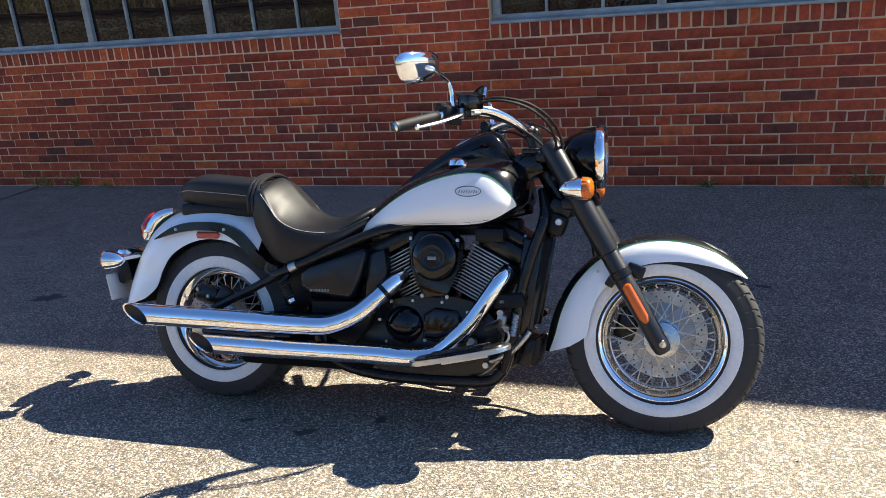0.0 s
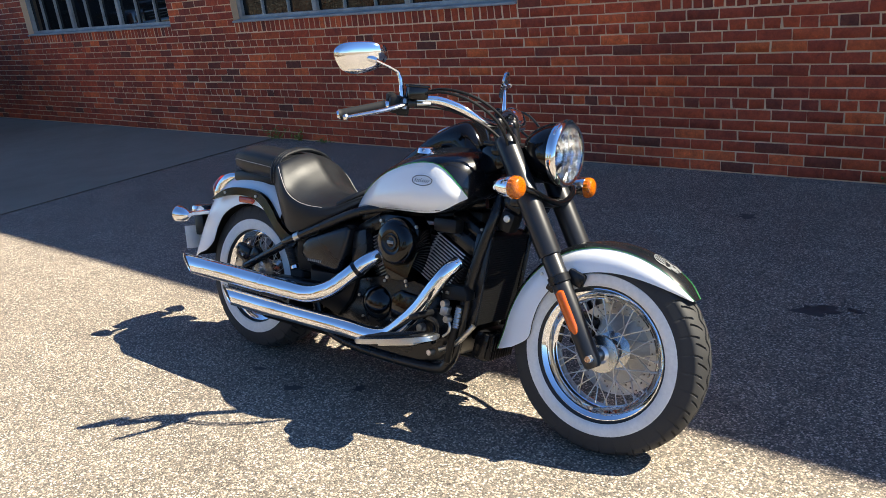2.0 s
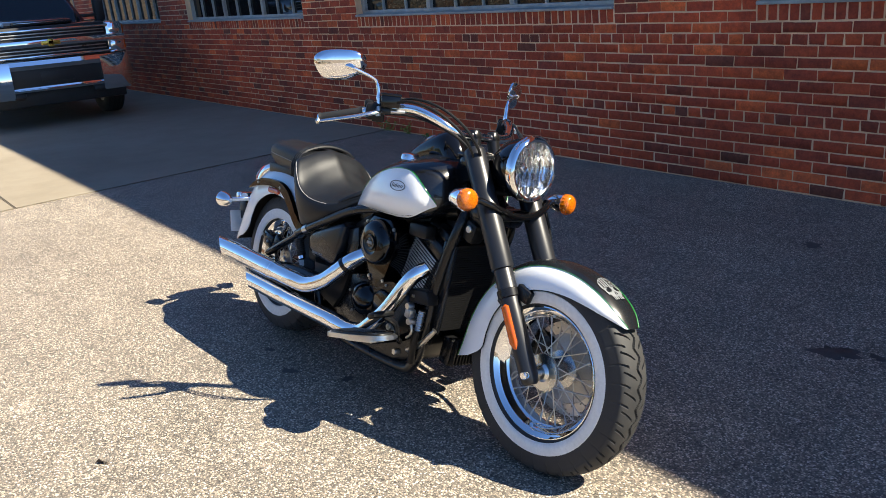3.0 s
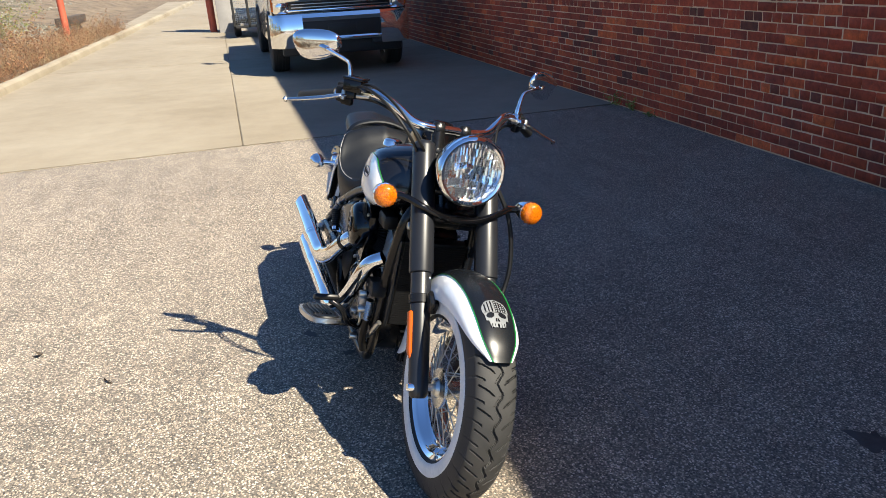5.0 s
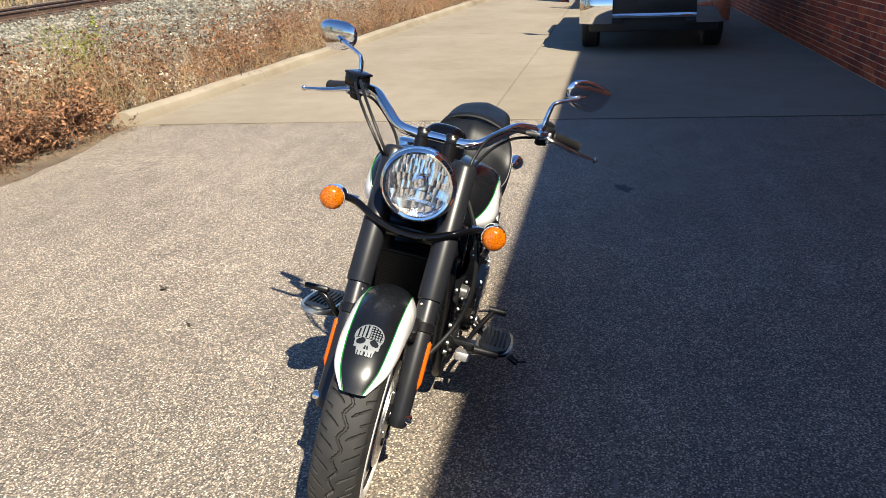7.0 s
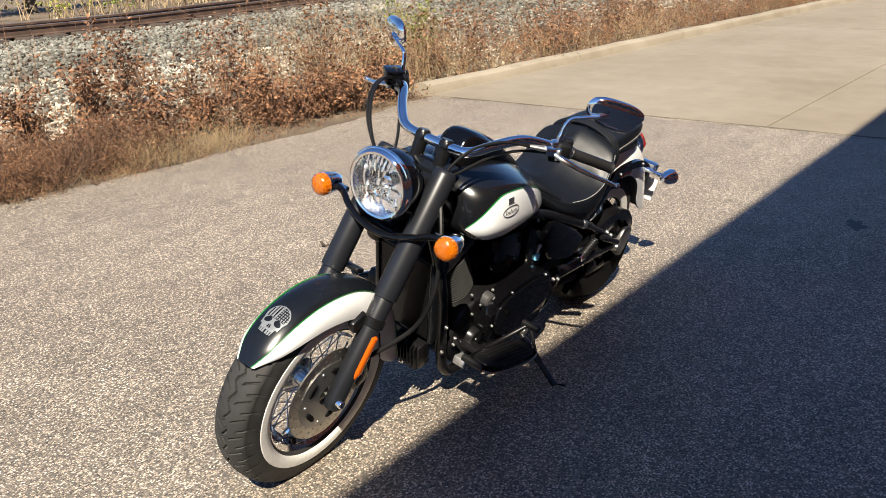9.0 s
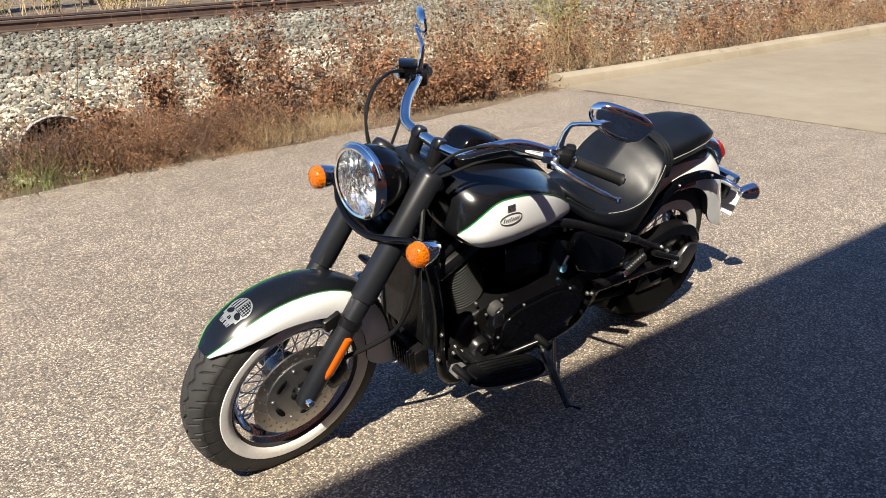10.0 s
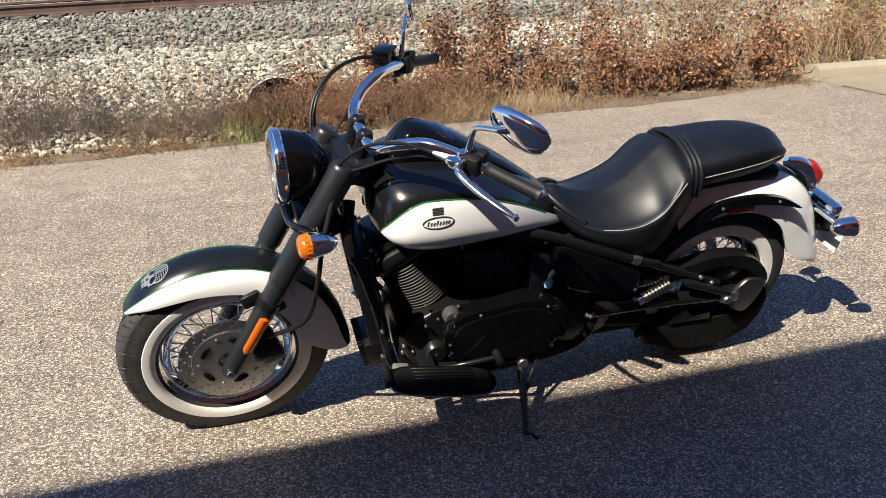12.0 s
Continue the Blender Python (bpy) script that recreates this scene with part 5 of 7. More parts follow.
for lean, nm in ((27.5, "front_cylinder"), (-27.5, "rear_cylinder")):
    base = pose(CR[0], 0, CR[1], 0, lean, 0)
    cyl = part(nm, moved(lathe([(0.0, 0.10), (0.066, 0.10), (0.066, 0.40), (0.0, 0.40)], 32, "z"), base), BLACK_METAL, bike, "black finned engine cylinder")
    for i in range(15):
        m = base @ pose(0, 0, 0.218 + i * 0.0118)
        part("fin", fin_dark, None, cyl, m=m)
        part("fin_edge", fin_big, None, cyl, m=m @ pose(-0.016 if lean > 0 else 0.016, 0, 0) @ Matrix.Diagonal((1.010, 1.012, 0.95, 1)))
        part("fin_edge", fin_left, None, cyl, m=m)
    head = box((0.19, 0.225, 0.062), (0, 0, 0.425), 0.022)
    box((0.15, 0.19, 0.05), (0, 0, 0.470), 0.022, bm=head)
    part("cylinder_head", moved(head, base), BLACK_METAL, cyl)
    for y in (-0.09, 0.09):
        bolt(cyl, tuple(base @ Vector((0.06, y, 0.49))), (base.to_3x3() @ Vector((0, 0, 1))), 0.008, 0.008)
air = part("air_cleaner", lathe([(0.0, -0.222), (0.020, -0.222), (0.028, -0.219), (0.040, -0.219), (0.044, -0.222), (0.066, -0.218), (0.077, -0.208), (0.083, -0.192), (0.085, -0.150), (0.082, -0.120), (0.0, -0.120)], 56, at=(0.922, 0, 0.590)), BLACK_GLOSS, bike, "round glossy black air cleaner cover")
part("emblem", lathe([(0.018, -0.223), (0.026, -0.2245), (0.028, -0.222), (0.024, -0.220)], 32, at=(0.922, 0, 0.590), closed=True), BLACK_METAL, air)
part("emblem_bar", box((0.030, 0.004, 0.011), (0.922, -0.223, 0.590), 0.001), SILVER_DECAL, air)
apron = [(0.822, 0.640), (0.822, 0.560), (0.850, 0.500), (0.868, 0.468), (0.880, 0.448), (0.952, 0.448), (0.964, 0.470), (0.980, 0.505), (1.006, 0.560), (1.006, 0.640), (0.970, 0.680), (0.86, 0.680)]
part("air_cleaner_back", prism(apron, -0.175, -0.100, 0.012), BLACK_GLOSS, air)
for x, z in ((0.832, 0.652), (0.998, 0.648), (0.872, 0.456), (0.960, 0.455)):
    bolt(air, (x, -0.175, z), (0, -1, 0), 0.0085, 0.007)
clutch = part("clutch_cover", moved(lathe([(0.0, -0.170), (0.30, -0.168), (0.62, -0.160), (0.86, -0.145), (0.98, -0.125), (1.0, -0.100), (0.0, -0.100)], 48), Matrix.Translation((0.790, 0, 0.346)) @ Matrix.Diagonal((0.076, 1, 0.072, 1))), BLACK_GLOSS, bike, "domed glossy black clutch cover")
part("timing_cover", prism([(0.860, 0.300), (0.862, 0.385), (0.905, 0.412), (0.985, 0.404), (1.008, 0.364), (0.950, 0.306), (0.905, 0.288)], -0.146, -0.10, 0.012, seg=3), BLACK_GLOSS, bike)
for a in range(7):
    t = 2 * math.pi * a / 7 + 0.3
    bolt(clutch, (0.790 + 0.092 * math.cos(t), -0.136, 0.346 + 0.092 * math.sin(t)), (0, -1, 0), 0.007, 0.006)
for x, z in ((1.02, 0.40), (0.93, 0.43), (0.90, 0.235)):
    bolt(clutch, (x, -0.136, z), (0, -1, 0), 0.007, 0.006)
prim = round_line([(1.010, 0.345), (1.000, 0.415), (0.940, 0.450), (0.850, 0.462), (0.740, 0.470), (0.650, 0.440), (0.605, 0.360), (0.620, 0.275), (0.700, 0.235), (0.830, 0.240), (0.940, 0.262), (0.995, 0.295)], 5)
cover = part("engine_cover", prism(prim, 0.130, 0.205, 0.034, seg=5), BLACK_GLOSS, bike, "long glossy black left engine cover")
inner = [(0.805 + (x - 0.805) * 0.86, 0.352 + (z - 0.352) * 0.80) for x, z in prim]
part("cover_panel", prism(inner, 0.190, 0.214, 0.007, seg=3), BLACK_GLOSS, cover)
for i in range(0, len(prim), 12):
    x, z = prim[i]
    bolt(cover, (0.805 + (x - 0.805) * 0.91, 0.204, 0.352 + (z - 0.352) * 0.89), (0, 1, 0), 0.0075, 0.007)
for x, y, z, r in ((1.126, 0.150, 0.324, 0.010), (1.098, 0.155, 0.300, 0.008), (1.025, 0.166, 0.287, 0.012), (1.021, 0.160, 0.421, 0.007), (1.058, 0.156, 0.397, 0.008), (1.054, 0.138, 0.463, 0.008), (0.952, 0.176, 0.430, 0.007), (0.957, 0.158, 0.457, 0.008), (0.672, 0.120, 0.626, 0.009), (0.508, 0.176, 0.343, 0.010)):
    bolt(cover, (x, y, z), (0, 1, 0), r, r)
part("case_boss", lathe([(0, 0.176), (0.030, 0.176), (0.036, 0.168), (0.040, 0.150), (0, 0.150)], 24, at=(1.025, 0, 0.287)), BLACK_METAL, cover)
part("oil_pipe", tube(spline([(1.126, 0.152, 0.324), (1.105, 0.170, 0.290), (1.050, 0.180, 0.255), (0.960, 0.182, 0.238)], 6), 0.010, 10), BLACK_METAL, cover)
part("board_bracket", box((0.050, 0.050, 0.030), (1.150, 0.215, 0.280), 0.005, (0, -12, 0)), ALUMINIUM, cover)
part("sprocket_cover", prism(round_line([(0.44, 0.26), (0.54, 0.22), (0.62, 0.26), (0.64, 0.36), (0.58, 0.43), (0.47, 0.42), (0.42, 0.34)], 4), 0.12, 0.150, 0.010), BLACK_METAL, bike)
knob = lathe([(0, 0.030), (0.021, 0.030), (0.027, 0.024), (0.029, 0.0), (0, 0.0)], 24, at=(0.978, 0.148, 0.426))
box((0.040, 0.008, 0.007), (0.978, 0.180, 0.426), 0.002, (0, 62, 0), knob)
part("knob_cover", knob, FIN_GREY, cover, "round slotted filler cap")
part("belt_guard", prism(round_line([(0.32, 0.445), (0.18, 0.466), (0.075, 0.488), (-0.041, 0.478), (-0.12, 0.435), (-0.168, 0.360), (-0.142, 0.350), (-0.10, 0.400), (-0.03, 0.440), (0.07, 0.446), (0.18, 0.420), (0.32, 0.405)], 3), 0.105, 0.156, 0.006), BLACK_METAL, bike)
# guard drawn out wide and flat black to stand for shade on the lower wheel
low_guard = part("lower_belt_guard", prism(round_line([(0.290, 0.165), (0.225, 0.238), (0.10, 0.228), (0.0, 0.215), (-0.10, 0.238), (-0.160, 0.310), (-0.190, 0.290), (-0.185, 0.190), (-0.120, 0.115), (-0.03, 0.086), (0.08, 0.090), (0.20, 0.128)], 3), 0.106, 0.150, 0.010), FLAT_BLACK, bike, "black lower belt guard widened to keep the wheel dark")
part("axle_plate", prism(round_line([(-0.080, 0.380), (-0.150, 0.356), (-0.118, 0.268), (-0.088, 0.240), (-0.026, 0.276), (-0.040, 0.335)], 3), 0.150, 0.168, 0.005), DARK_STEEL, bike)
part("torque_rod", tube([(0.175, 0.172, 0.419), (0.165, 0.172, 0.415), (-0.007, 0.168, 0.338)], [0.010, 0.014, 0.014], 12), BLACK_METAL, bike)
part("stay_block", prism([(0.188, 0.225), (0.182, 0.300), (0.132, 0.282), (0.100, 0.235), (0.030, 0.246), (0.030, 0.222)], 0.128, 0.158, 0.006), BLACK_METAL, bike)
for x, z in ((0.511, 0.335), (0.356, 0.418), (0.064, 0.391), (0.112, 0.420)):
    bolt(low_guard, (x, 0.158, z), (0, 1, 0), 0.011, 0.012)
# small round cap, its bluish reflection put into the colour
blue_spot = part("breather_cap", lathe([(0, 0.016), (0.009, 0.015), (0.0135, 0.010), (0.0135, -0.012), (0, -0.012)], 18, "z", (0.655, 0.140, 0.478)), REFLECTED_BLUE, bike, "small polished cap with its reflection painted pale blue")
part("breather_hose", tube(spline([(0.655, 0.138, 0.490), (0.648, 0.140, 0.515), (0.625, 0.136, 0.522), (0.600, 0.125, 0.510)], 5), 0.007, 8), STEEL, blue_spot)
belt = [(0.535 + 0.05 * math.cos(a), 0.127, 0.325 + 0.05 * math.sin(a)) for a in np.linspace(-1.45, 1.45, 9)] + [(0.130 * math.cos(a), 0.127, 0.315 + 0.130 * math.sin(a)) for a in np.linspace(1.7, 4.6, 15)]
part("drive_belt", tube(belt + belt[:1], 0.011, 8, flat=1.0), RUBBER, bike)
caliper = box((0.095, 0.045, 0.070), (-0.015, -0.112, 0.420), 0.016, (0, 12, 0))
box((0.05, 0.035, 0.08), (0.050, -0.112, 0.415), 0.012, (0, 40, 0), caliper)
rc = part("rear_caliper", caliper, BLACK_METAL, bike, "black rear brake caliper")
for x, z in ((-0.045, 0.44), (0.0, 0.415)):
    bolt(rc, (x, -0.137, z), (0, -1, 0), 0.009, 0.007)
for s in (-1, 1):
    sc = [(0.395, 0.470), (0.400, 0.520), (0.430, 0.545), (0.640, 0.612), (0.662, 0.600), (0.640, 0.520), (0.615, 0.440), (0.590, 0.425), (0.440, 0.440)]
    if s > 0:
        sc = [(0.335, 0.400), (0.338, 0.485), (0.480, 0.562), (0.625, 0.640), (0.660, 0.630), (0.646, 0.530), (0.600, 0.455), (0.450, 0.395)]
    cov = part("side_cover", prism(sc, s * 0.100, s * 0.168, 0.020, seg=3), BLACK_SATIN if s < 0 else BLACK_GLOSS, bike, "satin black side cover" if s < 0 else "glossy black side cover")
    if s < 0:
        for i in range(7):
            part("name_bar", box((0.0075, 0.002, 0.009), (0.446 + i * 0.0115, -0.1686, 0.458 + 0.0002 * i), 0.0008), SILVER_DECAL, cov)
    part("lower_cover", prism([(0.44, 0.300), (0.43, 0.432), (0.60, 0.420), (0.70, 0.430), (0.66, 0.33), (0.60, 0.26)], s * 0.10, s * 0.150, 0.016), PLASTIC, bike)
    part("frame_cover", prism([(0.640, 0.420), (0.655, 0.590), (0.720, 0.610), (0.730, 0.540), (0.712, 0.430)], s * 0.09, s * 0.140, 0.012), BLACK_SATIN, bike)
part("battery_box", box((0.34, 0.20, 0.22), (0.46, 0, 0.50), 0.02), PLASTIC, bike)
part("tank_under", box((0.50, 0.10, 0.06), (0.93, 0, 0.685), 0.015), PLASTIC, bike)
part("ignition_coil", box((0.10, 0.05, 0.05), (1.10, -0.13, 0.665), 0.012), PLASTIC, bike)
part("intake", tube([(0.80, -0.02, 0.56), (1.06, -0.02, 0.56)], 0.045, 18), BLACK_METAL, bike)
RM = pose(1.216, 0, 0.490, 0, 9.2, 0)
part("intake_cover", prism(round_line([(0.765, 0.470), (0.775, 0.590), (0.815, 0.622), (0.900, 0.628), (0.935, 0.600), (0.925, 0.490), (0.880, 0.455), (0.800, 0.450)], 4), 0.05, 0.128, 0.026, seg=3), BLACK_GLOSS, bike)
radi = part("radiator", moved(box((0.050, 0.225, 0.315), (0, 0, 0), 0.006), RM), PLASTIC, bike, "black radiator between the frame tubes")
core = mesh_of("core_fin", box((0.003, 0.205, 0.0074), (0, 0, 0), 0), PLASTIC)
for i in range(36):
    part("core_fin", core, None, radi, m=RM @ pose(0.027, 0, -0.147 + i * 0.0083))
for s in (-1, 1):
    part("radiator_shroud", moved(box((0.066, 0.018, 0.325), (0.004, s * 0.116, 0), 0.008), RM), BLACK_SATIN, radi)
reg = part("regulator", box((0.055, 0.15, 0.10), (1.205, 0.02, 0.255), 0.006, (0, 12, 0)), BLACK_METAL, bike, "finned black regulator below the radiator")
rfin = mesh_of("cooling_fin", box((0.022, 0.005, 0.096), (0, 0, 0), 0.001, seg=1), BLACK_METAL)
for i in range(10):
    part("cooling_fin", rfin, None, reg, m=pose(1.240, -0.045 + 0.0145 * i, 0.255, 0, 12, 0))
part("horn", lathe([(0.0, 0.0), (0.035, 0.0), (0.040, 0.012), (0.030, 0.024), (0.0, 0.03)], 24, "x", (1.300, 0.02, 0.745)), BLACK_METAL, bike)
part("lower_yoke_cover", box((0.08, 0.20, 0.05), (1.325, 0, 0.752), 0.015, (0, 25, 0)), BLACK_METAL, bike)
for i, (x, y, z) in enumerate(((1.195, 0.152, 0.40), (1.150, -0.145, 0.235), (1.195, 0.152, 0.30), (1.130, 0.150, 0.300), (1.080, 0.160, 0.255))):
    bolt(crank, (x, y, z), (0, -1 if y < 0 else 1, 0), 0.010, 0.010)
part("pedal_bracket", prism([(1.124, 0.420), (1.124, 0.467), (1.212, 0.477), (1.228, 0.452), (1.226, 0.430)], -0.178, -0.128, 0.006), PLASTIC, bike)
part("bracket_plug", box((0.016, 0.006, 0.011), (1.150, -0.179, 0.447), 0.002), DARK_STEEL, bike)
spr = lathe([(0.010 + 0.003 * (i % 2), -0.038 + 0.0045 * i) for i in range(18)], 16, "z")
part("brake_cylinder", moved(spr, pose(1.192, -0.172, 0.370, 0, 10, 0)), STEEL, bike, "ribbed steel brake cylinder")
for x, y, z, r in ((1.150, -0.190, 0.412, 0.011), (1.166, -0.192, 0.362, 0.011), (1.052, -0.190, 0.312, 0.012), (1.100, -0.190, 0.235, 0.010)):
    part("linkage_joint", lathe([(0, -0.012), (r, -0.012), (r * 1.15, -0.006), (r * 1.15, 0.012), (0, 0.012)], 14, at=(x, y, z)), STEEL, bike)
part("link_block", box((0.030, 0.026, 0.034), (1.153, -0.188, 0.388), 0.004, (0, 12, 0)), ALUMINIUM, bike)
part("switch_clip", box((0.036, 0.014, 0.012), (1.050, -0.186, 0.304), 0.003, (0, -8, 0)), ALUMINIUM, bike)
part("linkage_rod", tube(spline([(1.166, -0.192, 0.362), (1.178, -0.194, 0.340), (1.172, -0.192, 0.318), (1.150, -0.190, 0.300)], 5), 0.005, 8), STEEL, bike)
part("brake_hose", tube(spline([(1.236, -0.140, 0.345), (1.220, -0.146, 0.322), (1.190, -0.150, 0.288), (1.155, -0.150, 0.262), (1.10, -0.14, 0.235)], 6), 0.0095, 10), STEEL, bike)
part("coolant_hose", tube(spline([(1.190, -0.165, 0.350), (1.177, -0.172, 0.315), (1.166, -0.172, 0.255), (1.15, -0.160, 0.210)], 6), 0.013, 12), PLASTIC, bike)
part("lock_housing", box((0.060, 0.06, 0.075), (1.318, -0.085, 0.700), 0.018, (0, 20, 0)), PLASTIC, bike)
part("steering_lock", lathe([(0, -0.006), (0.010, -0.006), (0.0125, -0.003), (0.0125, 0.004), (0, 0.004)], 20, at=(1.327, -0.117, 0.710)), STEEL, bike)
for z in (0.529, 0.508):
    part("tube_plug", lathe([(0, -0.004), (0.006, -0.004), (0.0075, 0.0), (0.0075, 0.010), (0, 0.010)], 12, at=(1.215 - (0.529 - z) * 0.28, -0.147, z)), BLACK_METAL, bike)


# -- exhausts --
def exhaust(path, rad, slash, label):
    pts = [Vector(tuple(p)) for p in path]
    bm = bmesh.new()
    side = Vector((0, 1, 0))
    rings = []
    seg = 28
    for i, q in enumerate(pts):
        way = (pts[min(i + 1, len(pts) - 1)] - pts[max(i - 1, 0)]).normalized()
        sd = (side - way * side.dot(way)).normalized()
        up = sd.cross(way) * -1
        if up.z < 0 and abs(way.x) > 0.5:
            up = -up
        rings.append((q, sd, up, way, rad[i]))
    cosw = -1.0 if rings[0][1].y < 0 else 1.0
    q, sd, up, way, r = rings[0]

    def loop(q, sd, up, r, shear, way):
        return [q + sd * (r * math.cos(a)) + up * (r * math.sin(a)) + way * (shear * -math.sin(a) - abs(shear) * 3.0 * cosw * math.cos(a)) for a in (2 * math.pi * j / seg for j in range(seg))]
    inner = [loop(q + way * 0.012, sd, up, r * 0.88, slash, way), loop(q, sd, up, r * 0.97, slash, way)]
    rest = [loop(*rings[i][:3], rings[i][4], slash * max(0.0, 1 - i / 15), rings[i][3]) for i in range(len(rings))]
    skin(bm, inner + rest, cap=False)
    pipe = part("exhaust_pipe", bm, CHROME, bike, label)
    bore = bmesh.new()
    skin(bore, [loop(q + way * 0.26, sd, up, r * 0.80, 0, way), loop(q + way * 0.16, sd, up, r * 0.84, 0, way), loop(q + way * 0.010, sd, up, r * 0.885, slash, way)], cap=False)
    lathe([(0.0, 0.0), (r * 0.82, 0.0)], seg, "x", q + way * 0.25, bm=bore)
    part("bore", bore, SOOT, pipe, "sooty dark pipe mouth")
    return pipe


up_path = spline([(-0.250, -0.246, 0.353), (-0.10, -0.246, 0.353), (0.08, -0.246, 0.351), (0.28, -0.246, 0.348), (0.44, -0.245, 0.346), (0.55, -0.240, 0.350), (0.645, -0.228, 0.386), (0.712, -0.208, 0.440), (0.765, -0.180, 0.492), (0.795, -0.140, 0.520)], 8)
n = len(up_path)
up_r = np.interp(np.arange(n) / 8.0, [0, 2, 3, 3.05, 4, 5, 6, 9], [0.0395, 0.0395, 0.0390, 0.0360, 0.035, 0.034, 0.032, 0.028])
ex1 = exhaust(up_path, up_r, 0.026, "long chrome exhaust with a slash-cut tip")
lo_path = spline([(0.030, -0.240, 0.260), (0.16, -0.240, 0.259), (0.36, -0.240, 0.257), (0.58, -0.240, 0.257), (0.74, -0.240, 0.257), (0.86, -0.238, 0.254), (0.935, -0.233, 0.270), (0.995, -0.225, 0.318), (1.055, -0.212, 0.382), (1.135, -0.185, 0.505), (1.160, -0.140, 0.545)], 8)
n = len(lo_path)
lo_r = np.interp(np.arange(n) / 8.0, [0, 2, 2.05, 3, 4, 5, 6, 10], [0.0375, 0.0365, 0.0345, 0.034, 0.033, 0.031, 0.029, 0.026])
exhaust(lo_path, lo_r, 0.024, "long chrome exhaust with a slash-cut tip")
part("clamp", tube([(0.272, -0.246, 0.348), (0.288, -0.246, 0.348)], 0.0385, 28), CHROME, ex1)
part("clamp", tube([(0.735, -0.197, 0.462), (0.745, -0.191, 0.472)], 0.034, 24), BLACK_METAL, ex1)
part("exhaust_bracket", box((0.36, 0.020, 0.012), (0.22, -0.236, 0.303), 0.004), BLACK_METAL, bike)

# -- footboards, pedals, stand --
for s in (-1, 1):
    m = pose(1.045, s * 0.305, 0.294 if s > 0 else 0.282, 0, -12.5, 0)
    outline = round_line([(0.170, s * 0.0), (0.150, s * 0.045), (0.060, s * 0.062), (-0.080, s * 0.062), (-0.150, s * 0.045), (-0.172, 0.0), (-0.150, -s * 0.045), (0.0, -s * 0.055), (0.140, -s * 0.05)], 5)
    bm = bmesh.new()
    skin(bm, [[(x, y, 0.0) for x, y in outline], [(x, y, 0.016) for x, y in outline]])
    bmesh.ops.bevel(bm, geom=[e for e in bm.edges if abs(e.verts[0].co.z - e.verts[1].co.z) < 1e-6], offset=0.004, segments=2, affect="EDGES")
    fb = part("footboard", moved(bm, m), STEEL if s < 0 else BLACK_GLOSS, bike, "rider footboard with rubber ribs")
    bm = bmesh.new()
    skin(bm, [[(0.9 * x, 0.86 * y, 0.0155) for x, y in outline], [(0.88 * x, 0.82 * y, 0.021) for x, y in outline]])
    part("rubber_mat", moved(bm, m), PLASTIC, fb)
    for i in range(6):
        part("rubber_rib", moved(box((0.20, 0.006, 0.007), (-0.005, -0.036 + 0.0145 * i, 0.0225), 0.002, seg=1), m), PLASTIC, fb)
    if s > 0:
        part("board_rim", moved(tube([(x * 1.005, y * 1.005, 0.004) for x, y in outline + outline[:1]], 0.0034, 6), m), STEEL, fb)
    part("board_hanger", moved(box((0.05, 0.16, 0.022), (0.02, -s * 0.085, -0.014), 0.006), m), BLACK_METAL, fb)
    part("board_under", moved(box((0.16, 0.06, 0.012), (0.02, 0, -0.006), 0.004), m), STEEL if s < 0 else BLACK_METAL, fb)
arm = tube(spline([(1.100, -0.180, 0.270), (1.150, -0.230, 0.310), (1.170, -0.260, 0.360), (1.160, -0.300, 0.385)], 6), 0.010, 10)
ped = part("brake_pedal", arm, BLACK_METAL, bike, "black brake pedal with a rubber pad")
part("pedal_pad", box((0.045, 0.085, 0.020), (1.155, -0.312, 0.392), 0.008, (0, -25, 0)), PLASTIC, ped)
sh = part("shift_lever", tube(spline([(0.860, 0.275, 0.330), (0.960, 0.225, 0.275), (1.060, 0.215, 0.270), (1.150, 0.235, 0.300), (1.210, 0.270, 0.345)], 6), 0.009, 10), BLACK_METAL, bike, "black heel and toe shift lever")
part("toe_peg", tube([(1.210, 0.250, 0.345), (1.210, 0.330, 0.345)], 0.013, 14), PLASTIC, sh)
part("heel_peg", tube([(0.860, 0.255, 0.332), (0.860, 0.320, 0.332)], 0.013, 14), PLASTIC, sh)
st = part("side_stand", tube(spline([(0.745, 0.190, 0.205), (0.760, 0.265, 0.170), (0.780, 0.350, 0.130), (0.795, 0.405, 0.108)], 5), [0.013] * 8 + [0.011] * 8, 12), BLACK_METAL, bike, "black side stand resting on the asphalt")
part("stand_foot", box((0.075, 0.045, 0.010), (0.800, 0.428, 0.101), 0.004, (13, 0, 20)), FLAT_BLACK, st)
part("stand_pivot", lathe([(0, 0.025), (0.016, 0.025), (0.018, 0.018), (0.018, -0.02), (0, -0.02)], 16, at=(0.742, 0.190, 0.218)), STEEL, st)
part("stand_spring", tube([(0.690, 0.200, 0.215), (0.775, 0.305, 0.150)], 0.007, 8), BLACK_METAL, st)
# box added under the frame to thicken the dark and shadow below the bike
part("muffler_chamber", box((0.52, 0.25, 0.070), (0.40, -0.03, 0.205), 0.022, seg=3), FLAT_BLACK, bike, "flat black box added under the frame to fill its shadow")
part("cross_brace", box((0.10, 0.30, 0.03), (0.72, 0.0, 0.158), 0.008), BLACK_METAL, bike)

# -- the bars, fork and front wheel stand turned a little to the left --
PIVOT = Matrix.Translation(on_fork(0, 0, -0.06))
STEER = PIVOT @ Matrix.Rotation(radians(3.0), 4, -FD) @ PIVOT.inverted()
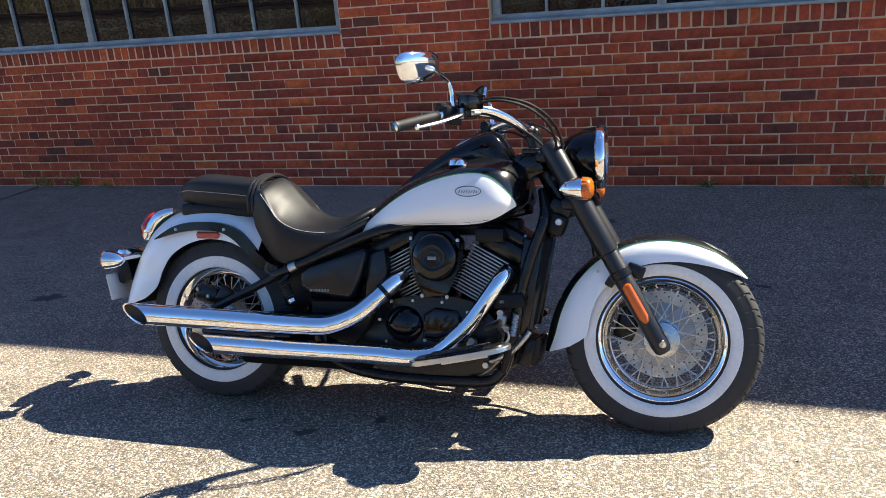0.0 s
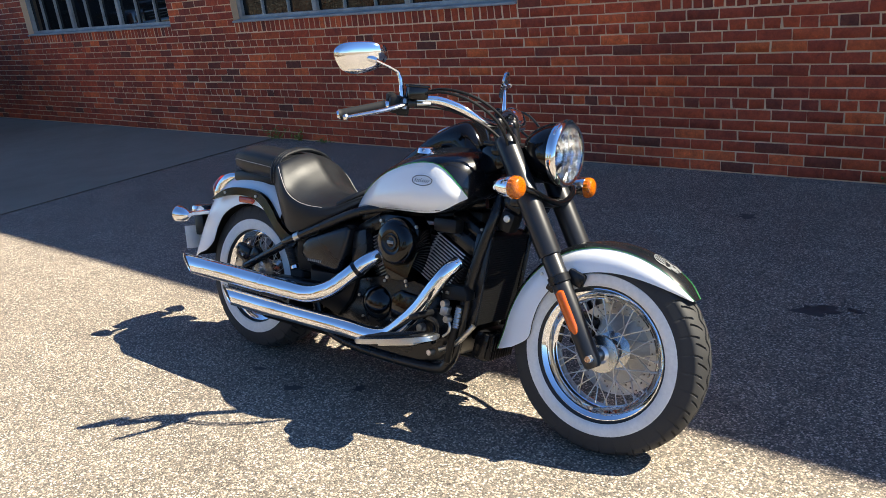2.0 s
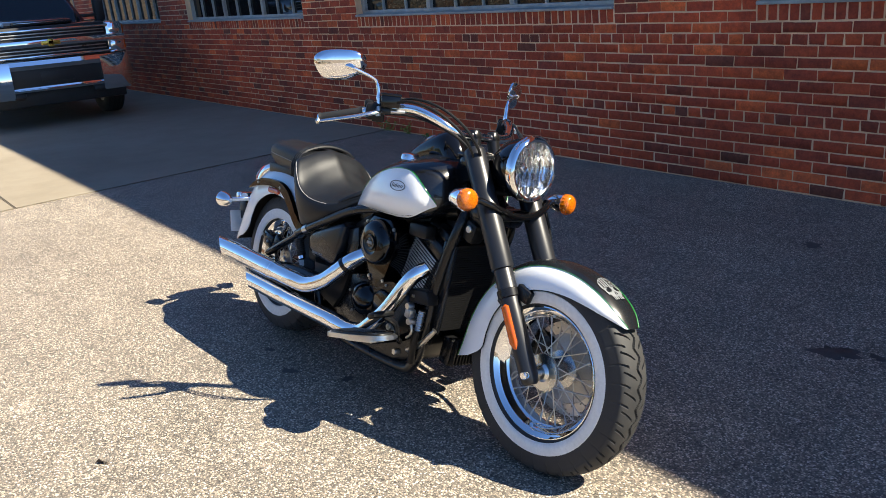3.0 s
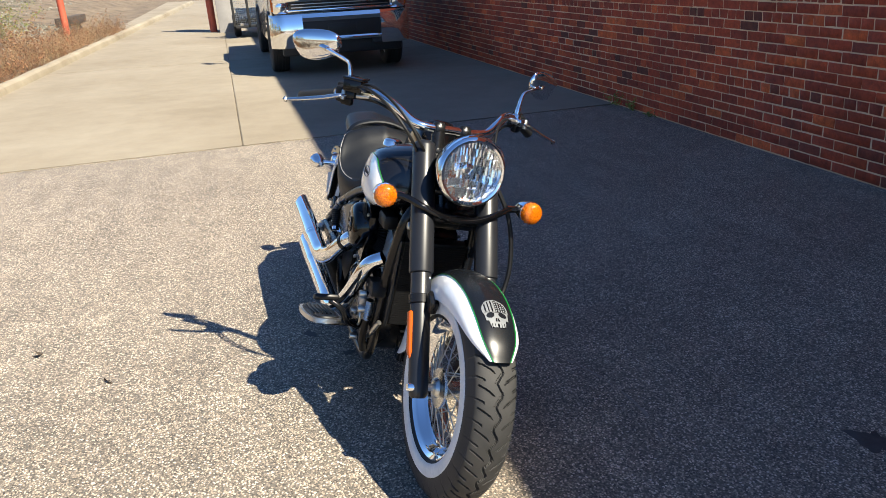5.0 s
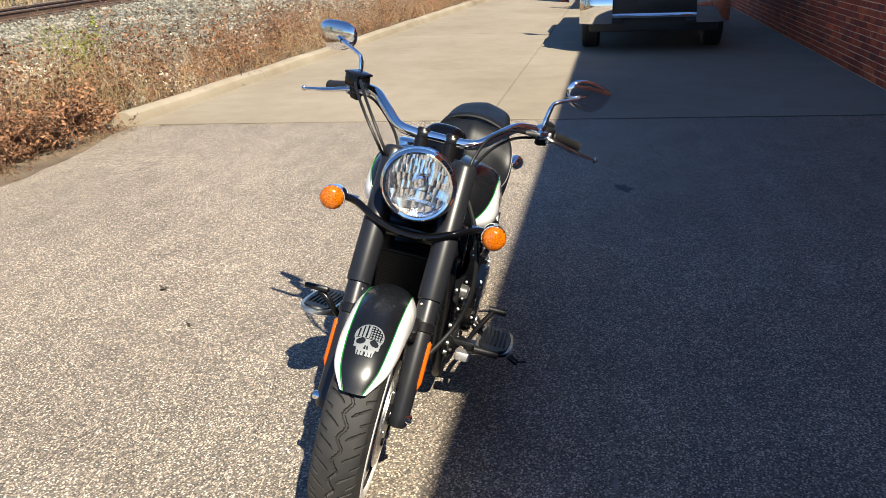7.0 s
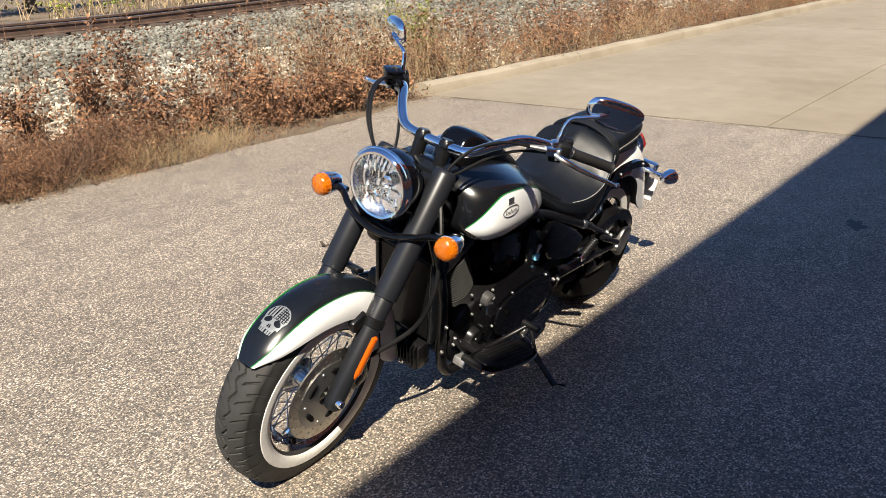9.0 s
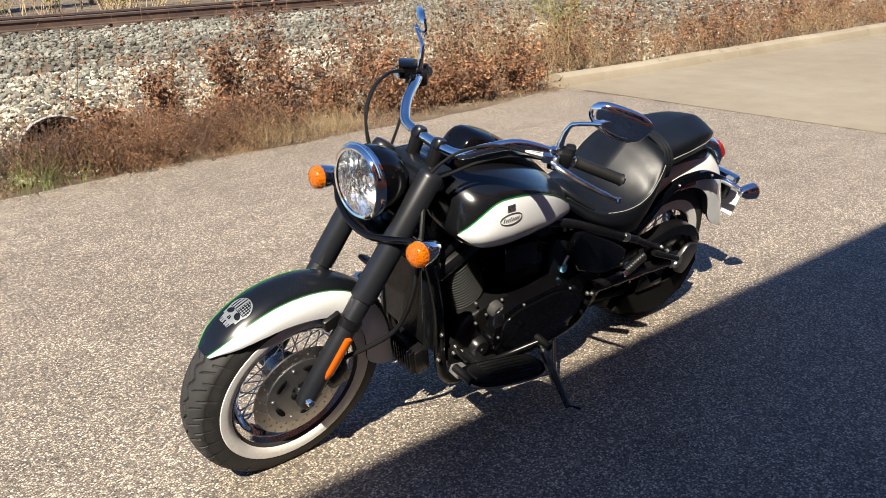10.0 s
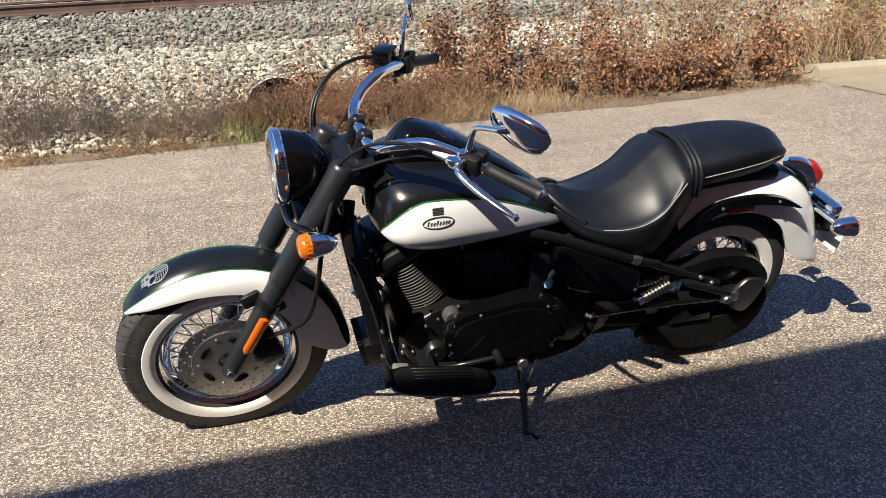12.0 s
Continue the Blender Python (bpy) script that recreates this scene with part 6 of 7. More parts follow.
FRONT = ("front_wheel", "fork_leg", "front_axle", "fork_yoke", "yoke_plate", "brake_caliper", "front_fender", "headlight", "headlight_bracket", "turn_signal", "signal_bar", "handlebar", "cable", "cable_guide", "lower_yoke_cover", "horn")
for ob in bike.children:
    if ob.name.split(".")[0] in FRONT:
        ob.matrix_basis = STEER @ ob.matrix_basis

# ---- pickup truck parked by the wall ----
truck = thing("pickup_truck", pose(-11.65, 3.76, gz(3.76) + 0.0, -1.86, 0, 0), "blue black pickup truck with chrome bumper and grille", "truck")


def arch(cx, r, n=9):
    return [(cx + r * math.cos(a), 0.40 + r * math.sin(a)) for a in np.linspace(math.pi, 0, n)]


side = [(-4.75, 0.60)] + [(-4.75, 1.28), (-2.35, 1.30), (-0.55, 1.32), (-0.20, 1.36), (0.45, 1.33), (0.80, 1.26), (0.90, 1.16), (0.92, 0.86), (0.86, 0.56)] + arch(0.0, 0.50)[::-1] + [(-0.62, 0.42), (-3.1, 0.42)] + arch(-3.75, 0.50)[::-1]
body = part("body", prism(side, -1.0, 1.0, 0.05, seg=3), TRUCK_PAINT, truck)
cab = bmesh.new()
skin(cab, [[(x, y, z) for x, y, z in ((-0.50, -w0, 1.30), (-1.15, -w1, 1.90), (-2.60, -w1, 1.92), (-2.80, -w0, 1.30), (-2.80, w0, 1.30), (-2.60, w1, 1.92), (-1.15, w1, 1.90), (-0.50, w0, 1.30))][:4] for w0, w1 in ((0.95, 0.78), (-0.95, -0.78))])
bmesh.ops.bevel(cab, geom=cab.edges[:], offset=0.06, segments=2, affect="EDGES")
part("cab", cab, TRUCK_PAINT, truck)
ws = bmesh.new()
skin(ws, [[(-0.53, -0.84, 1.345), (-0.53, 0.84, 1.345), (-1.08, 0.70, 1.85), (-1.08, -0.70, 1.85)], [(-0.515, -0.84, 1.352), (-0.515, 0.84, 1.352), (-1.065, 0.70, 1.857), (-1.065, -0.70, 1.857)]])
part("windscreen", ws, PANE, truck)
for s in (-1, 1):
    sw = bmesh.new()
    skin(sw, [[(-0.80, s * 0.942, 1.37), (-1.22, s * 0.822, 1.80), (-2.50, s * 0.822, 1.80), (-2.62, s * 0.942, 1.37)], [(-0.80, s * 0.952, 1.372), (-1.22, s * 0.832, 1.802), (-2.50, s * 0.832, 1.802), (-2.62, s * 0.952, 1.372)]])
    part("side_window", sw, PANE, truck)
scoop = part("hood_scoop", box((0.55, 0.90, 0.07), (0.25, 0, 1.385), 0.03, (0, 4, 0)), TRUCK_PAINT, truck)
part("scoop_vent", box((0.02, 0.70, 0.045), (0.532, 0, 1.378), 0.006), TRUCK_DARK, scoop)
part("scoop_trim", box((0.015, 0.64, 0.010), (0.545, 0, 1.380), 0.003), CHROME, scoop)


def bumper_part(y0, y1, z0, z1):
    rings = []
    ys = np.linspace(y0, y1, 14)
    for y in ys:
        xf = 1.05 - 0.06 * (abs(y) / 1.04) ** 2 - 0.14 * max(0, (abs(y) - 0.85) / 0.19) ** 2
        rings.append([(xf - 0.10, y, z0), (xf - 0.02, y, z0), (xf, y, z0 + 0.04), (xf + 0.012, y, (z0 + z1) / 2), (xf, y, z1 - 0.04), (xf - 0.03, y, z1), (xf - 0.12, y, z1)])
    bm = bmesh.new()
    skin(bm, rings)
    return bm


bumper = part("bumper", bumper_part(-1.05, -0.58, 0.42, 0.90), CHROME, truck, "wide chrome front bumper")
part("bumper_end", bumper_part(0.58, 1.05, 0.42, 0.90), CHROME, bumper)
part("bumper_top", bumper_part(-0.58, 0.58, 0.79, 0.90), CHROME, bumper)
part("bumper_low", bumper_part(-0.58, 0.58, 0.50, 0.56), CHROME, bumper)
part("bumper_insert", box((0.06, 1.16, 0.24), (0.98, 0, 0.675), 0.01), TRUCK_DARK, bumper)
part("number_plate", box((0.01, 0.42, 0.13), (1.015, 0, 0.680), 0.004), TRUCK_DARK, bumper)
part("air_dam", box((0.10, 1.80, 0.20), (0.88, 0, 0.40), 0.03), TRUCK_DARK, truck)
for s in (-1, 1):
    part("tow_hook", box((0.08, 0.16, 0.07), (0.98, s * 0.52, 0.455), 0.015), TRUCK_DARK, bumper)
grille = part("grille", box((0.08, 1.50, 0.42), (0.905, 0, 1.125), 0.02), TRUCK_DARK, truck, "black grille with chrome bars")
part("grille_bar", box((0.07, 1.98, 0.10), (0.955, 0, 1.115), 0.025), CHROME, grille)
for z in (0.945, 1.285):
    part("grille_bar", box((0.06, 1.56, 0.035), (0.950, 0, z), 0.012), CHROME, grille)
for z in (0.99, 1.035, 1.20, 1.24):
    part("grille_slat", box((0.03, 1.44, 0.014), (0.950, 0, z), 0.004), STEEL, grille)
em = box((0.02, 0.24, 0.055), (1.000, 0, 1.115), 0.010)
box((0.02, 0.075, 0.10), (1.000, 0, 1.115), 0.010, bm=em)
part("emblem", em, GOLD, grille, "gold cross-shaped emblem")
for s in (-1, 1):
    hl = part("headlight", box((0.10, 0.24, 0.42), (0.885, s * 0.870, 1.115), 0.04), CHROME, truck, "stacked square headlight")
    for z in (1.225, 1.010):
        part("lamp", lathe([(0.0, 0.02), (0.05, 0.018), (0.075, 0.004), (0.080, -0.01), (0.0, -0.01)], 24, "x", (0.935, s * 0.865, z)), FACETS, hl)
    part("marker", box((0.06, 0.05, 0.34), (0.880, s * 0.985, 1.115), 0.02), AMBER_REFLECT, hl)
    mr = part("door_mirror", box((0.12, 0.16, 0.34), (-0.95, s * 1.26, 1.50), 0.04), TRUCK_DARK, truck)
    part("mirror_arm", box((0.05, 0.28, 0.05), (-0.92, s * 1.08, 1.42), 0.015), TRUCK_DARK, mr)
    part("mirror_glass", box((0.01, 0.12, 0.28), (-1.012, s * 1.26, 1.50), 0.004), MIRROR, mr)
    part("fender_lip", tube([(x, s * 1.005, z) for x, z in arch(0.0, 0.51)], 0.02, 8), TRUCK_DARK, truck)
    part("fender_lip", tube([(x, s * 1.005, z) for x, z in arch(-3.75, 0.51)], 0.02, 8), TRUCK_DARK, truck)
    part("door_handle", box((0.16, 0.03, 0.035), (-1.60, s * 1.01, 1.14), 0.01), CHROME, truck)
part("undercarriage", box((4.9, 1.50, 0.25), (-1.9, 0, 0.48), 0.03), TRUCK_DARK, truck)
part("front_axle", tube([(0, -0.9, 0.40), (0, 0.9, 0.40)], 0.05, 12), TRUCK_DARK, truck)
part("rear_axle", tube([(-3.75, -0.9, 0.40), (-3.75, 0.9, 0.40)], 0.05, 12), TRUCK_DARK, truck)


def truck_tyre():
    prof = [(0.23, 0.11), (0.27, 0.132), (0.33, 0.138), (0.375, 0.130), (0.395, 0.112), (0.400, 0.070), (0.400, 0.062), (0.388, 0.060), (0.388, 0.048), (0.401, 0.046), (0.402, 0.010), (0.390, 0.008), (0.390, 0.0)]
    return lathe(prof + [(r, -y) for r, y in prof[-2::-1]], 48, closed=True)


tt = mesh_of("tyre", truck_tyre(), RUBBER)
tr = mesh_of("rim", lathe([(0.0, 0.09), (0.06, 0.09), (0.08, 0.07), (0.17, 0.05), (0.20, 0.09), (0.235, 0.11), (0.235, -0.10), (0.0, -0.10)], 32), ALUMINIUM)
for x in (0.0, -3.75):
    for s in (-1, 1):
        w = part("wheel", tr, None, truck, m=pose(x, s * 0.90, 0.40, 0, 0, 0 if s > 0 else 180))
        part("tyre", tt, None, w)

# ---- far end of the drive ----
post = tagged(part("steel_post", tube([(-22.9, -2.05, gz(-2.05) - 0.2), (-22.9, -2.05, 2.3)], 0.09, 16), RED_POST), "red painted steel post beside the kerb", "post")
stack = thing("timber_stack", pose(-25.6, -2.55, gz(-2.4)), "two old dark railway timbers stacked in the weeds", "timber")
for i, (y, z, r) in enumerate(((0.0, 0.13, 2), (0.06, 0.40, -3))):
    part("timber", box((3.0, 0.30, 0.26), (-1.2, y, z), 0.02, (0, 0, r)), TIMBER, stack)
tagged(part("steel_post", tube([(-23.0, 1.80, gz(1.8) - 0.1), (-23.0, 1.80, 2.6)], 0.10, 16), RED_POST), "rust red steel post on the drive", "post")
blk = part("concrete_pier", box((0.8, 0.42, 2.4), (-22.9, 2.17, 1.1), 0.02), GREY_BLOCK)
tagged(blk, "square grey concrete pier on the drive", "pier")
trailer = thing("utility_trailer", pose(-19.7, 2.72, gz(2.7)), "black mesh-sided utility trailer parked behind the truck", "trailer")
tf = box((0.05, 0.06, 1.30), (0, -0.36, 0.90), 0.006)
for y in (0.0, 0.36, 1.0):
    box((0.05, 0.06, 1.30), (0, y, 0.90), 0.006, bm=tf)
for z in (0.28, 1.53):
    box((0.05, 1.42, 0.06), (0, 0.32, z), 0.006, bm=tf)
part("gate_frame", tf, TRUCK_DARK, trailer)
mesh = bmesh.new()
for i in range(30):
    box((0.006, 0.006, 1.22), (0.01, -0.33 + 0.045 * i, 0.90), 0, bm=mesh)
for i in range(28):
    box((0.006, 1.36, 0.006), (0.014, 0.32, 0.32 + 0.044 * i), 0, bm=mesh)
part("mesh_panel", mesh, STEEL, trailer)
part("bed", box((2.6, 1.40, 0.10), (-1.35, 0.32, 0.42), 0.02), TRUCK_DARK, trailer)
for y in (-0.30, 0.95):
    part("wheel", lathe([(0.10, 0.06), (0.20, 0.09), (0.27, 0.08), (0.30, 0.05), (0.30, -0.05), (0.27, -0.08), (0.20, -0.09), (0.10, -0.06)], 32, at=(-0.9, y, 0.30), closed=True), RUBBER, trailer)

# ---- rail bed, stones and dry weeds ----
ICO = bmesh.new()
bmesh.ops.create_icosphere(ICO, subdivisions=1, radius=1.0)
ICO_V = np.array([v.co for v in ICO.verts])
ICO_F = np.array([[v.index for v in f.verts] for f in ICO.faces])
ICO.free()


def stones(name, places, sizes, material, label, seed):
    """Broken angular stones, each an island of its own in one mesh."""
    rng = np.random.default_rng(seed)
    vs, fs = [], []
    for i, ((x, y), s) in enumerate(zip(places, sizes)):
        v = ICO_V * (1 + rng.uniform(-0.28, 0.28, (12, 1)))
        a = rng.uniform(0, 6.28)
        v = v * rng.uniform(0.6, 1.25, 3) * s * np.array((1, 1, 0.75))
        ca, sa = math.cos(a), math.sin(a)
        v = np.column_stack((v[:, 0] * ca - v[:, 1] * sa, v[:, 0] * sa + v[:, 1] * ca, v[:, 2]))
        vs.append(v + (x, y, gb(x, y) + s * rng.uniform(-0.1, 0.55)))
        fs.append(ICO_F + 12 * i)
    me = slab_mesh(name, np.concatenate(vs).tolist(), np.concatenate(fs).tolist(), material)
    return tagged(new(name, me), label, "stones", kind="stuff")


rng = np.random.default_rng(7)


def scatter(n, x0, x1, y0, y1):
    return list(zip(rng.uniform(x0, x1, n), rng.uniform(y0, y1, n)))


p = scatter(17000, -16, 5, -10.2, -4.2) + scatter(5000, -12, 5, -4.4, -2.0) + scatter(4500, -30, -16, -10.2, -3.0) + scatter(2500, -16, 5, -13.6, -10.2) + scatter(7000, -45, -16, -14, -5)
stones("ballast", p, rng.uniform(0.022, 0.046, len(p)), STONES, "grey crushed stone ballast along the railway", 1)
p = scatter(14000, -1, 4.5, -5.4, -1.35) + scatter(13000, -9, -1, -5.4, -2.0) + scatter(2500, -24, -9, -5.5, -2.2)
stones("limestone_rubble", p, 0.010 + 0.024 * rng.uniform(0.0, 1.0, len(p)) ** 1.5, PALE_STONES, "pale limestone rubble on the bank", 2)
track = thing("railway_track", pose(0, 0, 0), "rusty steel rails on dark timber sleepers", "railway")
RAIL = [(-0.075, 0.0), (-0.075, 0.015), (-0.015, 0.035), (-0.012, 0.125), (-0.036, 0.140), (-0.036, 0.172), (-0.028, 0.180), (0.028, 0.180), (0.036, 0.172), (0.036, 0.140), (0.012, 0.125), (0.015, 0.035), (0.075, 0.015), (0.075, 0.0)]
RZ = 0.50


def rail_z(x):
    return RZ + gb(x, -11.0) - gz(-11.0)


for y in (-11.0, -12.44):
    bm, cap = bmesh.new(), bmesh.new()
    xs = (-98, -60, -30, -16, -8, 6, 30)
    skin(bm, [[(x, y + a, rail_z(x) + b) for a, b in RAIL] for x in xs])
    skin(cap, [[(x, y + a, rail_z(x) + b) for a, b in ((-0.029, 0.179), (0.029, 0.179), (0.027, 0.184), (-0.027, 0.184))] for x in xs])
    r = part("rail", bm, RAIL_RUST, track)
    part("rail_head", cap, RAIL_TOP, r)
tie = mesh_of("sleeper", box((0.23, 2.6, 0.20), (0, 0, 0), 0.015), TIMBER)
for i in range(90):
    x = 5.5 - 0.53 * i
    part("sleeper", tie, None, track, m=pose(x, -11.72 + 0.05 * math.sin(i * 2.7), rail_z(x) - 0.098, 0, 0, 1.5 * math.sin(i * 5.1)))


class Tuft:
    """Gathers stems and leaves into one mesh."""

    def __init__(self, seed):
        self.v, self.f, self.r = [], [], random.Random(seed)

    def stem(self, p, way, length, r, bend=0.3, n=4):
        q, d = Vector(p), Vector(way).normalized()
        drift = Vector((self.r.uniform(-1, 1), self.r.uniform(-1, 1), self.r.uniform(-0.5, 0.1))) * bend
        base, pts = len(self.v), []
        for i in range(n + 1):
            t = i / n
            rr = r * (1 - 0.8 * t)
            a = Vector((rr, 0, 0)), Vector((-rr * 0.5, rr * 0.87, 0)), Vector((-rr * 0.5, -rr * 0.87, 0))
            self.v += [tuple(q + k) for k in a]
            pts.append(q.copy())
            q = q + d * (length / n)
            d = (d + drift / n).normalized()
        for i in range(n):
            for k in range(3):
                a, b = base + i * 3 + k, base + i * 3 + (k + 1) % 3
                self.f.append((a, b, b + 3, a + 3))
        return pts

    def leaf(self, p, size, curl=0.5):
        a = Vector((self.r.gauss(0, 1), self.r.gauss(0, 1), self.r.gauss(0, 0.7))).normalized()
        b = a.cross(Vector((self.r.gauss(0, 1), self.r.gauss(0, 1), self.r.gauss(0, 1)))).normalized()
        n = a.cross(b)
        p, base = Vector(p), len(self.v)
        s = size
        self.v += [tuple(p), tuple(p + a * s * 0.5 + b * s * 0.30 + n * s * 0.12), tuple(p + a * s + n * s * curl * self.r.uniform(-0.5, 0.5)), tuple(p + a * s * 0.5 - b * s * 0.30 + n * s * 0.12), tuple(p + a * s * 0.5 - n * s * 0.05)]
        self.f += [(base, base + 1, base + 4), (base + 1, base + 2, base + 4), (base + 2, base + 3, base + 4), (base + 3, base, base + 4)]

    def mesh(self, name, material):
        return slab_mesh(name, self.v, self.f, material)


def brush(name, spots, height, twigs, leaves, material, leaf_mat, label, seed, leaf=0.02, r=0.0022, splay=0.35):
    """A low thicket of forked dead stems."""
    t, l = Tuft(seed), Tuft(seed + 1)
    rr = t.r
    for x, y, s in spots:
        for _ in range(twigs):
            way = (rr.gauss(0, splay), rr.gauss(0, splay), 1)
            h = height * s * rr.uniform(0.5, 1.15)
            pts = t.stem((x + rr.gauss(0, 0.09), y + rr.gauss(0, 0.09), gb(x, y) - 0.02), way, h, r * rr.uniform(0.7, 1.4), 0.6)
            for q in pts[1:]:
                if rr.random() < 0.7:
                    k = t.stem(q, (rr.gauss(0, 0.8), rr.gauss(0, 0.8), 0.7), h * 0.35, r * 0.6, 0.6, 2)
                    for _ in range(leaves):
                        l.leaf(k[rr.randrange(1, 3)], leaf * rr.uniform(0.5, 1.3))
    ob = tagged(new(name, t.mesh(name, material)), label, "weeds", kind="stuff")
    if l.v:
        part("seed_fluff", l.mesh("seed_fluff", leaf_mat), None, ob)
    return ob


sp = random.Random(21)


def along(n, x0, x1, y0, depth, lo=0.6, hi=1.15, knots=0):
    """Spots along the lot's edge from x0 to x1, thinning out over depth metres up the bank, gathered round some knots."""
    at = [sp.uniform(x0, x1) for _ in range(knots)]
    out = []
    for _ in range(n):
        x = sp.gauss(sp.choice(at), 0.16) if knots and sp.random() < 0.75 else sp.uniform(x0, x1)
        out.append((min(x1, max(x0, x)), y0 - abs(sp.gauss(0, depth)), sp.uniform(lo, hi)))
    return out


spots = along(330, -2.15, -0.25, -1.32, 0.42, knots=9)
brush("dry_brush", spots[:230], 0.30, 9, 6, WEED_BROWN, WEED_BROWN, "dense low rust brown dead brush along the asphalt edge", 31, 0.016, 0.0020, 0.75)
brush("dry_brush", spots[230:], 0.34, 8, 5, TWIG, LEAF_RUST, "low tangled brown brush along the asphalt edge", 61, 0.015, 0.0020, 0.7)
spots = [(sp.gauss(-0.86, 0.12), sp.uniform(-1.85, -1.40), sp.uniform(0.8, 1.3)) for _ in range(34)]
brush("dry_brush", spots, 0.34, 9, 6, WEED_BROWN, WEED_BROWN, "dense brown dead brush before the culvert's mouth", 81, 0.016, 0.0020, 0.6)
spots = along(150, -5.3, -2.0, -1.50, 0.45, knots=8)
brush("dry_brush", spots, 0.34, 7, 4, WEED_BROWN, LEAF_RUST, "rust brown leafy brush along the asphalt edge", 63, 0.030, 0.0024, 0.7)
spots = along(90, -0.3, 0.55, -1.40, 0.35, 0.4, 0.9, knots=3) + along(60, 0.5, 5.0, -1.45, 0.40, 0.4, 0.9, knots=6)
brush("dry_brush", spots, 0.30, 6, 2, TWIG, WEED_BROWN, "thin grey brown brush at the lot's edge", 33, 0.013, 0.0019, 0.8)
spots = along(120, -3.1, 1.9, -1.20, 0.06, 0.4, 1.0, knots=14) + along(30, -5.3, -3.0, -1.34, 0.08, 0.4, 0.9)
brush("straw_grass", spots, 0.15, 9, 3, WEED_STRAW, WEED_BROWN, "short straw-coloured dead grass fringing the asphalt", 34, 0.014, r=0.0013, splay=1.1)
spots = along(60, -2.9, -1.9, -1.24, 0.16, 0.6, 1.2)
brush("straw_grass", spots, 0.26, 10, 0, WEED_STRAW, WEED_STRAW, "straw-coloured grass tuft by the asphalt edge", 36, r=0.0015, splay=0.6)
spots = []
for x, y, sx, sy, n in ((1.30, -1.95, 0.24, 0.28, 70), (0.68, -1.90, 0.17, 0.26, 48), (-0.02, -1.75, 0.24, 0.20, 60), (1.15, -3.0, 0.35, 0.4, 22), (2.6, -2.4, 0.7, 0.6, 60)):
    spots += [(sp.gauss(x, sx), min(-1.38, sp.gauss(y, sy)), sp.uniform(0.5, 1.2)) for _ in range(n)]
brush("twig_scrub", spots, 0.44, 6, 3, TWIG, TWIG, "open tangle of grey leafless twigs on the pale stones", 71, 0.013, r=0.0019, splay=0.75)
spots = [(sp.gauss(x, 0.16), sp.gauss(-1.95, 0.25), sp.uniform(0.7, 1.2)) for x in (1.35, 1.35, 1.2, 0.75, 0.45, 0.05) for _ in range(4)]
brush("weed_stalk", spots, 0.85, 2, 2, TWIG, WEED_BROWN, "leaning grey brown weed stalks rising from the scrub", 73, 0.012, r=0.0032, splay=0.30)
spots = [(sp.uniform(-9, 4), sp.uniform(-3.8, -1.7), sp.uniform(0.4, 1.0)) for _ in range(230)]
brush("straw_grass", spots, 0.28, 6, 0, WEED_STRAW, WEED_STRAW, "straw-coloured dead grass tufts on the bank", 35, r=0.0015, splay=0.7)
spots = [(sp.uniform(-9, 0.2), sp.uniform(-4.4, -1.6), sp.uniform(0.5, 1.25)) for _ in range(100)] + [(sp.uniform(-5.0, -1.4), sp.uniform(-2.9, -1.6), sp.uniform(0.8, 1.35)) for _ in range(60)]
brush("weed_stalk", spots, 0.95, 1, 2, WEED_BROWN, WEED_BROWN, "tall thin brown weed stalks on the bank", 37, 0.012, r=0.0030, splay=0.20)
spots = [(sp.uniform(-6.5, -1.0), sp.uniform(-3.6, -1.7), sp.uniform(0.5, 1.1)) for _ in range(60)]
brush("weed_stalk", spots, 0.70, 2, 4, WEED_BROWN, LEAF_RUST, "dead weed stalks hung with curled rust leaves", 38, 0.045, r=0.0034, splay=0.25)
spots = [(sp.uniform(-6.8, -4.3), sp.uniform(-3.4, -1.75), sp.uniform(0.5, 1.2)) for _ in range(110)]
brush("dry_brush", spots, 0.85, 5, 2, WEED_STRAW, WEED_BROWN, "tall thin straw brown brush beside the kerb's end", 75, 0.018, r=0.0024, splay=0.28)
far_w = [(x, -1.66 + 0.040 * (-5.5 - x) - abs(sp.gauss(0, 0.75)), sp.uniform(0.4, 1.2)) for x in (sp.uniform(-26, -5.6) for _ in range(640))]
brush("dry_brush", far_w[:330], 0.55, 6, 3, WEED_BROWN, LEAF_RUST, "dense rust brown weeds behind the kerb", 39, 0.035, r=0.003, splay=0.55)
brush("dry_brush", far_w[330:], 0.60, 6, 1, WEED_STRAW, WEED_BROWN, "dense straw-coloured weeds behind the kerb", 40, 0.03, r=0.0028, splay=0.5)
green = [(sp.gauss(-0.40, 0.13), sp.uniform(-1.55, -1.22), sp.uniform(0.5, 1.0)) for _ in range(24)]
brush("grass_tuft", green, 0.24, 7, 0, LEAF_GREEN, LEAF_GREEN, "yellow green grass tuft by the asphalt edge", 41, r=0.0018)


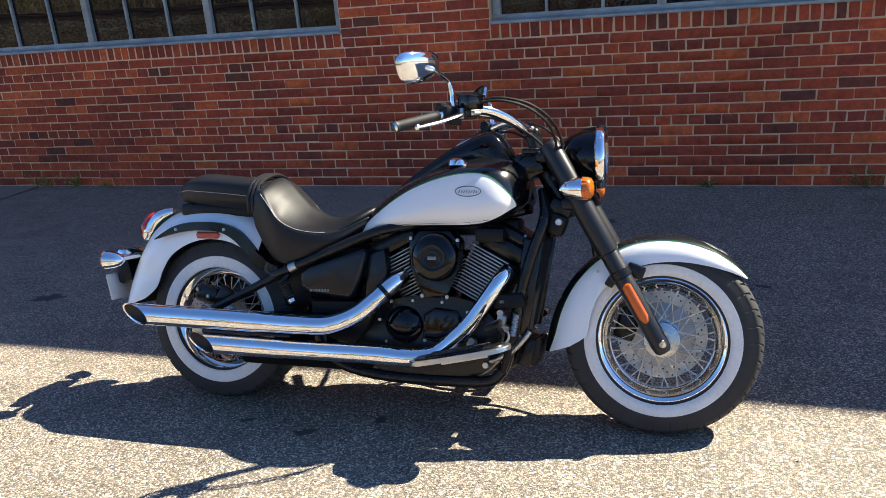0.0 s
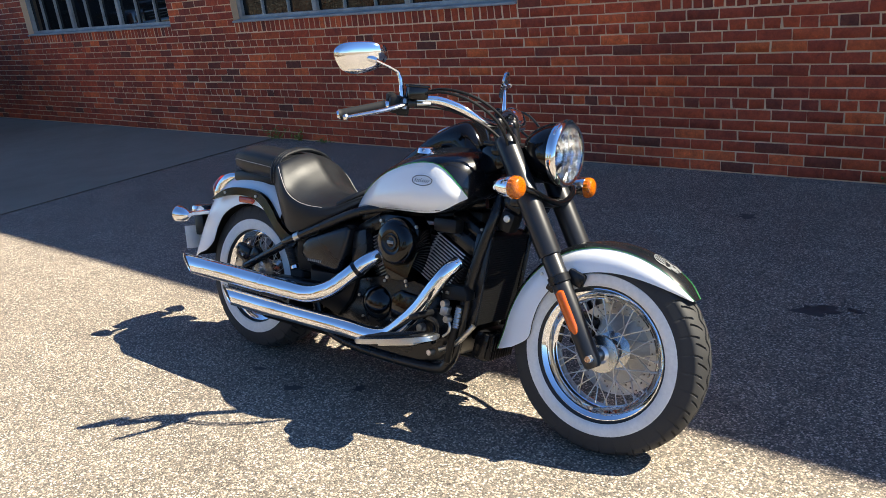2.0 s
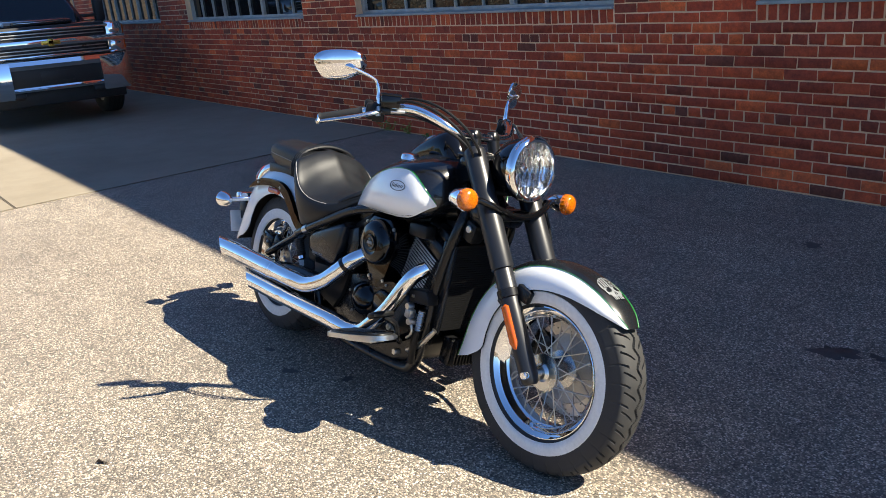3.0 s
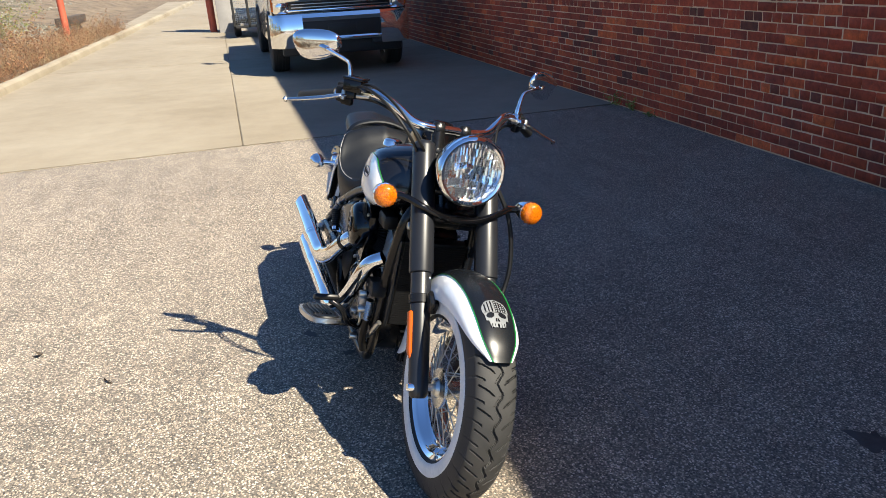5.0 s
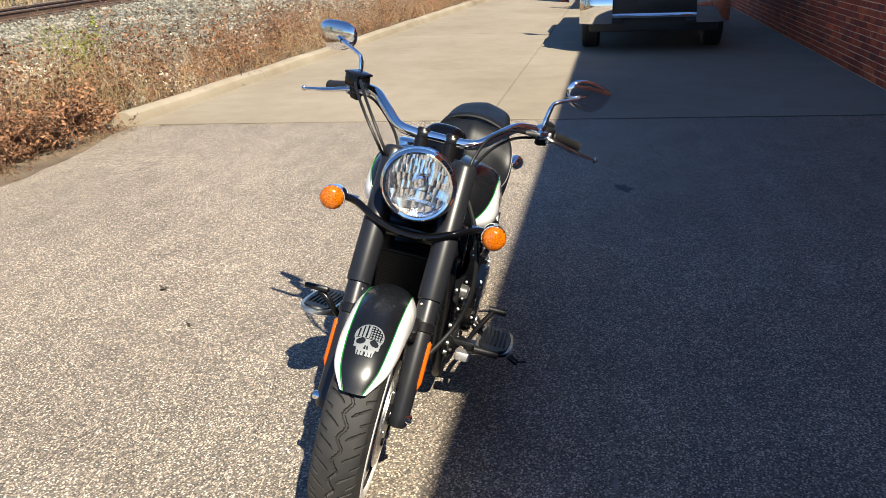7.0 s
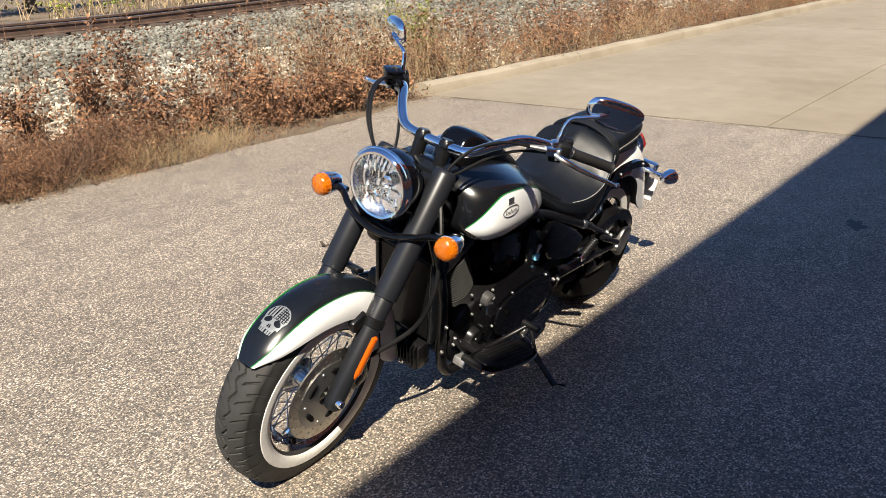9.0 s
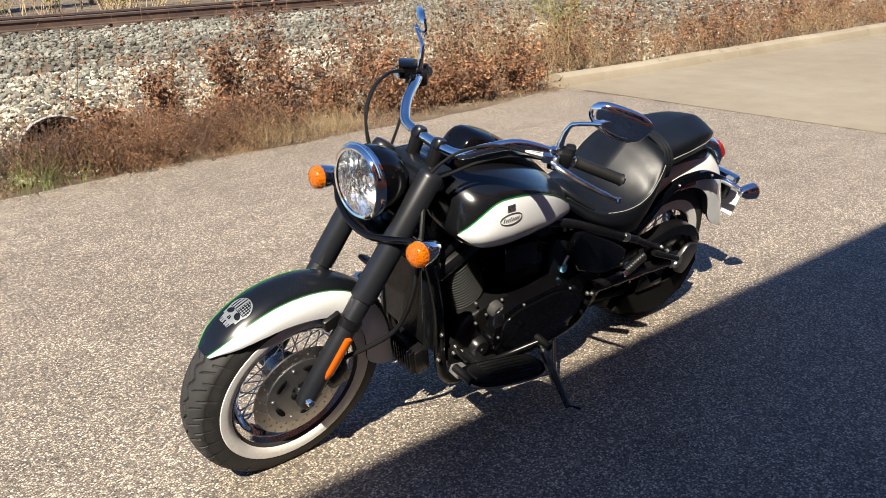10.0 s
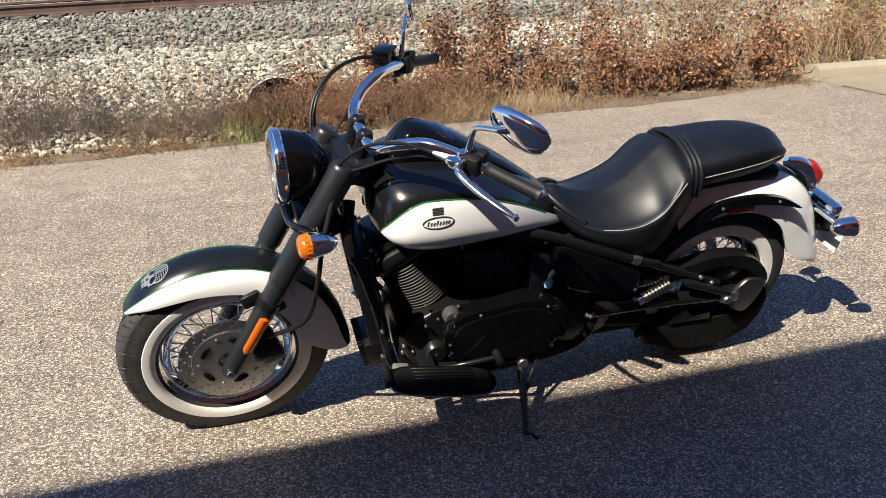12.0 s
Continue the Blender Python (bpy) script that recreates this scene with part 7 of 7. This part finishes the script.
def shrub(x, y, h, w, seed, leaf_mat, n, label):
    s = thing("shrub", pose(x, y, gb(x, y)), label, "shrub", "shrubs on the bank")
    t, l = Tuft(seed), Tuft(seed + 1)
    rr = t.r
    for _ in range(11):
        pts = t.stem((rr.gauss(0, 0.05 * w), rr.gauss(0, 0.05 * w), -0.03), (rr.gauss(0, 0.4 * w), rr.gauss(0, 0.4 * w), 1), h * rr.uniform(0.5, 1.15), 0.005, 0.6, 6)
        for q in pts[2:]:
            for _ in range(2):
                k = t.stem(q, (rr.gauss(0, 1), rr.gauss(0, 1), 0.4), 0.22 * h, 0.003, 0.5, 3)
                for z in k[1:]:
                    for _ in range(n):
                        l.leaf(z + Vector((rr.gauss(0, 0.03), rr.gauss(0, 0.03), rr.gauss(0, 0.03))), rr.uniform(0.018, 0.058))
    tagged(part("branching", t.mesh("branching", BARK), None, s), kind="stuff")
    tagged(part("foliage", l.mesh("foliage", leaf_mat), None, s), kind="stuff")
    return s


for i, (x, y, h, w) in enumerate(((-2.45, -1.95, 0.55, 1.1), (-2.95, -1.85, 0.50, 1.2), (-2.20, -2.35, 0.62, 0.22), (-3.55, -1.75, 0.50, 1.1), (-4.05, -1.62, 0.42, 1.4), (-4.55, -1.66, 0.44, 1.4), (-5.05, -1.70, 0.42, 1.4), (-3.9, -2.5, 0.85, 0.8), (-4.9, -2.4, 0.95, 0.8), (-2.9, -2.9, 0.85, 0.20),
                                  (-5.6, -2.2, 0.85, 1.1), (-6.3, -2.0, 0.75, 1.2), (-1.55, -2.2, 0.55, 0.15), (-7.4, -2.3, 0.95, 1.0), (-8.6, -2.0, 0.75, 1.1), (-9.7, -2.2, 0.9, 1.1), (-11.0, -2.1, 0.9, 1.1), (-12.6, -2.4, 1.0, 1.2), (-15.0, -2.3, 1.0, 1.2), (-18.5, -2.4, 1.0, 1.2), (-0.95, -1.75, 0.40, 0.6))):
    shrub(x, y, h, w, 100 + 3 * i, LEAF_RUST, 3, "leafy rust brown dead shrub on the bank")
shrub(-7.0, -2.9, 0.8, 0.8, 190, LEAF_GREEN, 4, "yellow green leafy shrub on the bank")
shrub(-20.5, -3.0, 1.6, 1.0, 194, LEAF_GREEN, 4, "yellow green leafy shrub on the bank")

# ---- culvert end ----
cul = []
for j in range(13):
    rr_ = 0.30 + (0.008 if j % 2 else 0.0)
    cul.append((rr_, 0.84 * j / 12))
prof = cul + [(r - 0.012, h) for r, h in cul[::-1]]
cm = pose(-0.66, -1.96, 0.10, 0, 0, -14) @ pose(0, 0, 0, -14, 0, 180)
cv = part("culvert_pipe", moved(lathe(prof, 40, "y", closed=True), cm), GALVANISED)
# a dark disc across the pipe paints the shade inside its mouth
part("pipe_mouth", moved(lathe([(0.0, 0.36), (0.285, 0.36), (0.285, 0.37), (0.0, 0.37)], 32, "y"), cm), SHADE_DARK, cv)
tagged(cv, "corrugated galvanised culvert pipe end half buried in stones", "pipe")

# ---- trees beyond the railway ----
def tree(x, y, h, seed, leaf_mat, label):
    t = thing("tree", pose(x, y, gb(x, y) - 0.1), label, "tree", "trees beyond the railway")
    wood, l = Tuft(seed), Tuft(seed + 1)
    rr = wood.r
    trunk = tube(spline([(0, 0, 0), (rr.gauss(0, 0.1), rr.gauss(0, 0.1), h * 0.3), (rr.gauss(0, 0.25), rr.gauss(0, 0.25), h * 0.65), (rr.gauss(0, 0.4), rr.gauss(0, 0.4), h)], 4), list(np.linspace(0.20, 0.03, 13)), 10)
    part("trunk", trunk, BARK, t)
    for _ in range(34):
        z = h * rr.uniform(0.12, 0.95)
        reach = h * 0.36 * (1.15 - z / h)
        a = rr.uniform(0, 6.28)
        pts = wood.stem((0, 0, z), (math.cos(a), math.sin(a), rr.uniform(0.2, 0.8)), reach, 0.05 * (1.1 - z / h), 0.4, 5)
        for q in pts[1:]:
            for _ in range(14):
                l.leaf(q + Vector((rr.gauss(0, 0.35), rr.gauss(0, 0.35), rr.gauss(0, 0.35))), rr.uniform(0.12, 0.24))
    tagged(part("branching", wood.mesh("branching", BARK), None, t), kind="stuff")
    tagged(part("crown", l.mesh("crown", leaf_mat), None, t), kind="stuff")
    return t


for i in range(17):
    tree(9 - 2.6 * i + sp.uniform(-0.8, 0.8), -20.0 + sp.uniform(-2.5, 1.5), sp.uniform(5.0, 8.0), 300 + 5 * i, (LEAF_GREEN, LEAF_RUST, LEAF_GREEN, WEED_STRAW)[i % 4], "autumn tree with thin yellowing foliage")
hedge = [(sp.uniform(-16, 12), sp.uniform(-18.5, -15.5), sp.uniform(0.6, 1.4)) for _ in range(160)] + [(x, sp.uniform(-19.5, -15.0), sp.uniform(0.6, 1.5)) for x in (sp.uniform(-75, -14) for _ in range(320))]
brush("dry_brush", hedge, 1.5, 5, 3, WEED_STRAW, LEAF_GREEN, "tall mixed brush beyond the railway", 51, 0.10, r=0.010)

# ---- weeds in the joint at the foot of the wall, leaves and grit on the ground ----
for i, (x, h) in enumerate(((-5.95, 0.24), (-5.60, 0.15), (0.95, 0.20), (-0.05, 0.08), (-5.2, 0.06))):
    w = Tuft(700 + i)
    for _ in range(16):
        q = w.stem((x + w.r.gauss(0, 0.05), WALL_Y - 0.03 + w.r.gauss(0, 0.012), gz(WALL_Y) - 0.01), (w.r.gauss(0, 0.6), w.r.gauss(-0.25, 0.25), 1), h * w.r.uniform(0.4, 1.1), 0.0025, 0.7)
        for z in q[1:]:
            w.leaf(z, w.r.uniform(0.012, 0.034))
    tagged(new("wall_weed", w.mesh("wall_weed", LEAF_GREEN)), "small green weed growing at the foot of the wall", "weed", "weeds along the wall")
lv = Tuft(800)
for _ in range(150):
    x, y = lv.r.uniform(-5, 3), lv.r.uniform(-1.0, 5.6)
    lv.leaf((x, y, gz(y) + 0.006), lv.r.uniform(0.006, 0.016))
tagged(new("leaf_litter", lv.mesh("leaf_litter", TIMBER)), "tiny scraps of dead leaf scattered on the asphalt", "litter", kind="stuff")
for i, (x, y) in enumerate(((-1.18, 1.43), (-1.55, 1.12))):
    lf = Tuft(820 + i)
    for _ in range(3):
        lf.leaf((x, y, gz(y) + 0.008), 0.045)
    tagged(new("dead_leaf", lf.mesh("dead_leaf", TIMBER)), "single dark dead leaf lying on the asphalt", "leaf", "dead leaves on the lot")


def stain(x, y, r, seed):
    """A thin ragged patch of old oil on the asphalt."""
    q = random.Random(seed)
    n = 26
    ph = [q.uniform(0, 6.28) for _ in range(4)]
    rim = []
    for i in range(n):
        a = 2 * math.pi * i / n
        k = r * (0.75 + 0.22 * math.sin(2 * a + ph[0]) + 0.16 * math.sin(5 * a + ph[1]) + 0.10 * math.sin(9 * a + ph[2]))
        rim.append((x + k * math.cos(a) * 1.5, y + k * math.sin(a)))
    verts = [(x, y, gz(y) + 0.0025)] + [(a, b, gz(b) + 0.0015) for a, b in rim]
    faces = [(0, 1 + i, 1 + (i + 1) % n) for i in range(n)]
    tagged(new("oil_stain", slab_mesh("oil_stain", verts, faces, OIL)), "dark dried oil stain soaked into the asphalt", "stain", "oil stains on the lot", "structure")


for i, (x, y, r) in enumerate(((0.105, 3.84, 0.075), (0.24, 3.90, 0.03), (-1.36, 2.23, 0.030), (-1.62, 2.27, 0.022), (-1.12, 2.36, 0.025), (-0.62, 5.0, 0.05), (-3.5, 3.3, 0.07), (0.9, 4.3, 0.06))):
    stain(x, y, r, 900 + i)


def tyre_mark(pts, width):
    """A faint pale scuff left on the asphalt by a turning tyre."""
    line = spline(pts, 8)
    q = random.Random(77)
    verts, faces = [], []
    for i, p in enumerate(line):
        way = np.array(line[min(i + 1, len(line) - 1)]) - np.array(line[max(i - 1, 0)])
        side = np.array((-way[1], way[0])) / np.linalg.norm(way)
        w = width * q.uniform(0.35, 1.0)
        for k in (-0.5, 0.5):
            x, y = np.array(p) + side * w * k
            verts.append((float(x), float(y), gz(y) + 0.0012))
    for i in range(len(line) - 1):
        if q.random() < 0.72:
            faces.append((2 * i, 2 * i + 1, 2 * i + 3, 2 * i + 2))
    tagged(new("tyre_mark", slab_mesh("tyre_mark", verts, faces, SCUFF)), "faint pale curved tyre scuff on the asphalt", "mark", kind="structure")


tyre_mark([(-1.064, 2.82), (-0.917, 3.01), (-0.749, 3.158), (-0.515, 3.233), (-0.298, 3.251), (-0.143, 3.227)], 0.016)

# ---- bricks of the wall: the stretch nearest the camera one by one, the rest joined ----
def brick_mesh(name, length, height, seed):
    rnd = random.Random(seed)
    bm = box((length, 0.05, height), (0, 0.0205, 0), 0.0032, seg=1)
    for v in bm.verts:
        v.co += Vector((rnd.uniform(-0.0035, 0.0035), rnd.uniform(-0.0015, 0.0015), rnd.uniform(-0.0018, 0.0018)))
    return mesh_of(name, bm, BRICK, 60)


JOINT = 0.0082
STRETCH = [brick_mesh("brick", PITCH - JOINT, COURSE - JOINT, s) for s in range(4)]
HALF = [brick_mesh("brick", PITCH / 2 - JOINT, COURSE - JOINT, 20 + s) for s in range(4)]
ROWLOCK = [brick_mesh("brick", COURSE - 0.013, 0.104, 40 + s) for s in range(4)]
single, loose = [], []
rnd = random.Random(11)


def lay(kind, x, z):
    jit = (rnd.uniform(-0.0025, 0.0025), rnd.uniform(-0.002, 0.002), rnd.uniform(-0.0015, 0.0015))
    item = (kind, rnd.randrange(4), x + jit[0], WALL_Y + jit[1], z + jit[2], rnd.uniform(-0.4, 0.4))
    near = -3.55 < x < 0.35 and z < SILL_Z
    (single if near and len(single) < 300 else loose).append(item)


n_low = int(round((SILL_Z - 0.115 - BASE_Z) / COURSE))
for c in range(0, int((WIN_TOP - BASE_Z) / COURSE)):
    z = SILL_Z - 0.115 - (n_low - c) * COURSE + COURSE / 2
    header = c in (n_low - 2, n_low - 9)
    step = PITCH / 2 if header else PITCH
    x = XL + (PITCH / 2 if c % 2 else 0) + rnd.uniform(-0.02, 0.02)
    while x < 4.6:
        if z < SILL_Z - 0.115:
            lay("half" if header else "whole", x, z)
        x += step
    if z > SILL_Z - 0.115:
        for a, b in PIERS:
            unit = (b - a) / 5.5
            at = a
            for i in range(6):
                half = i == (0 if c % 2 else 5)
                lay("half" if half else "whole", at + unit * (0.25 if half else 0.5), z)
                at += unit * (0.5 if half else 1.0)
for k in range(len(PIERS) - 1):
    a, b = PIERS[k + 1][1], PIERS[k][0]
    n = int((b - a) / COURSE)
    for i in range(n):
        lay("rowlock", a + (i + 0.5) * (b - a) / n, SILL_Z - 0.055)
SETS = {"whole": STRETCH, "half": HALF, "rowlock": ROWLOCK}
for kind, v, x, y, z, tilt in single:
    part("brick", SETS[kind][v], None, wall, m=pose(x, y, z, 0, tilt, 0) @ Matrix.Diagonal((0.962 if z > SILL_Z - 0.1 and kind != "rowlock" else 1.0, 1, 1, 1)))
verts, faces = [], []
for kind, v, x, y, z, tilt in loose:
    me = SETS[kind][v]
    base = len(verts)
    m = pose(x, y, z, 0, tilt, 0) @ Matrix.Diagonal((0.962 if z > SILL_Z - 0.1 and kind != "rowlock" else 1.0, 1, 1, 1))
    verts += [tuple(m @ p.co) for p in me.vertices]
    faces += [tuple(base + i for i in p.vertices) for p in me.polygons]
tagged(part("brickwork", slab_mesh("brickwork", verts, faces, BRICK_FAR), None, wall), kind="stuff")
